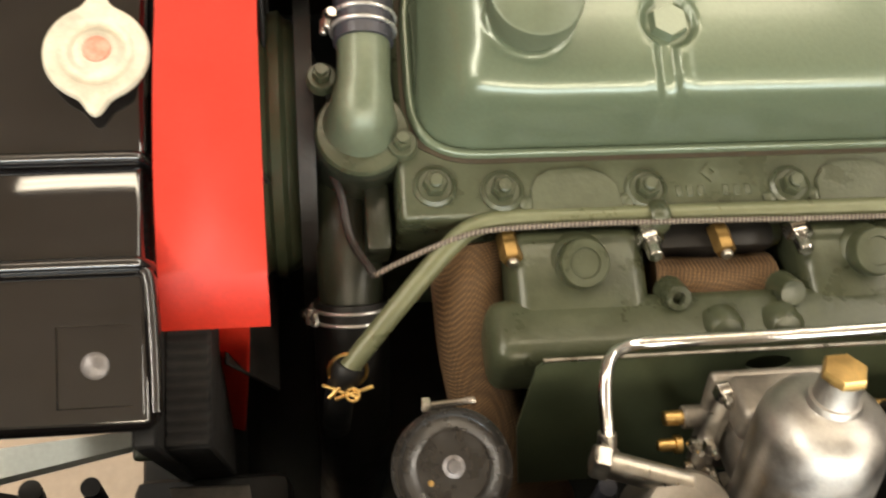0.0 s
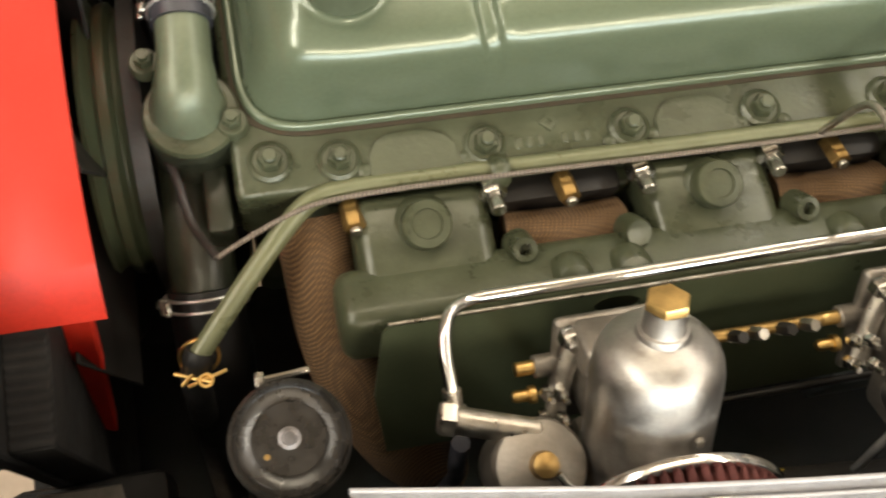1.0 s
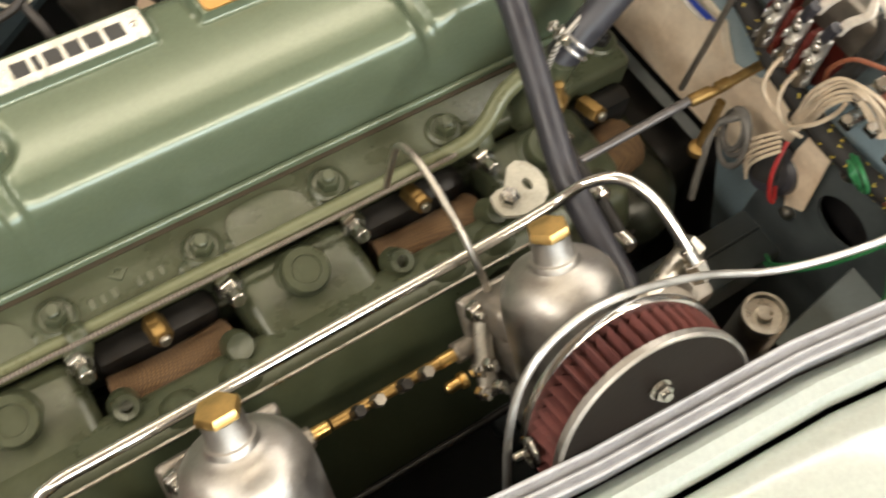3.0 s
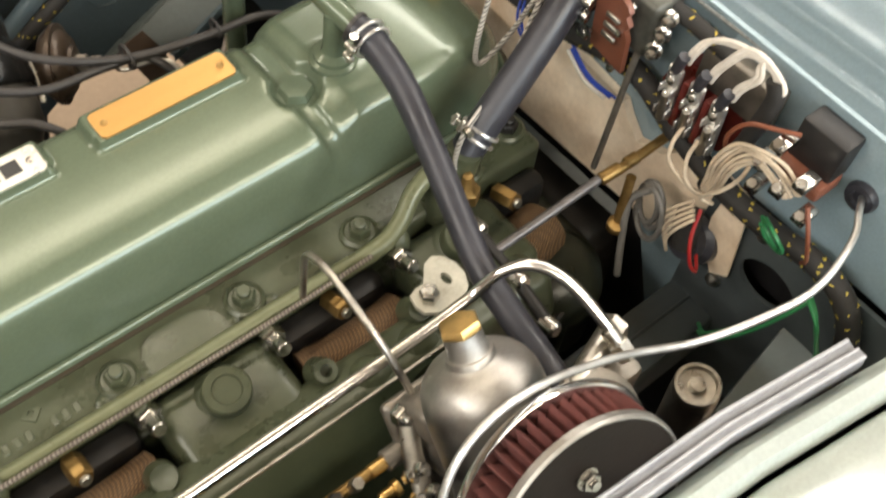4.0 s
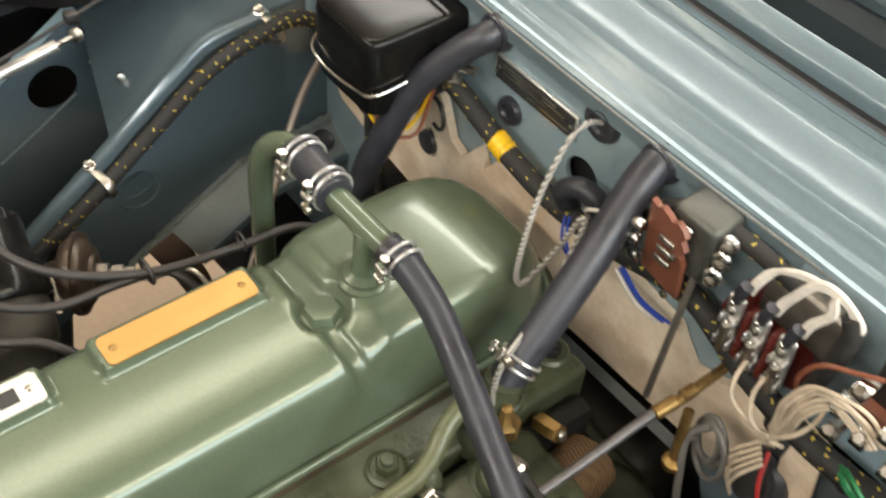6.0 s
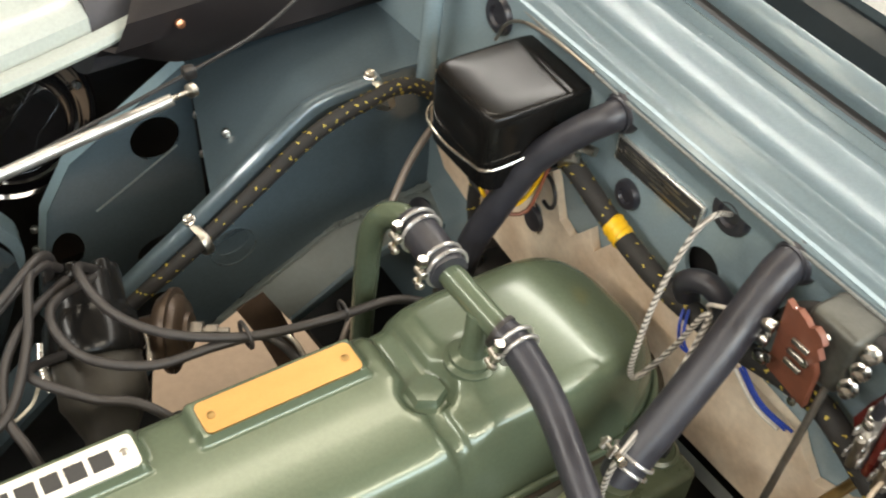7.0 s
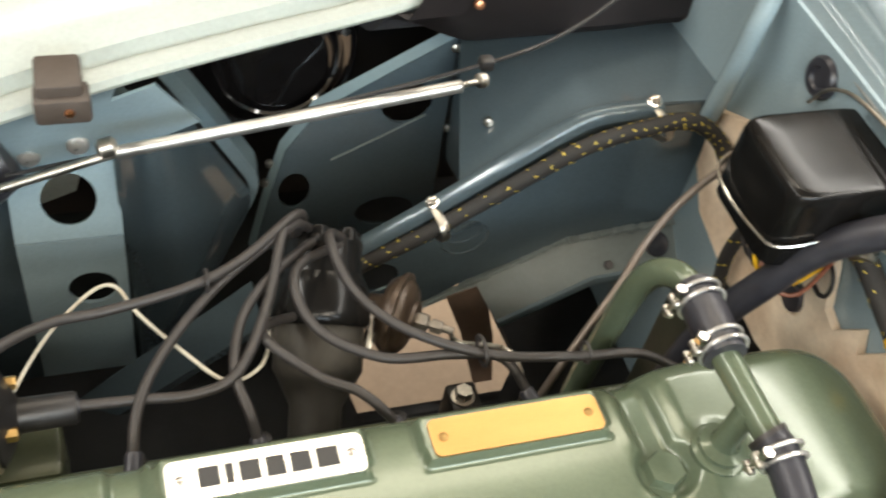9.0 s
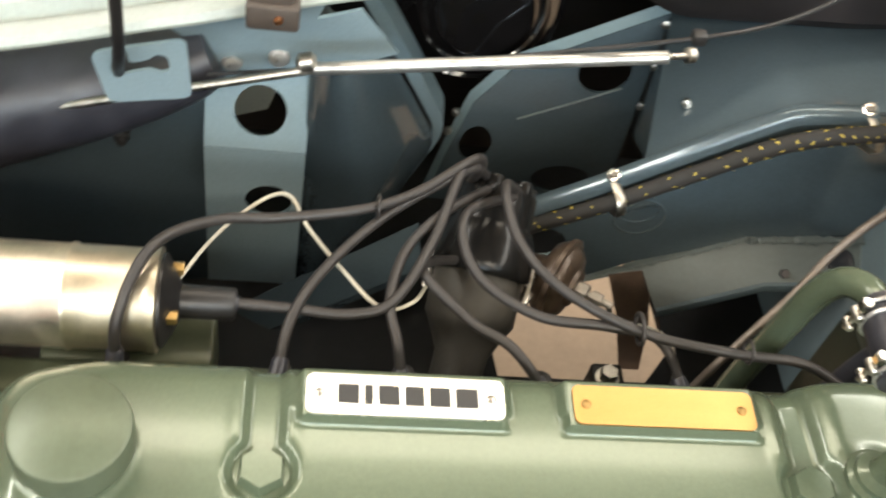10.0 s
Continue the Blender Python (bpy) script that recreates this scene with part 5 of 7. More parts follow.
solo("heater_hose", bm, RUBBER, "thick black heater hose from bulkhead to cylinder head", "rubber hose", "heater hoses")
bm = fresh()
tube(bm, [(0.694, 0.093, 0.914), (0.678, 0.094, 0.911), (0.660, 0.107, 0.894), (0.637, 0.125, 0.861), (0.614, 0.136, 0.809), (0.600, 0.141, 0.773), (0.585, 0.145, 0.70), (0.58, 0.145, 0.62)], 0.0118, 20, 6)
solo("heater_hose", bm, RUBBER, "thick black heater hose from bulkhead past the rocker cover", "rubber hose", "heater hoses")
worm_clip("hose_clip", (0.560, -0.102, 0.814), (0.7, 0.07, 0.7), 0.0134, side=(-0.7, 0.3, 0.6))
bm = fresh()
lathe(bm, (0.530, -0.105, 0.745), (0.25, 0, 1), [(0.020, 0), (0.019, 0.02), (0.014, 0.03), (0.0135, 0.066)], 20)
solo("heater_outlet", bm, GREEN_CAST, "green cast heater outlet on the cylinder head", "water outlet")
for at in ((0.689, -0.080, 0.913), (0.689, 0.093, 0.913)):
    bm = fresh()
    lathe(bm, (at[0] + 0.004, at[1], at[2]), (-1, 0, 0), [(0.0160, 0), (0.0168, 0.003), (0.0158, 0.007), (0.0138, 0.009), (0.0136, 0.011)], 28)
    solo("hose_grommet", bm, RUBBER, "black rubber grommet round a heater hose in the bulkhead", "grommet", "grommets")
for y, z, r in ((-0.024, 0.908, 0.0165), (0.069, 0.852, 0.0125), (0.251, 0.905, 0.017), (-0.326, 0.882, 0.0118)):
    bm = fresh()
    lathe(bm, (0.690, y, z), (-1, 0, 0), [(r, 0), (r, 0.002), (r * 0.9, 0.005), (r * 0.55, 0.0055), (r * 0.45, 0.003), (0.0, 0.003)], 28)
    solo("grommet", bm, RUBBER, "round black rubber grommet in the bulkhead", "grommet", "grommets")

# steel conduit of the tachometer drive
bm = fresh()
tube(bm, [(0.690, -0.326, 0.882), (0.676, -0.333, 0.884), (0.658, -0.344, 0.880), (0.617, -0.352, 0.874), (0.576, -0.345, 0.870), (0.530, -0.331, 0.868), (0.474, -0.314, 0.888), (0.413, -0.306, 0.911), (0.373, -0.307, 0.912), (0.347, -0.315, 0.896), (0.333, -0.330, 0.862), (0.330, -0.350, 0.80)], 0.0025, 12, 6)
solo("drive_cable", bm, STAY, "bright steel-sheathed drive cable bowing past the air filter", "cable")

# coiled capillary
bm = fresh()
tube(bm, [(0.687, -0.025, 0.909), (0.672, -0.024, 0.914), (0.654, -0.025, 0.905), (0.622, -0.037, 0.878), (0.601, -0.049, 0.848), (0.596, -0.054, 0.828), (0.603, -0.057, 0.826), (0.622, -0.062, 0.850), (0.634, -0.0655, 0.874), (0.637, -0.069, 0.878), (0.632, -0.072, 0.872), (0.614, -0.079, 0.856), (0.580, -0.092, 0.840), (0.545, -0.103, 0.827), (0.534, -0.108, 0.812), (0.533, -0.112, 0.795)], 0.0021, 8, 6)
solo("capillary", bm, COIL_WIRE, "thin gauge capillary in a coiled wire sleeve", "gauge capillary")
bm = fresh()
lathe(bm, (0.540, -0.120, 0.770), (-0.1, 0.0, 1), [(0.010, 0), (0.010, 0.012), (0.006, 0.016), (0.004, 0.030), (0.0, 0.031)], 6)
solo("gauge_union", bm, BRASS_DULL, "aged brass temperature gauge union on the head", "gauge union")


# ---- front of the bay ----
radiator = thing("radiator", (-0.22, 0, 0.35), "black enamelled radiator with a tall header tank", "radiator")
bm = fresh()
box(bm, (-0.300, -0.088, 0.70), (-0.172, 0.34, 0.832), 0.007, 3)
part("header_tank", bm, BLACK_GLOSS, radiator)
bm = fresh()
box(bm, (-0.300, -0.152, 0.70), (-0.175, -0.086, 0.826), 0.004, 3)
part("tank_shoulder", bm, BLACK_GLOSS, radiator)
bm = fresh()
LEAN = Matrix.Translation((0, -0.150, 0.822)) @ Matrix.Rotation(radians(11), 4, "X") @ Matrix.Translation((0, 0.150, -0.822))
box(bm, (-0.300, -0.246, 0.792), (-0.170, -0.150, 0.822), 0.008, 4, LEAN)
part("tank_end", bm, BLACK_GLOSS, radiator)
for y, z, r in ((-0.086, 0.832, 0.0035), (-0.150, 0.827, 0.0042), (-0.237, 0.815, 0.0035)):
    bm = fresh()
    tube(bm, [(-0.302, y, z), (-0.24, y, z), (-0.185, y, z), (-0.176, y, z - 0.003), (-0.172, y, z - 0.012)], r, 10, 4)
    if y < -0.2:
        bmesh.ops.transform(bm, matrix=LEAN, verts=bm.verts[:])
    part("bead", bm, BLACK_GLOSS, radiator)
bm = fresh()
tube(bm, [(-0.176, -0.152, 0.822), (-0.172, -0.16, 0.822), (-0.170, -0.20, 0.821), (-0.170, -0.235, 0.818)], 0.004, 10, 4)
bmesh.ops.transform(bm, matrix=LEAN, verts=bm.verts[:])
part("edge_bead", bm, BLACK_GLOSS, radiator)
bm = fresh()
sheet(bm, [(-0.230, -0.236), (-0.230, -0.178), (-0.176, -0.178), (-0.176, -0.236)], [[(-0.224, -0.231), (-0.182, -0.231), (-0.182, -0.184), (-0.224, -0.184)]], (0, 0, 0.821), (1, 0, 0), (0, 1, 0), 0.004)
bmesh.ops.transform(bm, matrix=LEAN, verts=bm.verts[:])
part("recess_frame", bm, BLACK_GLOSS, radiator)
bm = fresh()
lathe(bm, (-0.203, -0.207, 0.8215), (0, 0, 1), [(0.0082, 0), (0.0080, 0.0015), (0.006, 0.003), (0.0, 0.004)], 20)
bmesh.ops.transform(bm, matrix=LEAN, verts=bm.verts[:])
part("bolt", bm, BOLT_GREY, radiator)
bm = fresh()
box(bm, (-0.172, -0.25, 0.30), (-0.143, 0.30, 0.76), 0.002, 1)
part("core", bm, FIN, radiator, "dark finned radiator core")
# frame blackened in its colour, for the shade beside the core
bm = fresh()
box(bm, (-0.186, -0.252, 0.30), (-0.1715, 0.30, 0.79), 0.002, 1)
part("side_frame", bm, DEEP_SHADE, radiator)
neck = part("filler_neck", lathe(fresh(), (-0.199, -0.0255, 0.828), (0, 0, 1), [(0.027, 0), (0.024, 0.006), (0.023, 0.016)], 32), BLACK_GLOSS, radiator)
bm = fresh()
out = []
for k in range(96):
    a = 2 * math.pi * k / 96
    ear = max(math.exp(-((a - math.pi / 2) / 0.20) ** 2), math.exp(-((a - 3 * math.pi / 2) / 0.20) ** 2))
    out.append((0.0310 + 0.0100 * ear, a))
rings = []
for s_, z in ((0.93, 0.843), (0.99, 0.8435), (1.0, 0.845), (0.985, 0.8475), (0.95, 0.8485), (0.74, 0.8485), (0.70, 0.8476), (0.64, 0.8460), (0.56, 0.8457), (0.50, 0.8468), (0.44, 0.8490), (0.38, 0.8500), (0.20, 0.8502), (0.02, 0.8502)):
    rings.append([bm.verts.new((-0.199 + (r if s_ > 0.9 else 0.031) * s_ * math.cos(a), -0.0255 + (r if s_ > 0.9 else 0.031) * s_ * math.sin(a), z)) for r, a in out])
ring_faces(bm, rings)
cap = part("filler_cap", bm, CAP_WHITE, radiator, "worn ivory radiator cap with a red centre")
bm = fresh()
lathe(bm, (-0.198, -0.0255, 0.851), (0, 0, 1), [(0.0082, -0.001), (0.0080, 0.0006), (0.0060, 0.0012), (0.0, 0.0014)], 24)
part("red_centre", bm, FADED_RED, cap, "faded red centre")
for k in range(26):
    a = 2 * math.pi * k / 26
    if abs(math.sin(a)) < 0.93:
        bm = fresh()
        box(bm, (-0.0012, -0.0007, 0), (0.0012, 0.0007, 0.0006), 0.0002, 1, Matrix.Translation((-0.199 + 0.0262 * math.cos(a), -0.0255 + 0.0262 * math.sin(a), 0.8482)) @ Matrix.Rotation(a, 4, "Z"))
        part("embossed_mark", bm, CAP_WHITE, cap)
for k, (x0, y0, w) in enumerate(((-0.294, 0.02, 0.012), (-0.288, 0.018, 0.010), (-0.281, 0.019, 0.012))):
    bm = fresh()
    box(bm, (x0 - 0.0012, y0 - 0.075, 0.8318), (x0 + 0.0012, y0, 0.8326), 0.0003, 1)
    part("embossed_bar", bm, BLACK_GLOSS, radiator)

shroud = thing("fan_shroud", (-0.137, 0, 0.62), "bright red painted fan shroud arching over the fan", "fan shroud")
bm = fresh()
lines = []
for k in range(49):
    a = radians(-47.5 + 95 * k / 48)
    left = -0.1650 - 0.0065 * min(1.0, abs(a) / 0.8)
    lines.append([(x, 0.242 * math.sin(a), 0.608 + 0.242 * math.cos(a)) for x in (left, -0.140, -0.1048)])
loft(bm, lines)
bmesh.ops.solidify(bm, geom=bm.faces[:], thickness=0.002)
part("arched_band", bm, RED, shroud)
for k in (-1, 1):
    bm = fresh()
    line = smooth_path([(-0.128, k * 0.160, 0.770), (-0.131, k * 0.176, 0.722), (-0.136, k * 0.194, 0.662), (-0.141, k * 0.209, 0.612), (-0.144, k * 0.2175, 0.583)], 4)
    loft(bm, [[(p.x - 0.010, p.y * 0.96, p.z), (p.x - 0.004, p.y * 0.975, p.z), (p.x + 0.003, p.y * 0.992, p.z), (p.x + 0.0085, p.y, p.z), (p.x + 0.0102, p.y * 0.995, p.z), (p.x + 0.0105, p.y * 0.94, p.z)] for p in line])
    bmesh.ops.solidify(bm, geom=bm.faces[:], thickness=0.002)
    part("side_strip", bm, RED, shroud)

fan = thing("fan", (-0.13, 0, 0.62), "dark cooling fan and ribbed pulley on the water pump", "fan")
for k in range(6):
    bm = fresh()
    a = 0.35 + k * math.pi / 3
    m = Matrix.Translation((-0.122, 0.0, 0.635)) @ Matrix.Rotation(a, 4, "X") @ Matrix.Translation((0, 0, 0.11)) @ Matrix.Rotation(0.5, 4, "Z")
    box(bm, (-0.0015, -0.035, -0.075), (0.0015, 0.035, 0.085), 0.001, 1, m)
    part("blade", bm, DARK, fan)
bm = fresh()
lathe(bm, (-0.118, 0.0, 0.635), (1, 0, 0), [(0.03, 0), (0.108, 0.002), (0.110, 0.006), (0.104, 0.009), (0.101, 0.012), (0.105, 0.015), (0.106, 0.022), (0.100, 0.026), (0.099, 0.030), (0.092, 0.036), (0.03, 0.038)], 64)
part("pulley", bm, GREEN_DARK, fan)
belt = thing("fan_belt", (-0.075, 0, 0.30), "black rubber fan belt round the pulleys", "fan belt")
bm = fresh()
lines = []
for k in range(64):
    a = 2 * math.pi * k / 64
    y, z = 0.118 * math.sin(a), 0.635 + 0.118 * math.cos(a)
    if math.cos(a) < 0:
        z = 0.635 + 0.118 * math.cos(a) - 0.18
    lines.append([(-0.084, y, z), (-0.072, y, z), (-0.074, y * 0.93, 0.635 + (z - 0.635) * 0.95), (-0.082, y * 0.93, 0.635 + (z - 0.635) * 0.95), (-0.084, y, z)])
lines.append(lines[0])
loft(bm, lines)
part("belt", bm, RUBBER_DEEP, belt)
bm = fresh()
lathe(bm, (-0.082, 0.0, 0.635), (1, 0, 0), [(0.05, 0), (0.113, 0.001), (0.113, 0.003), (0.09, 0.006), (0.05, 0.02), (0.045, 0.06)], 64)
part("belt_pulley", bm, DARK, belt)

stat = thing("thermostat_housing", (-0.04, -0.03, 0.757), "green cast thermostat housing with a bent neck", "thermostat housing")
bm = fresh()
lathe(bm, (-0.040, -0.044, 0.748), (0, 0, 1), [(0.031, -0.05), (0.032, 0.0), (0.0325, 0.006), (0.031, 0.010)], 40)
part("base", bm, GREEN_DEEP, stat)
bm = fresh()
lathe(bm, (-0.040, -0.044, 0.7585), (0, 0, 1), [(0.0315, 0), (0.0322, 0.003), (0.0305, 0.006), (0.022, 0.007)], 40)
for at in ((-0.066, -0.004), (-0.014, -0.055)):
    lathe(bm, (at[0], at[1], 0.757), (0, 0, 1), [(0.0105, 0), (0.0105, 0.009), (0.0095, 0.0105), (0.0, 0.0108)], 20)
part("flange", bm, GREEN_CAST, stat)
bm = fresh()
tube(bm, [(-0.041, -0.038, 0.755), (-0.041, -0.038, 0.766), (-0.0405, -0.033, 0.777), (-0.039, -0.020, 0.783), (-0.038, -0.004, 0.785), (-0.037, 0.024, 0.785)], 0.02, 28, 6, radii=lambda f: 0.0285 - 0.0105 * min(1, f * 1.5))
part("neck", bm, GREEN_DULL, stat)
for at in ((-0.066, -0.004), (-0.014, -0.055)):
    bm = fresh()
    hexnut(bm, (at[0], at[1], 0.7675), (0, 0, 1), 0.0115, 0.007)
    cyl(bm, (at[0], at[1], 0.774), (at[0], at[1], 0.778), 0.0040, 10)
    part("nut", bm, GREEN_CAST, stat)
bm = fresh()
tube(bm, [(-0.0375, 0.010, 0.785), (-0.036, 0.05, 0.786), (-0.036, 0.09, 0.786), (-0.05, 0.14, 0.784), (-0.10, 0.17, 0.78), (-0.17, 0.18, 0.77)], 0.0205, 24, 5)
solo("top_hose", bm, RUBBER, "thick black radiator top hose on the thermostat neck", "rubber hose")
worm_clip("hose_clip", (-0.037, 0.024, 0.785), (0.05, 1, 0), 0.0209, side=(-1, 0, 0.25), wide=0.013)

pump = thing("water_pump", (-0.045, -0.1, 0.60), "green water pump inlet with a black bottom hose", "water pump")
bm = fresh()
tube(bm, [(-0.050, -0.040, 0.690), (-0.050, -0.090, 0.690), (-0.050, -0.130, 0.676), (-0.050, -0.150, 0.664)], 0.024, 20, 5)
part("inlet", bm, GREEN_DEEP, pump)
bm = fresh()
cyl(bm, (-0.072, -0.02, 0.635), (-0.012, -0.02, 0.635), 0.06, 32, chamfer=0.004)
part("body", bm, GREEN_DEEP, pump)
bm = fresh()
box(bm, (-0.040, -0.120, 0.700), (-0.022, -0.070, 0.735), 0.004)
part("lug", bm, GREEN_DEEP, pump)
bm = fresh()
tube(bm, [(-0.050, -0.138, 0.672), (-0.050, -0.160, 0.660), (-0.050, -0.200, 0.625), (-0.048, -0.235, 0.560), (-0.05, -0.26, 0.45)], 0.0275, 22, 5)
solo("bottom_hose", bm, RUBBER_DEEP, "thick black radiator bottom hose", "rubber hose")
worm_clip("hose_clip", (-0.050, -0.146, 0.668), (0, -0.85, -0.45), 0.0282, side=(-1, -0.2, 0.3), wide=0.012)
bm = fresh()
tube(bm, [(-0.055, -0.197, 0.727), (-0.058, -0.203, 0.722), (-0.062, -0.212, 0.70), (-0.064, -0.225, 0.64)], 0.0105, 14, 5)
solo("pipe_hose", bm, RUBBER_DEEP, "short black hose pushed over the green pipe end", "rubber hose")
spring = thing("spring_clip", (-0.057, -0.203, 0.715), "brassy wire spring clip with crossed ends", "hose clip")
bm = fresh()
ringp = [Vector((-0.0565, -0.2005, 0.7245)) + 0.0128 * (Vector((1, 0, 0)) * math.cos(a) + Vector((0, 0.75, 0.66)) * math.sin(a)) for a in [2 * math.pi * k / 16 for k in range(17)]]
tube(bm, ringp, 0.0013, 6, 2)
part("loop", bm, BRASS, spring)
for p, q in (((-0.074, -0.209, 0.722), (-0.050, -0.219, 0.724)), ((-0.070, -0.218, 0.722), (-0.058, -0.208, 0.726)), ((-0.066, -0.219, 0.722), (-0.040, -0.212, 0.724))):
    bm = fresh()
    cyl(bm, p, q, 0.0014, 8)
    part("tail", bm, BRASS, spring)
bm = fresh()
tube(bm, [Vector((-0.054, -0.217, 0.7245)) + 0.0042 * Vector((math.cos(a), math.sin(a), 0)) for a in [2 * math.pi * k / 12 for k in range(13)]], 0.0013, 6, 2)
part("eye", bm, BRASS, spring)

horn = thing("horn", (-0.006, -0.279, 0.79), "round black horn with a lacquered face and clamp band", "horn")
bm = fresh()
lathe(bm, (-0.006, -0.279, 0.846), (0.02, -0.10, 1), [(0.020, -0.10), (0.028, -0.06), (0.0315, -0.020), (0.0325, -0.004), (0.0325, 0.001), (0.0305, 0.003), (0.0290, 0.0005), (0.0275, -0.0005), (0.021, 0.0005), (0.0195, 0.002), (0.011, 0.0025), (0.0, 0.003)], 56)
part("drum", bm, material("lacquered_black", (0.014, 0.012, 0.010), 0.28, 0.0, 0.5, 60, 0.25, 250), horn)
bm = fresh()
lathe(bm, (-0.006, -0.279, 0.836), (0.02, -0.10, 1), [(0.0325, 0), (0.0336, 0.001), (0.0336, 0.006), (0.0325, 0.007)], 48)
part("clamp_band", bm, DARK, horn)
bm = fresh()
cyl(bm, (-0.018, -0.244, 0.838), (0.010, -0.242, 0.838), 0.0022, 8)
hexnut(bm, (-0.020, -0.244, 0.838), (1, 0, 0), 0.0085, 0.005)
part("clamp_screw", bm, STEEL, horn)
bm = fresh()
lathe(bm, (-0.006, -0.279, 0.848), (0.02, -0.10, 1), [(0.0065, 0), (0.0062, 0.0012), (0.0040, 0.0022), (0.0036, 0.0055), (0.0, 0.006)], 18)
part("centre_screw", bm, BOLT_GREY, horn)
for dx, dy in ((-0.013, -0.008), (-0.010, 0.011)):
    bm = fresh()
    lathe(bm, (-0.006 + dx, -0.279 + dy, 0.847), (0.02, -0.10, 1), [(0.0018, 0), (0.0016, 0.0016), (0.0, 0.002)], 10)
    part("face_screw", bm, BRASS_DULL, horn)

bm = fresh()
plate(bm, [[(-0.40, -0.277, 0.705), (-0.184, -0.236, 0.700), (-0.195, -0.228, 0.700), (-0.40, -0.245, 0.705)], [(-0.40, -0.277, 0.705), (-0.184, -0.236, 0.700), (-0.184, -0.238, 0.690), (-0.40, -0.280, 0.690)]], 0.004)
solo("grille_stay", bm, PALE_LIT, "pale painted stay running to the grille", "body stay")
bm = fresh()
box(bm, (-0.200, -0.249, 0.694), (-0.165, -0.234, 0.703), 0.003)
solo("stay_end", bm, GREEN_DARK, "grey-green end fitting of the stay", "body stay")
for p, q, r in (((-0.235, -0.26, 0.66), (-0.245, -0.33, 0.30), 0.007), ((-0.275, -0.26, 0.66), (-0.31, -0.34, 0.30), 0.008)):
    bm = fresh()
    cyl(bm, p, q, r, 14)
    solo("steering_rod", bm, BLACK, "black steering rod low in the front", "steering rod")
bm = fresh()
box(bm, (-0.22, -0.33, 0.52), (-0.10, -0.25, 0.58), 0.01)
solo("front_bracket", bm, DEEP_SHADE, "metal bracket near the radiator foot, blackened for shade", "bracket")

bm = fresh()
tube(bm, [(-0.33, -0.285, 0.56), (-0.24, -0.292, 0.575), (-0.16, -0.290, 0.570), (-0.10, -0.285, 0.555), (-0.06, -0.30, 0.50)], 0.013, 14, 5)
solo("frame_bar", bm, BLACK_GLOSS, "curved black tubular bar low in front of the radiator", "frame bar")
bm = fresh()
plate(bm, [[(-0.185, -0.262, 0.635), (-0.130, -0.262, 0.620), (-0.128, -0.280, 0.612), (-0.183, -0.278, 0.627)]], 0.004)
solo("tie_plate", bm, ALLOY_DULL, "dull metal tie plate beside the radiator foot", "bracket")

# ---- far side: distributor, leads, coil ----
dist = thing("distributor", (0.295, 0.13, 0.66), "black distributor with a domed cap, leaning outward", "distributor")
base, head = Vector((0.292, 0.135, 0.66)), Vector((0.318, 0.252, 0.742))
dd = (head - base).normalized()
bm = fresh()
lathe(bm, base, dd, [(0.020, -0.03), (0.020, 0.045), (0.030, 0.065), (0.034, 0.072), (0.034, 0.105), (0.032, 0.108)], 36)
part("body", bm, DUSTY, dist)
bm = fresh()
lathe(bm, base + dd * 0.105, dd, [(0.0365, 0), (0.0385, 0.003), (0.0380, 0.014), (0.036, 0.030), (0.031, 0.039), (0.0300, 0.041), (0.0300, 0.064), (0.0275, 0.069), (0.010, 0.071), (0.0, 0.071)], 40)
dcap = part("cap", bm, BAKELITE, dist, "glossy black distributor cap")
_, da, db = axes(dd)
for k in range(6):
    a = k * math.pi / 3 + 0.3
    o = base + dd * 0.163 + (da * math.cos(a) + db * math.sin(a)) * 0.0235
    bm = fresh()
    lathe(bm, o, dd, [(0.0068, 0), (0.0066, 0.014), (0.0056, 0.016), (0.0, 0.016)], 14)
    part("tower", bm, BAKELITE, dcap)
bm = fresh()
lathe(bm, base + dd * 0.160, dd, [(0.0085, 0), (0.008, 0.020), (0.0, 0.021)], 14)
part("centre_tower", bm, BAKELITE, dcap)
for k in (-1, 1):
    bm = fresh()
    o = base + dd * 0.088 + da * (0.036 * k)
    tube(bm, [o, o + dd * 0.02 + da * (0.003 * k), o + dd * 0.038 + da * (0.001 * k)], 0.004, 8, 3, flat=0.35)
    part("spring_clip", bm, STEEL, dist)
vac = thing("vacuum_unit", (0.372, 0.232, 0.69), "brown-painted round vacuum advance unit with a brass union", "vacuum unit")
vd = Vector((0.80, -0.55, 0.10)).normalized()
bm = fresh()
lathe(bm, (0.374, 0.222, 0.716), vd, [(0.010, -0.030), (0.014, -0.014), (0.027, -0.011), (0.031, -0.006), (0.0315, -0.003), (0.0348, -0.002), (0.0350, 0.002), (0.0318, 0.0028), (0.0300, 0.0022), (0.0285, 0.006), (0.0240, 0.010), (0.0160, 0.0115), (0.0145, 0.0145), (0.009, 0.015)], 36)
part("capsule", bm, material("bronze_brown_paint", (0.070, 0.048, 0.032), 0.36, 0.4, 0.3, 50, 0.3, 300), vac)
bm = fresh()
hexnut(bm, Vector((0.374, 0.222, 0.716)) + vd * 0.012, vd, 0.014, 0.012)
hexnut(bm, Vector((0.374, 0.222, 0.716)) + vd * 0.027, vd, 0.010, 0.009)
cyl(bm, Vector((0.374, 0.222, 0.716)) + vd * 0.022, Vector((0.374, 0.222, 0.716)) + vd * 0.045, 0.003, 10)
part("union", bm, ALLOY_DULL, vac)
bm = fresh()
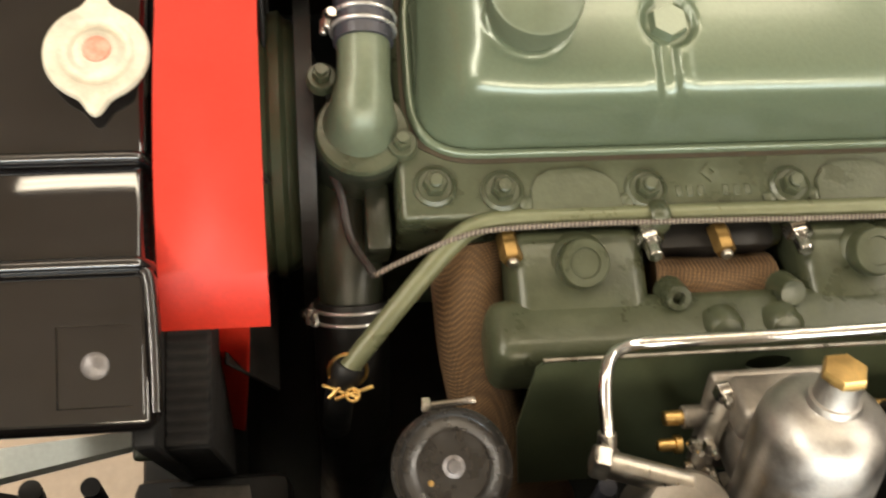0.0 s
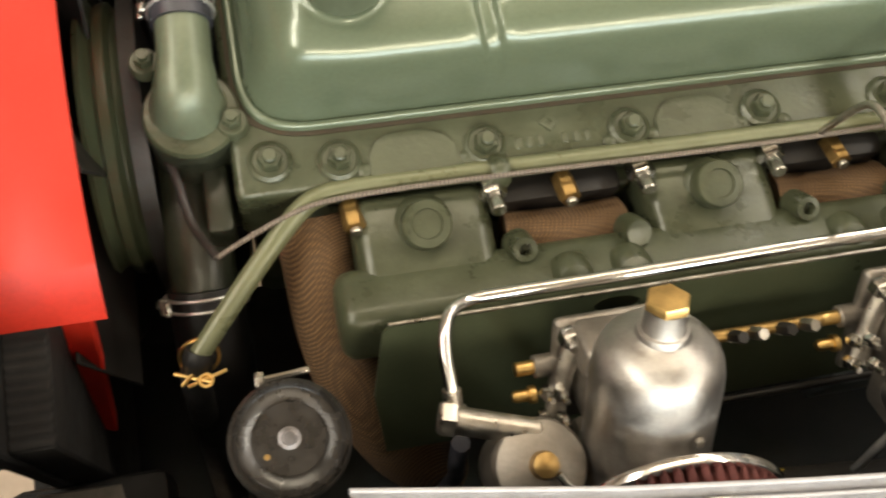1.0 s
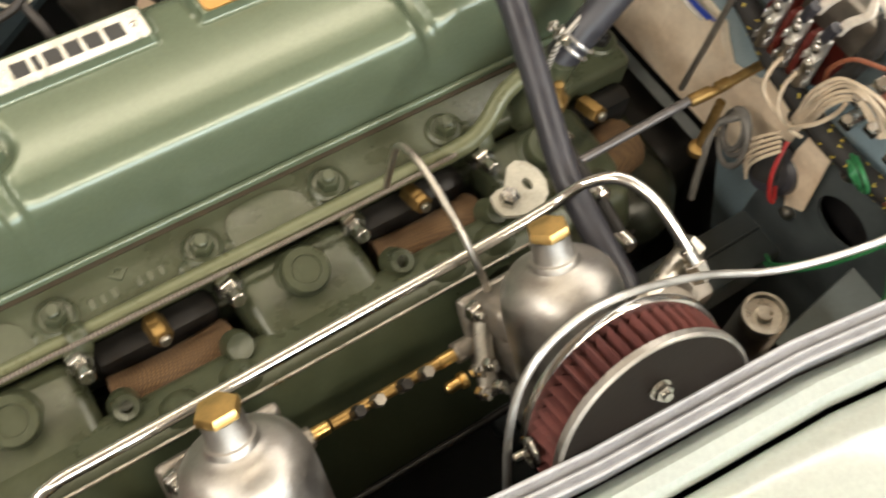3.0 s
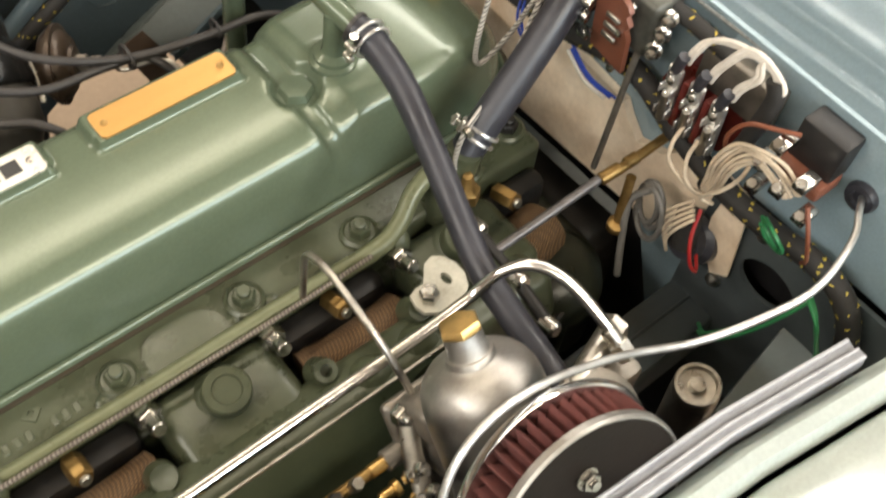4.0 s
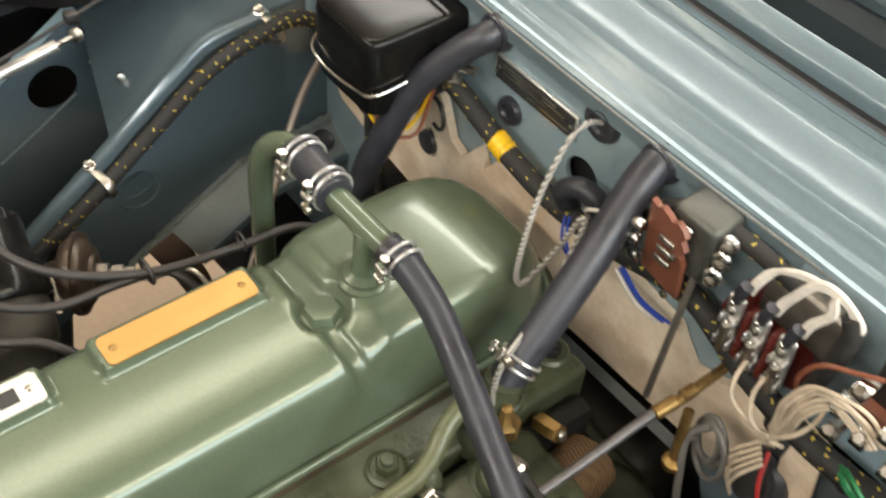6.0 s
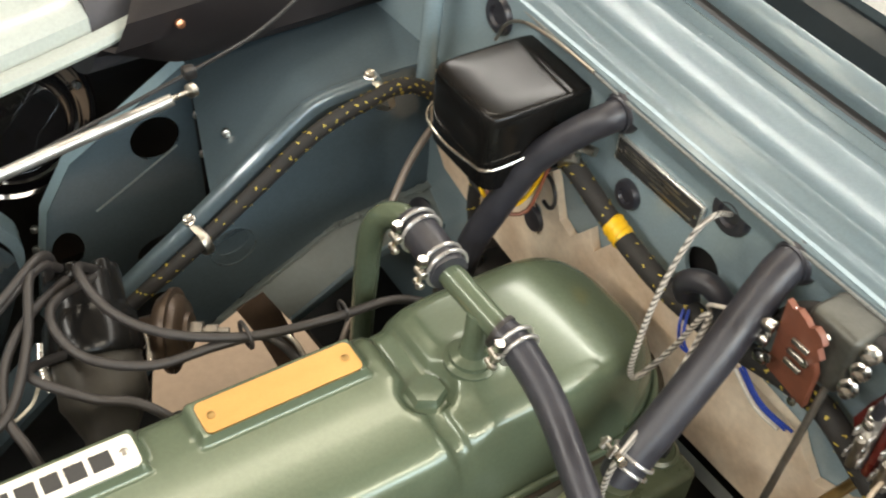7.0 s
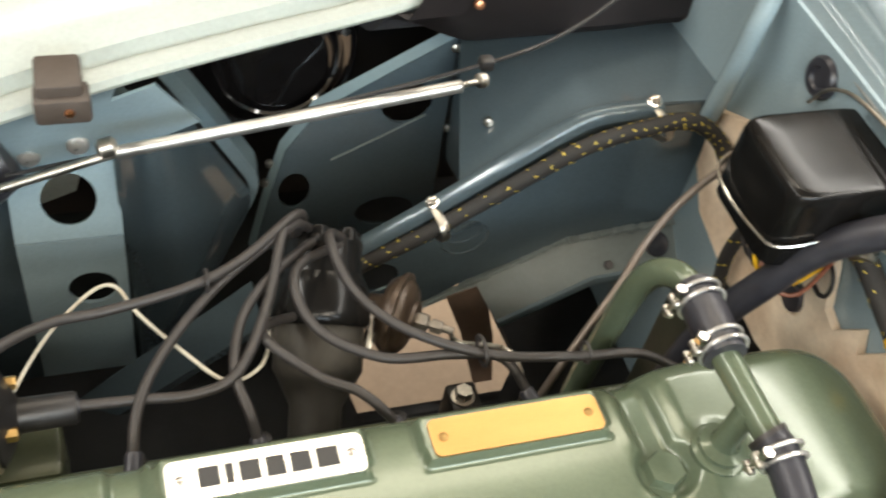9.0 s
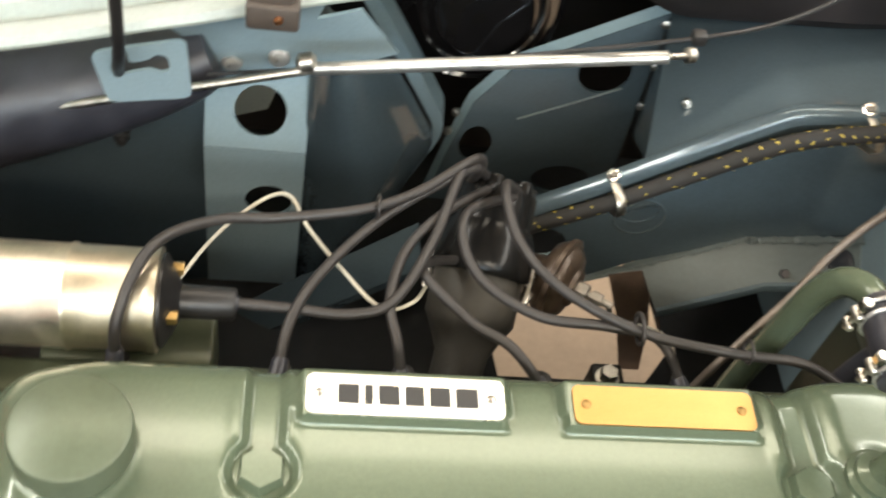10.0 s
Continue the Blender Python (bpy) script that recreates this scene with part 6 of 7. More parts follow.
tube(bm, [Vector((0.374, 0.222, 0.716)) + vd * 0.042, (0.42, 0.20, 0.70), (0.45, 0.17, 0.72), (0.455, 0.13, 0.70)], 0.0022, 8, 5)
part("pipe", bm, ZINC, vac)

tops = [base + dd * 0.170 + (da * math.cos(k * math.pi / 3 + 0.3) + db * math.sin(k * math.pi / 3 + 0.3)) * 0.0235 for k in range(6)]
mid = base + dd * 0.174
LEADS = [
    [tops[2], (0.298, 0.258, 0.806), (0.253, 0.222, 0.806), (0.215, 0.202, 0.807), (0.163, 0.191, 0.806), (0.128, 0.182, 0.812), (0.098, 0.160, 0.822), (0.082, 0.137, 0.822), (0.071, 0.106, 0.805), (0.069, 0.093, 0.775)],
    [mid, (0.288, 0.248, 0.806), (0.265, 0.190, 0.798), (0.238, 0.140, 0.793), (0.210, 0.128, 0.791), (0.174, 0.132, 0.788), (0.128, 0.137, 0.784)],
    [tops[3], (0.294, 0.250, 0.804), (0.235, 0.208, 0.799), (0.194, 0.163, 0.794), (0.173, 0.124, 0.790), (0.166, 0.093, 0.770)],
    [tops[4], (0.274, 0.215, 0.796), (0.247, 0.185, 0.790), (0.235, 0.142, 0.790), (0.240, 0.112, 0.785), (0.245, 0.093, 0.765)],
    [tops[0], (0.316, 0.236, 0.804), (0.322, 0.190, 0.800), (0.350, 0.152, 0.797), (0.401, 0.123, 0.795), (0.461, 0.112, 0.793), (0.509, 0.108, 0.791), (0.540, 0.096, 0.780), (0.555, 0.094, 0.765)],
    [tops[5], (0.288, 0.214, 0.796), (0.292, 0.168, 0.791), (0.331, 0.136, 0.790), (0.380, 0.130, 0.790), (0.414, 0.122, 0.788), (0.432, 0.095, 0.768)],
    [tops[1] - dd * 0.05, (0.258, 0.175, 0.785), (0.286, 0.132, 0.787), (0.311, 0.115, 0.786), (0.326, 0.100, 0.780), (0.337, 0.093, 0.765)],
]
for pts in LEADS:
    lead = thing("ignition_lead", tuple(pts[-1]), "dull brown-black ignition lead looping from the distributor", "ignition lead", "ignition leads")
    bm = fresh()
    tube(bm, pts, 0.0036, 10, 7)
    part("sheath", bm, LEAD, lead)
    e0, e1 = Vector(pts[-2]), Vector(pts[-1])
    bm = fresh()
    lathe(bm, e1 - (e1 - e0).normalized() * 0.012, e1 - e0, [(0.0040, 0), (0.0054, 0.002), (0.0056, 0.012), (0.0064, 0.015), (0.0064, 0.022), (0.0, 0.022)], 14)
    part("boot", bm, RUBBER, lead)
    s0, s1 = Vector(pts[0]), Vector(pts[1])
    bm = fresh()
    lathe(bm, s0 - (s1 - s0).normalized() * 0.003, s1 - s0, [(0.0058, 0), (0.0058, 0.008), (0.0042, 0.012)], 12)
    part("collar", bm, BAKELITE, lead)
for at in ((0.468, 0.110, 0.799), (0.226, 0.206, 0.806)):
    bm = fresh()
    tube(bm, [Vector(at) + 0.0075 * Vector((0, math.cos(a), math.sin(a))) for a in [2 * math.pi * k / 12 for k in range(13)]], 0.0012, 6, 2)
    solo("lead_ring", bm, LEAD, "small ring holding the ignition leads together", "cable ring")
for x in (0.07, 0.168, 0.246, 0.336, 0.43, 0.555):
    bm = fresh()
    lathe(bm, (x, 0.094, 0.742), (0, 0.3, 1), [(0.011, 0), (0.011, 0.008), (0.007, 0.010), (0.0065, 0.028), (0.0, 0.030)], 14)
    solo("spark_plug", bm, DARK, "spark plug in the far side of the head", "spark plug", "spark plugs")
bm = fresh()
tube(bm, [(0.100, 0.150, 0.785), (0.116, 0.168, 0.800), (0.132, 0.190, 0.802), (0.154, 0.214, 0.800), (0.168, 0.216, 0.798), (0.180, 0.198, 0.790), (0.204, 0.166, 0.787), (0.229, 0.138, 0.786), (0.250, 0.142, 0.788), (0.262, 0.165, 0.780)], 0.0013, 8, 6)
solo("coil_wire", bm, DIRTY_WHITE, "thin grubby white low-tension wire looping from the coil", "wire")

coil = thing("ignition_coil", (0.0, 0.137, 0.75), "bright cylindrical ignition coil with a black end", "ignition coil")
bm = fresh()
lathe(bm, (-0.085, 0.137, 0.782), (1, 0, 0), [(0.028, 0), (0.0325, 0.003), (0.0325, 0.120), (0.0335, 0.122), (0.0335, 0.124), (0.0325, 0.126), (0.0325, 0.168), (0.0335, 0.170), (0.0335, 0.176), (0.030, 0.177)], 48)
part("can", bm, material("satin_bright_can", (0.78, 0.70, 0.54), 0.40, 1.0, 0.1, 30, 0.1, 300), coil)
bm = fresh()
lathe(bm, (0.090, 0.137, 0.782), (1, 0, 0), [(0.0300, 0), (0.0300, 0.004), (0.020, 0.010), (0.011, 0.014), (0.0105, 0.046), (0.009, 0.048), (0.0, 0.048)], 32)
part("tower", bm, BLACK, coil)
for dy, dz in ((0.018, 0.010), (-0.018, 0.008)):
    bm = fresh()
    hexnut(bm, (0.094, 0.137 + dy, 0.782 + dz), (1, 0, 0), 0.008, 0.010)
    part("terminal", bm, BRASS, coil, "brass terminal nut")
bm = fresh()
box(bm, (0.02, 0.105, 0.70), (0.125, 0.150, 0.760), 0.004)
part("mounting", bm, GREEN_CAST, coil)
bm = fresh()
cyl(bm, (-0.12, 0.20, 0.60), (0.08, 0.20, 0.60), 0.055, 32, chamfer=0.005)
solo("dynamo", bm, DARK, "dark dynamo below the ignition coil", "dynamo")
mount = thing("engine_mount", (0.460, 0.237, 0.44), "dark mounting bracket with a grey plated nut below the ledge", "engine mount")
bm = fresh()
box(bm, (0.446, 0.222, 0.449), (0.476, 0.254, 0.556), 0.004)
part("bracket", bm, DARK, mount)
bm = fresh()
lathe(bm, (0.459, 0.237, 0.556), (0, 0, 1), [(0.011, 0), (0.011, 0.002), (0.006, 0.0025)], 20)
hexnut(bm, (0.459, 0.237, 0.558), (0, 0, 1), 0.0150, 0.010)
part("nut", bm, ZINC, mount, "grey plated nut")

bm = fresh()
tube(bm, [(0.399, 0.127 + 0.011 * math.cos(a), 0.7935 + 0.0085 * math.sin(a)) for a in [2 * math.pi * k / 20 for k in range(21)]], 0.0016, 8, 1)
solo("lead_clip", bm, LEAD, "brown-black ring holding two ignition leads together", "lead clip")

# ---- far side: rail, harness, rods ----
rail = thing("wiring_rail", (0.5, 0.34, 0.66), "bright blue-grey folded rail carrying the wiring", "wiring rail")
bm = fresh()
line = smooth_path([(0.350, 0.348, 0.642), (0.382, 0.346, 0.668), (0.435, 0.345, 0.706), (0.495, 0.344, 0.752), (0.543, 0.344, 0.787), (0.570, 0.344, 0.801), (0.628, 0.344, 0.806)], 4)
loft(bm, [[(p.x - 0.002, p.y + 0.003, p.z + 0.003), (p.x - 0.002, p.y - 0.002, p.z + 0.0050), (p.x - 0.0015, p.y - 0.006, p.z + 0.0048), (p.x - 0.001, p.y - 0.009, p.z + 0.0030), (p.x, p.y - 0.0108, p.z - 0.0005), (p.x + 0.001, p.y - 0.0112, p.z - 0.006)] for p in line])
bmesh.ops.solidify(bm, geom=bm.faces[:], thickness=0.002)
part("rail", bm, RAIL_BLUE, rail)
for at in ((0.435, 0.340, 0.713), (0.619, 0.340, 0.811)):
    bm = fresh()
    lathe(bm, at, (-0.3, -0.3, 1), [(0.0060, -0.004), (0.0060, 0.001), (0.0042, 0.002), (0.0040, 0.005), (0.0, 0.0062)], 16)
    part("screw", bm, STEEL, rail)
    bm = fresh()
    tube(bm, [Vector(at) + Vector((0.002, -0.004, -0.004)), Vector(at) + Vector((0.006, -0.022, -0.008)), Vector(at) + Vector((0.008, -0.026, -0.022)), Vector(at) + Vector((0.004, -0.010, -0.030))], 0.0042, 8, 4, flat=0.2)
    part("p_clip", bm, ZINC, rail)


def taped_harness(name, pts, r, label, flecks, seed):
    """A taped loom with small yellow tracer flecks wound into its cloth."""
    h = thing(name, tuple(pts[0]), label, "wiring harness", "wiring harnesses")
    bm = fresh()
    path = smooth_path(pts, 8)
    tube(bm, pts, r, 14, 8)
    part("loom", bm, CLOTH, h)
    rng = random.Random(seed)
    bm = fresh()
    ang = 0.0
    for k in range(flecks):
        f = (k + rng.random() * 0.5) / flecks * (len(path) - 2)
        i = int(f)
        p = path[i].lerp(path[i + 1], f - i)
        t = (path[i + 1] - path[i]).normalized()
        _, a, b = axes(t)
        ang += rng.uniform(0.5, 1.5)
        out = a * math.cos(ang) + b * math.sin(ang)
        side = t.cross(out)
        # two or three short stitches to each knot of the tracer
        for turn in ((0.9, -0.5), (-0.5, 0.9), (0.1, 1.0))[:rng.choice((1, 2, 2, 3))]:
            go = (t * turn[0] + side * turn[1] * rng.choice((-1, 1))).normalized()
            w = out.cross(go)
            long, wide = rng.uniform(0.0009, 0.0018), rng.uniform(0.00035, 0.00055)
            c = p + out * (r + 0.0003) + go * long * rng.uniform(-0.6, 0.6)
            vs_ = [bm.verts.new(c + go * (sx_ * long) + w * (sy_ * wide) + out * 0.0002) for sx_, sy_ in ((-1, -1), (1, -1), (1, 1), (-1, 1))]
            bm.faces.new(vs_)
    fleck = part("tracer_thread", bm, TRACER, h, "yellow tracer thread flecks")
    fleck["kind"] = "stuff"
    return h


taped_harness("wiring_harness", [(0.340, 0.334, 0.624), (0.386, 0.330, 0.657), (0.433, 0.327, 0.690), (0.495, 0.325, 0.737), (0.543, 0.322, 0.775), (0.576, 0.320, 0.793), (0.606, 0.316, 0.804), (0.628, 0.313, 0.8115), (0.651, 0.308, 0.809), (0.670, 0.296, 0.793), (0.675, 0.272, 0.77)], 0.0072, "black cloth-taped wiring harness with yellow flecks under the rail", 200, 3)
taped_harness("wiring_harness", [(0.660, 0.150, 0.868), (0.664, 0.120, 0.862), (0.666, 0.104, 0.857), (0.666, 0.048, 0.840), (0.666, -0.002, 0.832), (0.664, -0.040, 0.836), (0.665, -0.080, 0.842), (0.668, -0.120, 0.850), (0.670, -0.152, 0.850), (0.668, -0.200, 0.832), (0.664, -0.250, 0.826), (0.664, -0.293, 0.826), (0.664, -0.331, 0.832), (0.664, -0.362, 0.822), (0.664, -0.382, 0.785), (0.664, -0.386, 0.72)], 0.0086, "black cloth-taped main wiring harness across the bulkhead", 300, 5)
taped_harness("wiring_harness", [(0.664, -0.060, 0.846), (0.668, -0.090, 0.875), (0.672, -0.110, 0.905), (0.676, -0.136, 0.915), (0.678, -0.170, 0.917), (0.680, -0.21, 0.912)], 0.0062, "thin black taped wiring branch under the scuttle", 60, 7)
taped_harness("wiring_harness", [(0.664, 0.213, 0.817), (0.668, 0.225, 0.777), (0.668, 0.231, 0.732), (0.668, 0.227, 0.706), (0.668, 0.221, 0.684), (0.668, 0.215, 0.654)], 0.0062, "black taped wiring branch hanging over the tan board", 50, 13)
bm = fresh()
tube(bm, [(0.666, 0.0565, 0.8425), (0.666, 0.050, 0.8405), (0.666, 0.042, 0.838)], 0.0093, 16, 3)
tape = solo("yellow_tape", bm, YELLOW, "bright yellow tape label round the harness", "tape label")
bm = fresh()
for z in (0.044, 0.0495, 0.055):
    tube(bm, [Vector((0.666, z, 0.838 + (z - 0.04) * 0.25)) + 0.0095 * Vector((math.cos(a), 0.1 * math.cos(a), math.sin(a))) for a in [2 * math.pi * k / 16 for k in range(17)]], 0.0007, 5, 1)
part("ridge", bm, YELLOW, tape)

prop = thing("bonnet_stay", (0.3, 0.335, 0.83), "bright steel telescopic bonnet stay lying along the wing", "bonnet stay")
bm = fresh()
cyl(bm, (0.178, 0.336, 0.806), (0.4275, 0.312, 0.868), 0.0050, 16, chamfer=0.001)
part("tube", bm, STAY, prop)
bm = fresh()
cyl(bm, (0.424, 0.3123, 0.8675), (0.447, 0.3195, 0.8655), 0.0024, 10)
lathe(bm, (0.441, 0.3178, 0.866), (1, 0.3, -0.08), [(0.003, 0), (0.006, 0.002), (0.006, 0.007), (0.003, 0.009)], 12)
part("tip", bm, ZINC, prop)
bm = fresh()
cyl(bm, (-0.10, 0.333, 0.720), (0.180, 0.336, 0.806), 0.0036, 10)
lathe(bm, (0.165, 0.337, 0.809), (1, 0.05, 0.2), [(0.004, 0), (0.0075, 0.003), (0.0075, 0.012), (0.004, 0.015)], 12)
part("rod", bm, ZINC, prop)
bm = fresh()
tube(bm, [(0.10, 0.344, 0.784), (0.22, 0.336, 0.814), (0.32, 0.328, 0.842), (0.4427, 0.311, 0.8885), (0.52, 0.345, 0.886), (0.60, 0.40, 0.884)], 0.0017, 8, 5)
solo("release_cable", bm, BLACK, "thin black bonnet release cable along the wing", "cable")
bm = fresh()
box(bm, (0.437, 0.306, 0.8835), (0.448, 0.317, 0.8935), 0.003)
solo("cable_clip", bm, BLACK, "small black clip on the release cable", "cable clip")
for at in ((0.114, 0.387, 0.760), (0.151, 0.387, 0.769)):
    bm = fresh()
    lathe(bm, at, (0.05, -1, 0.25), [(0.0085, -0.002), (0.0085, 0.001), (0.006, 0.0015), (0.0058, 0.005), (0.0, 0.006)], 18)
    solo("panel_screw", bm, TIN, "bright panel screw on the wing bracket", "screw", "panel screws")
lock = thing("bonnet_lock", (0.07, 0.335, 0.80), "pale slotted bonnet lock plate with a black pin", "bonnet lock")
bm = fresh()
sheet(bm, rounded([(0.019, 0.808), (0.087, 0.828), (0.090, 0.772), (0.028, 0.760)], 0.14), [rounded([(0.036, 0.812), (0.045, 0.814), (0.046, 0.801), (0.060, 0.806), (0.066, 0.812), (0.074, 0.810), (0.075, 0.798), (0.068, 0.794), (0.060, 0.797), (0.046, 0.792), (0.036, 0.787), (0.032, 0.792)], 0.35, 3)], (0, 0.333, 0), (1, 0, 0), (0, 0.0, 1), 0.003)
part("slotted_plate", bm, BODY, lock)
bm = fresh()
tube(bm, [(0.038, 0.330, 0.792), (0.041, 0.316, 0.812), (0.049, 0.288, 0.850), (0.053, 0.276, 0.900), (0.055, 0.272, 0.95), (0.056, 0.270, 1.00)], 0.0042, 10, 4)
part("pin", bm, BLACK, lock)
bm = fresh()
box(bm, (0.130, 0.304, 0.864), (0.166, 0.326, 0.884), 0.003, 2, Matrix.Identity(4))
box(bm, (0.132, 0.310, 0.868), (0.162, 0.345, 0.892), 0.003, 2)
buffer = solo("bonnet_buffer", bm, material("brown_rubber", (0.07, 0.055, 0.045), 0.55, 0.0, 0.2, 60, 0.3, 300), "brown rubber bonnet buffer clipped to the wing edge", "rubber buffer")
bm = fresh()
lathe(bm, (0.152, 0.3035, 0.875), (0, -1, 0.1), [(0.0032, 0), (0.003, 0.0012), (0.0, 0.0018)], 12)
solo("buffer_rivet", bm, material("copper_rivet", (0.75, 0.33, 0.16), 0.3, 1.0), "copper rivet in the rubber buffer", "rivet")
for at in ((0.511, 0.531, 0.725), (0.517, 0.530, 0.672), (0.519, 0.530, 0.618), (0.533, 0.500, 0.69), (0.53, 0.47, 0.70), (0.329, 0.530, 0.588), (0.50, 0.40, 0.745), (0.325, 0.53, 0.56)):
    bm = fresh()
    lathe(bm, at, (-0.3, -1, 0.3), [(0.0042, -0.004), (0.004, 0.001), (0.0, 0.0022)], 12)
    solo("rivet", bm, ZINC, "small bright rivet in the inner panel", "rivet", "rivets")

flap = thing("rubber_flap", (0.58, 0.43, 0.81), "dark brown rubber flap riveted over the wing edge", "rubber flap")
FLAP = material("brown_black_rubber_sheet", (0.030, 0.025, 0.026), 0.5, 0.0, 0.25, 12, 0.25, 300)
bm = fresh()
lines = []
for k in range(33):
    f = k / 32
    x = 0.400 + 0.40 * f
    sag = 0.842 - 0.034 * soft(0.0, 0.22, f) + 0.008 * soft(0.2, 0.5, f) - 0.020 * soft(0.6, 1.0, f)
    bow = 0.006 * math.sin(f * 9)
    lines.append([(x, 0.428 + bow + 0.02 * f, sag), (x + 0.006, 0.420 + bow + 0.02 * f, sag + 0.012), (x + 0.016, 0.416 + 0.03 * f, 0.850), (x + 0.030, 0.420 + 0.035 * f, 0.872), (x + 0.045, 0.440 + 0.035 * f, 0.886), (x + 0.065, 0.480 + 0.03 * f, 0.897), (x + 0.09, 0.56 + 0.03 * f, 0.908)])
loft(bm, lines)
bmesh.ops.solidify(bm, geom=bm.faces[:], thickness=0.003)
part("sheet", bm, FLAP, flap)
for at in ((0.475, 0.4165, 0.862), (0.62, 0.436, 0.862)):
    bm = fresh()
    lathe(bm, at, (0.1, -0.9, 0.3), [(0.0042, -0.002), (0.0040, 0.002), (0.0, 0.0032)], 12)
    part("rivet", bm, material("copper_stud", (0.75, 0.36, 0.20), 0.3, 1.0), flap, "bright copper rivet")
bm = fresh()
lathe(bm, (0.474, 0.3435, 0.660), (0, -1, 0), [(0.0255, -0.001), (0.0250, 0.0012), (0.0225, 0.0022), (0.0205, 0.0006), (0.0, 0.0003)], 28)
solo("blanking_disc", bm, BODY_SHADED, "blue-grey painted blanking disc in the footwell side", "blanking plug")
bm = fresh()
plate(bm, [[(0.604, -0.348, 0.700), (0.675, -0.338, 0.738), (0.675, -0.385, 0.738), (0.600, -0.390, 0.700)], [(0.604, -0.348, 0.700), (0.675, -0.338, 0.738), (0.675, -0.337, 0.731), (0.604, -0.347, 0.693)]], 0.003)
solo("footwell_stay", bm, BODY_MATT, "pale blue-grey stay plate rising to the footwell", "bracket", kind="structure")

blower = thing("blower", (0.345, 0.60, 0.60), "round black blower housing behind the inner panel", "blower")
bm = fresh()
lathe(bm, (0.345, 0.612, 0.672), (0.05, -1, 0.25), [(0.085, -0.03), (0.090, -0.004), (0.091, 0.002), (0.088, 0.006), (0.084, 0.004), (0.080, 0.008), (0.072, 0.012), (0.068, 0.019), (0.065, 0.021), (0.062, 0.019), (0.055, 0.022), (0.050, 0.029), (0.046, 0.030), (0.020, 0.032), (0.0, 0.033)], 56)
part("housing", bm, BLACK_GLOSS, blower)
for a in (0.3, 1.35, 2.4, 3.45, 4.5, 5.55):
    bm = fresh()
    hexnut(bm, (0.345 + 0.076 * math.cos(a), 0.606, 0.674 + 0.076 * math.sin(a)), (0, -1, 0.25), 0.009, 0.007)
    part("screw", bm, STEEL, blower)
bm = fresh()
tube(bm, [(0.40, 0.50, 0.842), (0.50, 0.515, 0.835), (0.62, 0.53, 0.830), (0.76, 0.54, 0.830)], 0.052, 28, 5)
solo("air_duct", bm, material("dark_grey_duct", (0.055, 0.052, 0.058), 0.6, 0.0, 0.2, 20, 0.3, 200), "dark grey fresh-air duct under the wing edge", "air duct")
bm = fresh()
tube(bm, [(0.672, 0.330, 0.80), (0.668, 0.320, 0.86), (0.668, 0.318, 0.90), (0.676, 0.325, 0.93)], 0.009, 14, 4)
solo("bulkhead_bracket", bm, BODY, "blue-grey pressed bracket in the bulkhead corner", "bracket")

# brake pipe along the bulkhead corner
bm = fresh()
tube(bm, [(0.684, 0.215, 0.885), (0.650, 0.232, 0.850), (0.630, 0.240, 0.828), (0.603, 0.240, 0.792), (0.577, 0.228, 0.759), (0.553, 0.208, 0.737), (0.522, 0.188, 0.702), (0.500, 0.174, 0.674), (0.48, 0.165, 0.62)], 0.0034, 10, 5)
solo("brown_pipe", bm, material("brown_grey_pipe", (0.20, 0.165, 0.135), 0.45, 0.5, 0.2, 60, 0.2, 300), "brown-grey thin metal pipe slanting down", "pipe")

bm = fresh()
tube(bm, [(0.684, 0.247, 0.885), (0.684, 0.235, 0.907), (0.684, 0.211, 0.922), (0.684, 0.172, 0.928), (0.684, 0.126, 0.929)], 0.0015, 8, 5)
solo("thin_pipe", bm, ZINC, "thin pale metal pipe arching along the bulkhead", "pipe")

# ---- bulkhead electrics ----
ctrl = thing("control_box", (0.650, 0.168, 0.84), "glossy black control box held by a wire clip", "control box")
bm = fresh()
rings = []
for z, s_ in ((0.838, 0.90), (0.842, 0.97), (0.870, 1.0), (0.900, 1.0), (0.9065, 0.985), (0.9095, 0.955), (0.9106, 0.915), (0.9109, 0.88), (0.9112, 0.84), (0.9114, 0.50), (0.9115, 0.20)):
    ring = []
    for k in range(56):
        a = 2 * math.pi * k / 56
        ca, sa = math.cos(a), math.sin(a)
        px = 0.052 * math.copysign(abs(ca) ** 0.27, ca) * s_
        py = 0.043 * math.copysign(abs(sa) ** 0.27, sa) * s_
        ring.append(bm.verts.new((0.649 + px, 0.171 + py, z)))
    rings.append(ring)
ring_faces(bm, rings)
part("cover", bm, BAKELITE, ctrl)
bm = fresh()
tube(bm, [(0.684, 0.216, 0.902), (0.640, 0.218, 0.884), (0.600, 0.214, 0.866), (0.594, 0.190, 0.858), (0.596, 0.150, 0.860), (0.602, 0.127, 0.866), (0.650, 0.126, 0.872), (0.690, 0.128, 0.880)], 0.0014, 8, 5)
part("wire_clip", bm, STEEL, ctrl)
bm = fresh()
box(bm, (0.626, 0.140, 0.824), (0.690, 0.204, 0.842), 0.004)
base_part = part("base", bm, BLACK, ctrl)
for y in (0.148, 0.160, 0.172, 0.184):
    bm = fresh()
    box(bm, (0.619, y - 0.003, 0.828), (0.628, y + 0.003, 0.835), 0.001, 1)
    part("terminal", bm, BRASS_DULL, base_part)
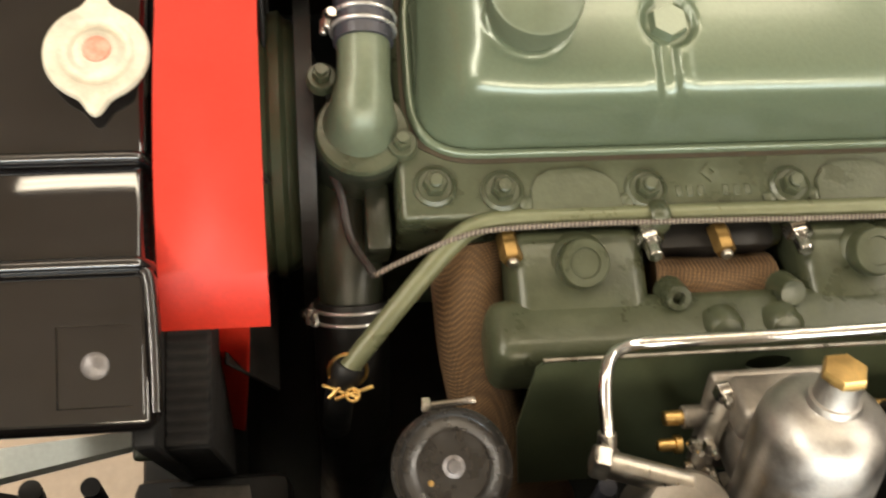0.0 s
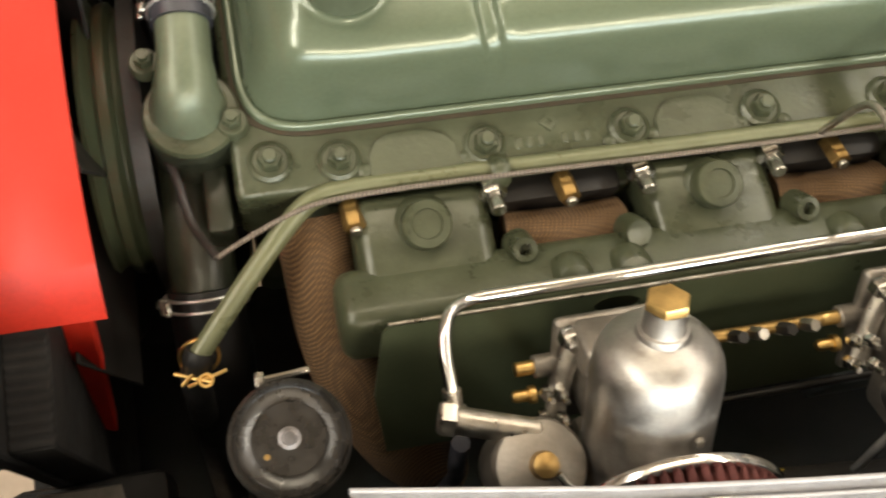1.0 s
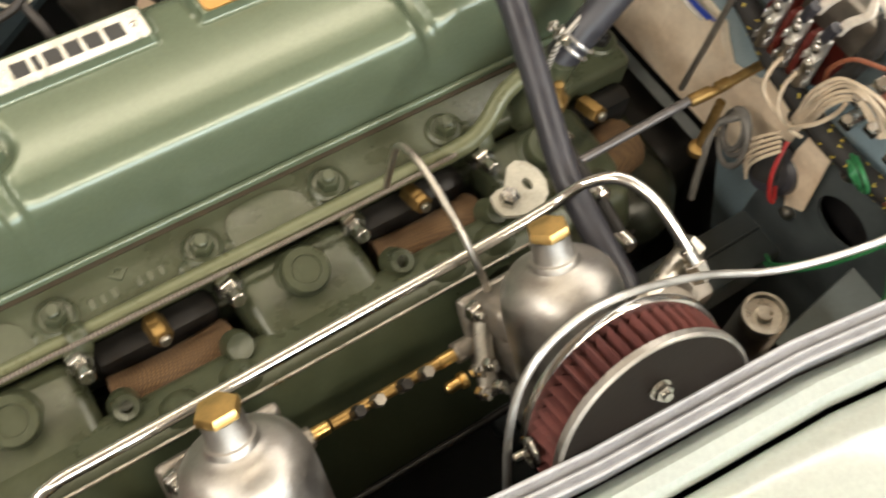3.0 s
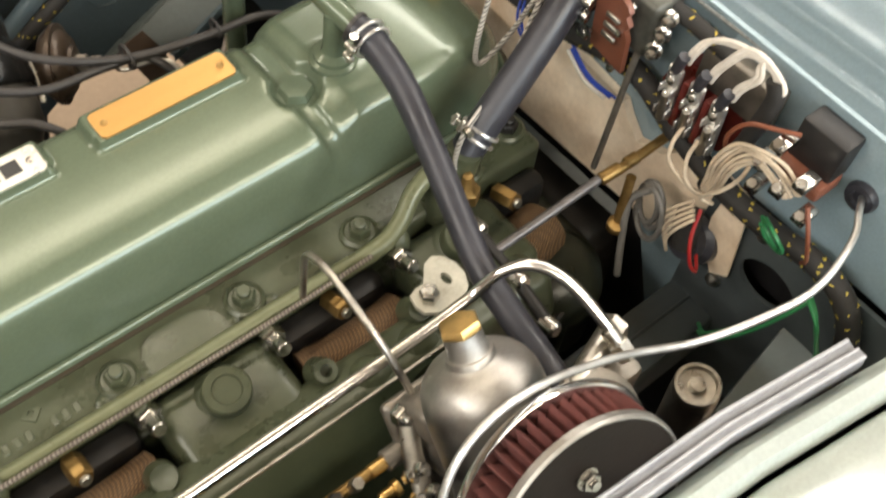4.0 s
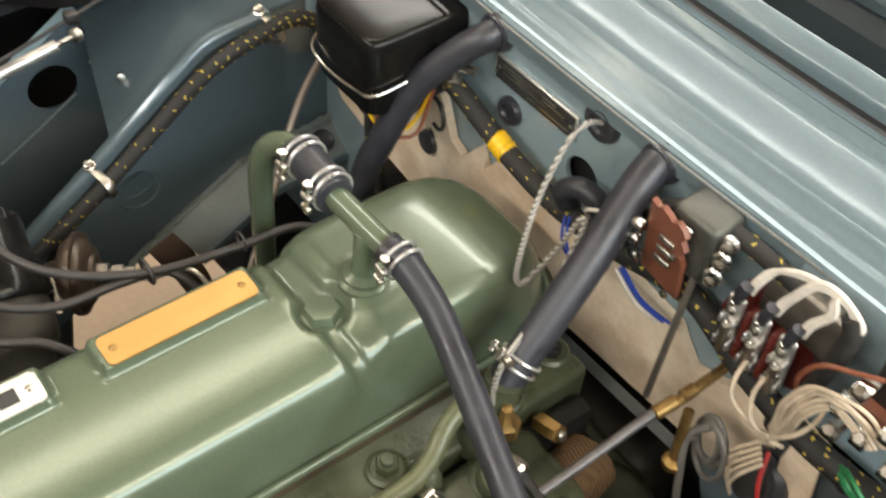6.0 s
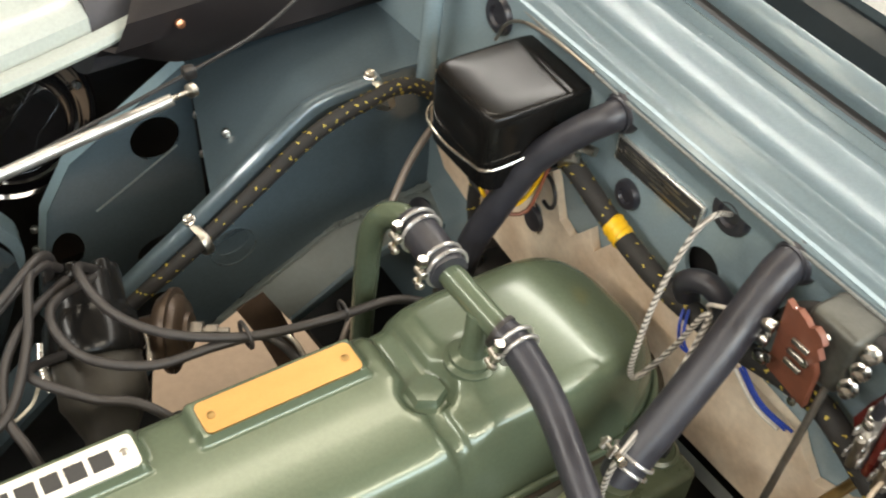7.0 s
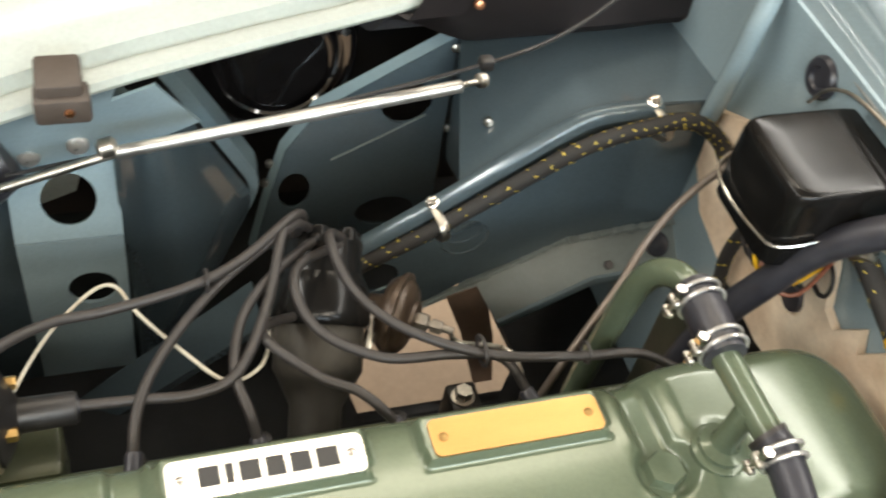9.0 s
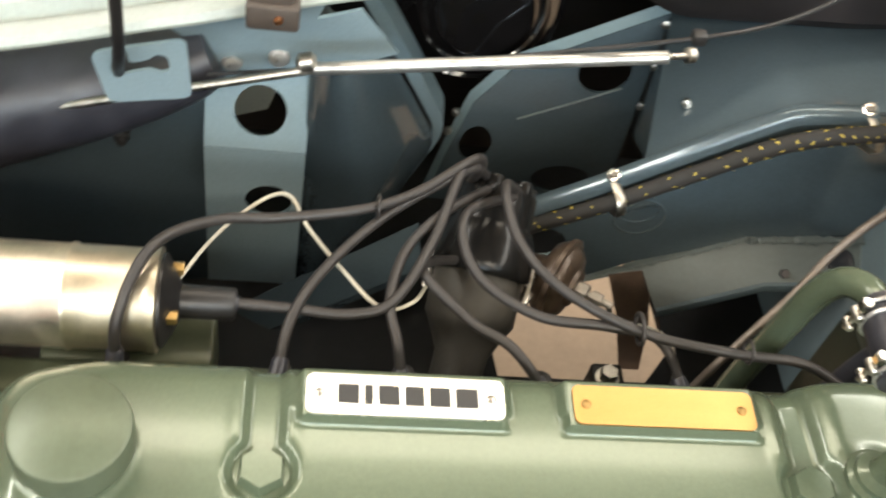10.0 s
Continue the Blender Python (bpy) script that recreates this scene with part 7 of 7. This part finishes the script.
for k, (y, mt) in enumerate(((0.150, WIRE_BROWN), (0.160, YELLOW), (0.168, LEAD), (0.178, LEAD))):
    bm = fresh()
    tube(bm, [(0.621, y, 0.831), (0.614, y - 0.006, 0.824), (0.620, y - 0.016, 0.812), (0.638, y - 0.028, 0.814), (0.656, 0.125, 0.850)], 0.0017, 7, 4)
    solo("control_wire", bm, mt, "short coloured wire below the control box", "wire", "wires at the bulkhead")
bm = fresh()
tube(bm, [Vector((0.668, 0.135, 0.812)) + 0.014 * Vector((0.2 * math.cos(a), math.cos(a), math.sin(a))) for a in [2 * math.pi * k / 14 for k in range(12)]], 0.0018, 7, 2)
solo("wire_loop", bm, LEAD, "loop of dark wire hanging below the control box", "wire", "wires at the bulkhead")
bm = fresh()
cyl(bm, (0.676, 0.128, 0.874), (0.660, 0.108, 0.862), 0.0085, 14, chamfer=0.001)
cyl(bm, (0.672, 0.095, 0.880), (0.660, 0.135, 0.874), 0.0040, 10)
solo("cable_gland", bm, ZINC, "plated gland where the harness meets the bulkhead", "cable gland")
bm = fresh()
lathe(bm, (0.681, 0.158, 0.757), (-1, 0, 0), [(0.012, 0), (0.011, 0.004), (0.0, 0.005)], 20)
solo("black_disc", bm, RUBBER, "oval black rubber plug in the tan board", "rubber plug")

vin = thing("data_plate", (0.688, 0.043, 0.873), "black data plate with silver border and illegible stamped lines", "data plate")
bm = fresh()
box(bm, (0.6868, -0.003, 0.8735), (0.690, 0.090, 0.896), 0.0006, 1)
part("plate", bm, BADGE, vin)
bm = fresh()
box(bm, (0.6862, -0.001, 0.8750), (0.6872, 0.088, 0.8945), 0.0002, 1)
part("black_field", bm, LETTERING, vin)
for z, y0, y1 in ((0.891, 0.02, 0.08), (0.8875, 0.01, 0.08), (0.884, 0.03, 0.08), (0.879, 0.005, 0.05)):
    bm = fresh()
    box(bm, (0.6857, y0, z - 0.0007), (0.6864, y1, z + 0.0007))
    part("printed_bar", bm, ZINC, vin)
for y in (0.002, 0.085):
    bm = fresh()
    lathe(bm, (0.6862, y, 0.8848), (-1, 0, 0), [(0.0022, 0), (0.002, 0.001), (0.0, 0.0016)], 10)
    part("rivet", bm, STEEL, vin)

# flasher relay on brown board
flash = thing("relay_board", (0.666, -0.125, 0.865), "brown bakelite relay board with plated terminals", "relay")
bm = fresh()
sheet(bm, [(0.018, -0.034), (0.018, 0.033), (0.012, 0.031), (0.008, 0.034), (0.001, 0.0325), (-0.003, 0.030), (-0.007, 0.034), (-0.013, 0.032), (-0.0165, 0.027), (-0.0135, 0.021), (-0.018, 0.015), (-0.0145, 0.008), (-0.018, 0.001), (-0.018, -0.034)],
      [circle(0.004, -0.002, 0.004, 0.0018, 12)], (0.652, -0.125, 0.890), (0.12, 1, 0), (-0.12, 0, 1), 0.0042)
part("board", bm, BROWN, flash)
bm = fresh()
box(bm, (0.657, -0.155, 0.878), (0.688, -0.118, 0.926), 0.005, 3)
part("metal_case", bm, CASE_GREY, flash)
for y, z in ((-0.138, 0.918), (-0.113, 0.918), (-0.139, 0.864), (-0.112, 0.876), (-0.134, 0.893)):
    bm = fresh()
    lathe(bm, (0.649 + (z - 0.89) * 0.12, y, z), (-1, 0, 0.1), [(0.0034, 0), (0.0032, 0.0014), (0.0, 0.002)], 10)
    part("screw", bm, STEEL, flash)
for z in (0.902, 0.893, 0.884):
    bm = fresh()
    box(bm, (0.6475, -0.134, z - 0.0022), (0.6500, -0.121, z + 0.0022), 0.0006, 1)
    part("contact_strip", bm, ZINC, flash)
for y, z in ((-0.100, 0.884), (-0.101, 0.897), (-0.104, 0.871)):
    bm = fresh()
    lathe(bm, (0.650, y - 0.006, z), (-0.2, 1, 0), [(0.0050, 0), (0.0050, 0.006), (0.003, 0.009), (0.0, 0.009)], 10)
    part("terminal", bm, STEEL, flash)
for at in ((0.664, -0.160, 0.905), (0.662, -0.159, 0.890), (0.668, -0.159, 0.917), (0.684, -0.185, 0.912)):
    bm = fresh()
    lathe(bm, at, (-1, -0.4, 0.3), [(0.0065, 0), (0.0065, 0.002), (0.0045, 0.003), (0.004, 0.009), (0.0, 0.010)], 14)
    part("bolt", bm, STEEL, flash)

# fuse block: maroon base, three bright clips, white wires
fuse = thing("fuse_block", (0.672, -0.205, 0.84), "maroon fuse block with bright clips and fuses", "fuse block")
bm = fresh()
sheet(bm, [(-0.165, 0.858), (-0.170, 0.880), (-0.180, 0.888), (-0.196, 0.892), (-0.212, 0.892), (-0.232, 0.884), (-0.238, 0.866), (-0.236, 0.842), (-0.226, 0.836), (-0.186, 0.836), (-0.172, 0.842)], [], (0.676, 0, 0), (0, 1, 0), (0, 0, 1), 0.014)
part("base", bm, RED_DARK, fuse)
for y in (-0.194, -0.214):
    bm = fresh()
    box(bm, (0.657, y - 0.003, 0.846), (0.668, y + 0.003, 0.890), 0.002, 2)
    part("rib", bm, RED_DARK, fuse)
for y in (-0.184, -0.204, -0.224):
    m = Matrix.Translation((0.659, y, 0.880)) @ Matrix.Rotation(-0.12, 4, "Y")
    bm = fresh()
    box(bm, (-0.003, -0.0058, -0.036), (0.002, 0.0058, 0.018), 0.0014, 2, m)
    strip = part("clip", bm, TIN, fuse, "tinned flat fuse clip")
    for z0, rr in ((-0.031, 0.0036), (-0.018, 0.0030), (-0.008, 0.0030), (0.006, 0.0040), (0.014, 0.0030)):
        bm = fresh()
        lathe(bm, m @ Vector((-0.003, 0.0012 * (1 if z0 > -0.01 else -1), z0)), (-1, 0, 0.1), [(rr, 0), (rr * 0.95, 0.0016), (rr * 0.5, 0.003), (0.0, 0.0033)], 10)
        part("clip_screw", bm, STEEL, strip)
    for z0 in (-0.026, -0.002):
        bm = fresh()
        for sgn in (-1, 1):
            box(bm, (-0.0085, sgn * 0.0050 - 0.0008, z0 - 0.004), (-0.002, sgn * 0.0050 + 0.0008, z0 + 0.004), 0.0005, 1, m)
        part("jaw", bm, TIN, strip)
    bm = fresh()
    cyl(bm, m @ Vector((-0.006, 0, -0.034)), m @ Vector((-0.006, 0, -0.006)), 0.0030, 12)
    part("fuse", bm, ZINC, fuse)
    bm = fresh()
    tube(bm, [m @ Vector((-0.001, 0, 0.016)), m @ Vector((-0.001, -0.001, 0.024)), m @ Vector((0.000, -0.003, 0.032))], 0.0042, 12, 3)
    part("sleeve", bm, RUBBER, fuse)
bm = fresh()
box(bm, (0.674, -0.252, 0.880), (0.689, -0.188, 0.916), 0.003)
part("backing", bm, ALLOY_DULL, fuse)
for k, (y0, lift) in enumerate(((-0.186, 0.0), (-0.189, 0.003), (-0.206, 0.001), (-0.209, 0.004), (-0.226, 0.0), (-0.229, 0.002), (-0.207, 0.006))):
    bm = fresh()
    tube(bm, [(0.660, y0, 0.904), (0.660, y0 - 0.003, 0.917), (0.662, y0 - 0.010, 0.930 + lift), (0.665, (y0 - 0.225) / 2 - 0.008, 0.938 + lift), (0.667, -0.238, 0.940 + 0.5 * lift), (0.668, -0.247 - 0.0012 * k, 0.932), (0.667, -0.249, 0.918)], 0.0019, 8, 6)
    solo("white_wire", bm, WHITE, "white wire arching from the fuse block", "wire", "white wires at the fuse block")
bm = fresh()
tube(bm, [(0.668, -0.246, 0.934), (0.668, -0.251, 0.922), (0.667, -0.250, 0.900), (0.666, -0.246, 0.870), (0.664, -0.240, 0.835), (0.663, -0.236, 0.815)], 0.0062, 14, 5)
solo("wire_sleeve", bm, CLOTH, "black taped sleeve gathering the white wires", "wiring harness")

# second relay with bare wire loops
relay = thing("relay", (0.672, -0.299, 0.89), "black box relay with bright terminals", "relay")
bm = fresh()
box(bm, (0.668, -0.309, 0.890), (0.6895, -0.273, 0.925), 0.003, 2)
part("case", bm, BLACK, relay)
bm = fresh()
box(bm, (0.660, -0.310, 0.878), (0.686, -0.274, 0.892), 0.003, 2)
part("base", bm, BROWN, relay)
for y, z in ((-0.277, 0.916), (-0.302, 0.902), (-0.290, 0.884), (-0.270, 0.893), (-0.274, 0.872), (-0.312, 0.878)):
    bm = fresh()
    box(bm, (0.641, y - 0.0050, z - 0.0035), (0.658, y + 0.0050, z + 0.0035), 0.0012, 2)
    blade = part("terminal", bm, STEEL, relay)
    bm = fresh()
    hexnut(bm, (0.644, y, z + 0.002), (-0.6, 0, 0.8), 0.0070, 0.006)
    part("terminal_screw", bm, STEEL, blade)
rng = random.Random(11)
ARCH = [((0.652, -0.243, 0.826), (0, 0.6, 0)), ((0.645, -0.248, 0.846), (0, 0.8, 0)), ((0.640, -0.251, 0.872), (0.1, 1, 0.1)), ((0.640, -0.259, 0.894), (0, 0.8, 0.7)), ((0.641, -0.272, 0.902), (0, 0, 1)), ((0.644, -0.286, 0.898), (0, -0.4, 1)), ((0.648, -0.300, 0.886), (0, -0.6, 0.8))]
for k in range(6):
    bm = fresh()
    w = 0.0028 * (k - 2.5)
    tube(bm, [Vector(p) + w * Vector(o) + Vector((rng.uniform(-0.0015, 0.0015), 0, rng.uniform(-0.0006, 0.0006))) for p, o in ARCH], 0.0014, 8, 6)
    solo("cream_wire", bm, CREAM_WIRE, "cream cloth-covered wire curving to the relay", "wire", "cream wires at the relay")
for k, (ya, yb) in enumerate(((-0.206, -0.236), (-0.221, -0.240), (-0.262, -0.248))):
    bm = fresh()
    tube(bm, [(0.655, ya, 0.858 if k < 2 else 0.872), (0.645, ya - 0.002, 0.850 if k < 2 else 0.868), (0.640, ya - 0.008 if k < 2 else ya + 0.004, 0.838 if k < 2 else 0.852), (0.643, yb + 0.003, 0.828), (0.652, yb - 0.004, 0.820)], 0.0016, 8, 6)
    solo("cream_wire", bm, CREAM_WIRE, "cream cloth-covered wire curving to the harness", "wire", "cream wires at the relay")
for k in range(5):
    bm = fresh()
    x0 = 0.652 - 0.003 * k
    tube(bm, [(x0, -0.238 - 0.003 * k, 0.808), (x0 - 0.006, -0.228 - 0.0036 * k, 0.792), (x0 - 0.004, -0.222 - 0.004 * k, 0.772), (x0, -0.224 - 0.004 * k, 0.756)], 0.0014, 8, 5)
    solo("cream_wire", bm, CREAM_WIRE, "cream cloth-covered wire dropping to the switch", "wire", "cream wires at the relay")
for mt, pts, lab in ((WIRE_GREEN, [(0.648, -0.292, 0.852), (0.640, -0.304, 0.856), (0.642, -0.314, 0.846), (0.650, -0.310, 0.832), (0.654, -0.296, 0.830), (0.650, -0.290, 0.842)], "green wire looped below the relay"),
                     (WIRE_GREEN, [(0.652, -0.288, 0.846), (0.642, -0.298, 0.850), (0.646, -0.308, 0.838), (0.656, -0.302, 0.826)], "green wire looped below the relay"),
                     (WIRE_BROWN, [(0.648, -0.246, 0.872), (0.642, -0.244, 0.896), (0.644, -0.252, 0.914), (0.650, -0.268, 0.920), (0.656, -0.282, 0.924)], "brown wire arching over the relay"),
                     (WIRE_BROWN, [(0.646, -0.312, 0.890), (0.642, -0.324, 0.872), (0.646, -0.330, 0.850), (0.656, -0.326, 0.832)], "brown wire dropping to the harness"),
                     (WIRE_RED, [(0.652, -0.246, 0.806), (0.640, -0.254, 0.788), (0.636, -0.264, 0.770), (0.642, -0.268, 0.760), (0.654, -0.258, 0.758)], "red wire looping in front of the tan board"),
                     (BLUE, [(0.664, -0.030, 0.842), (0.650, -0.040, 0.834), (0.652, -0.046, 0.815), (0.664, -0.056, 0.806)], "blue wire leaving the harness"),
                     (BLUE, [(0.664, -0.034, 0.842), (0.648, -0.046, 0.838), (0.650, -0.052, 0.820), (0.664, -0.062, 0.810)], "blue wire leaving the harness"),
                     (BLUE, [(0.668, -0.085, 0.824), (0.664, -0.110, 0.816), (0.664, -0.135, 0.816)], "blue wire along the harness"),
                     (BLUE, [(0.668, -0.085, 0.829), (0.663, -0.112, 0.820), (0.664, -0.140, 0.820)], "blue wire along the harness"),
                     (WHITE, [(0.668, -0.082, 0.820), (0.664, -0.108, 0.811), (0.664, -0.130, 0.811)], "white wire along the harness"),
                     (WHITE, [(0.662, -0.052, 0.852), (0.652, -0.056, 0.868), (0.650, -0.070, 0.880), (0.660, -0.086, 0.884)], "pink-white wire tied over the harness"),
                     (WIRE_GREEN, [(0.655, -0.286, 0.690), (0.640, -0.301, 0.713), (0.640, -0.325, 0.765), (0.640, -0.338, 0.804), (0.646, -0.345, 0.822)], "green wire hanging across the footwell hole"),
                     (WIRE_GREEN, [(0.652, -0.290, 0.686), (0.637, -0.306, 0.712), (0.637, -0.328, 0.760), (0.638, -0.341, 0.800), (0.646, -0.348, 0.822)], "green wire hanging across the footwell hole"),
                     (WIRE_GREEN, [(0.646, -0.343, 0.824), (0.640, -0.352, 0.824), (0.638, -0.362, 0.816), (0.640, -0.369, 0.798), (0.642, -0.374, 0.778), (0.636, -0.372, 0.74)], "green wire dropping beside the harness"),
                     (WIRE_GREEN, [(0.648, -0.346, 0.822), (0.642, -0.356, 0.820), (0.641, -0.364, 0.806), (0.643, -0.371, 0.790), (0.645, -0.378, 0.772), (0.638, -0.378, 0.74)], "green wire dropping beside the harness")):
    bm = fresh()
    tube(bm, pts, 0.0012 if mt == BLUE else 0.0016, 8, 6)
    solo("coloured_wire", bm, mt, lab, "wire", "coloured wires at the bulkhead")
bm = fresh()
tube(bm, [(0.668, -0.028, 0.838), (0.660, -0.026, 0.858), (0.664, -0.040, 0.868), (0.668, -0.056, 0.860), (0.668, -0.060, 0.84)], 0.0085, 12, 5)
solo("rubber_loop", bm, RUBBER, "black rubber sleeve arching behind the harness", "rubber hose")
for r, c in ((0.018, (0.652, -0.208, 0.768)), (0.020, (0.646, -0.212, 0.766)), (0.015, (0.650, -0.206, 0.770))):
    bm = fresh()
    tube(bm, [Vector(c) + r * Vector((0.25 * math.cos(a), math.cos(a) * 0.8, 1.3 * math.sin(a))) for a in [2 * math.pi * k / 16 for k in range(16)]], 0.0024, 8, 2)
    solo("grey_wire_coil", bm, GREY_SHEATH, "coil of grey sheathed wire hanging on the tan board", "wire coil")
bm = fresh()
tube(bm, [(0.648, -0.205, 0.788), (0.640, -0.196, 0.770), (0.632, -0.206, 0.735), (0.628, -0.216, 0.70)], 0.0030, 10, 5)
solo("grey_cable", bm, GREY_SHEATH, "grey sheathed cable dropping beside the gearbox", "cable")
switch = thing("brake_switch", (0.650, -0.240, 0.75), "round black switch with a bundle of leads", "switch")
bm = fresh()
lathe(bm, (0.676, -0.246, 0.752), (-1, 0.2, 0.3), [(0.022, 0), (0.022, 0.010), (0.017, 0.014), (0.016, 0.022), (0.0, 0.024)], 28)
part("body", bm, RUBBER, switch)
bm = fresh()
cyl(bm, (0.655, -0.238, 0.790), (0.652, -0.246, 0.760), 0.010, 12)
part("sleeve", bm, CLOTH, switch)
bm = fresh()
sheet(bm, [(-0.251, 0.806), (-0.273, 0.814), (-0.282, 0.743), (-0.268, 0.732), (-0.253, 0.757), (-0.249, 0.785)], [], (0.669, 0, 0), (0, 1, 0), (0, 0, 1), 0.002)
solo("board_flap", bm, BOARD, "loose tan corner flap of the insulation board", "insulation board")
for at in ((0.673, -0.290, 0.806), (0.673, -0.272, 0.722)):
    bm = fresh()
    lathe(bm, at, (-1, 0, 0.1), [(0.006, -0.004), (0.006, 0.002), (0.004, 0.003), (0.0, 0.005)], 14)
    solo("panel_screw", bm, ZINC, "plated screw in the footwell panel", "screw", "panel screws")

# ---- near side ----
cyl_res = thing("fluid_reservoir", (0.565, -0.338, 0.70), "bright metal fluid reservoir with a screwed cap", "fluid reservoir")
bm = fresh()
lathe(bm, (0.567, -0.340, 0.700), (0, 0.05, 1), [(0.015, 0), (0.0175, 0.004), (0.0175, 0.060), (0.0165, 0.064)], 28)
part("can", bm, ALLOY, cyl_res)
bm = fresh()
lathe(bm, (0.567, -0.337, 0.762), (-0.1, 0.05, 1), [(0.0160, 0), (0.0170, 0.002), (0.0170, 0.011), (0.0160, 0.0125), (0.0140, 0.0125), (0.0130, 0.0085), (0.0065, 0.0080), (0.0055, 0.0135), (0.0, 0.0140)], 32)
part("cap", bm, ZINC, cyl_res)
taped_harness("wiring_harness", [(0.664, -0.386, 0.72), (0.60, -0.385, 0.70), (0.45, -0.36, 0.70), (0.25, -0.34, 0.70)], 0.009, "black taped wiring harness low along the inner wing", 30, 9)
bm = fresh()
box(bm, (0.50, -0.312, 0.770), (0.53, -0.285, 0.805), 0.006)
solo("banjo_block", bm, ALLOY_DULL, "dull alloy banjo block by the rear float chamber", "banjo block")
for k in range(5):
    bm = fresh()
    cyl(bm, (0.60 - 0.003 * k, -0.205 + 0.012 * k, 0.690 - 0.004 * k), (0.36, -0.262 + 0.006 * k, 0.665), 0.0035, 8)
    solo("control_rod", bm, ZINC if k % 2 else DARK, "thin steel control rod low beside the engine", "control rod", "control rods")
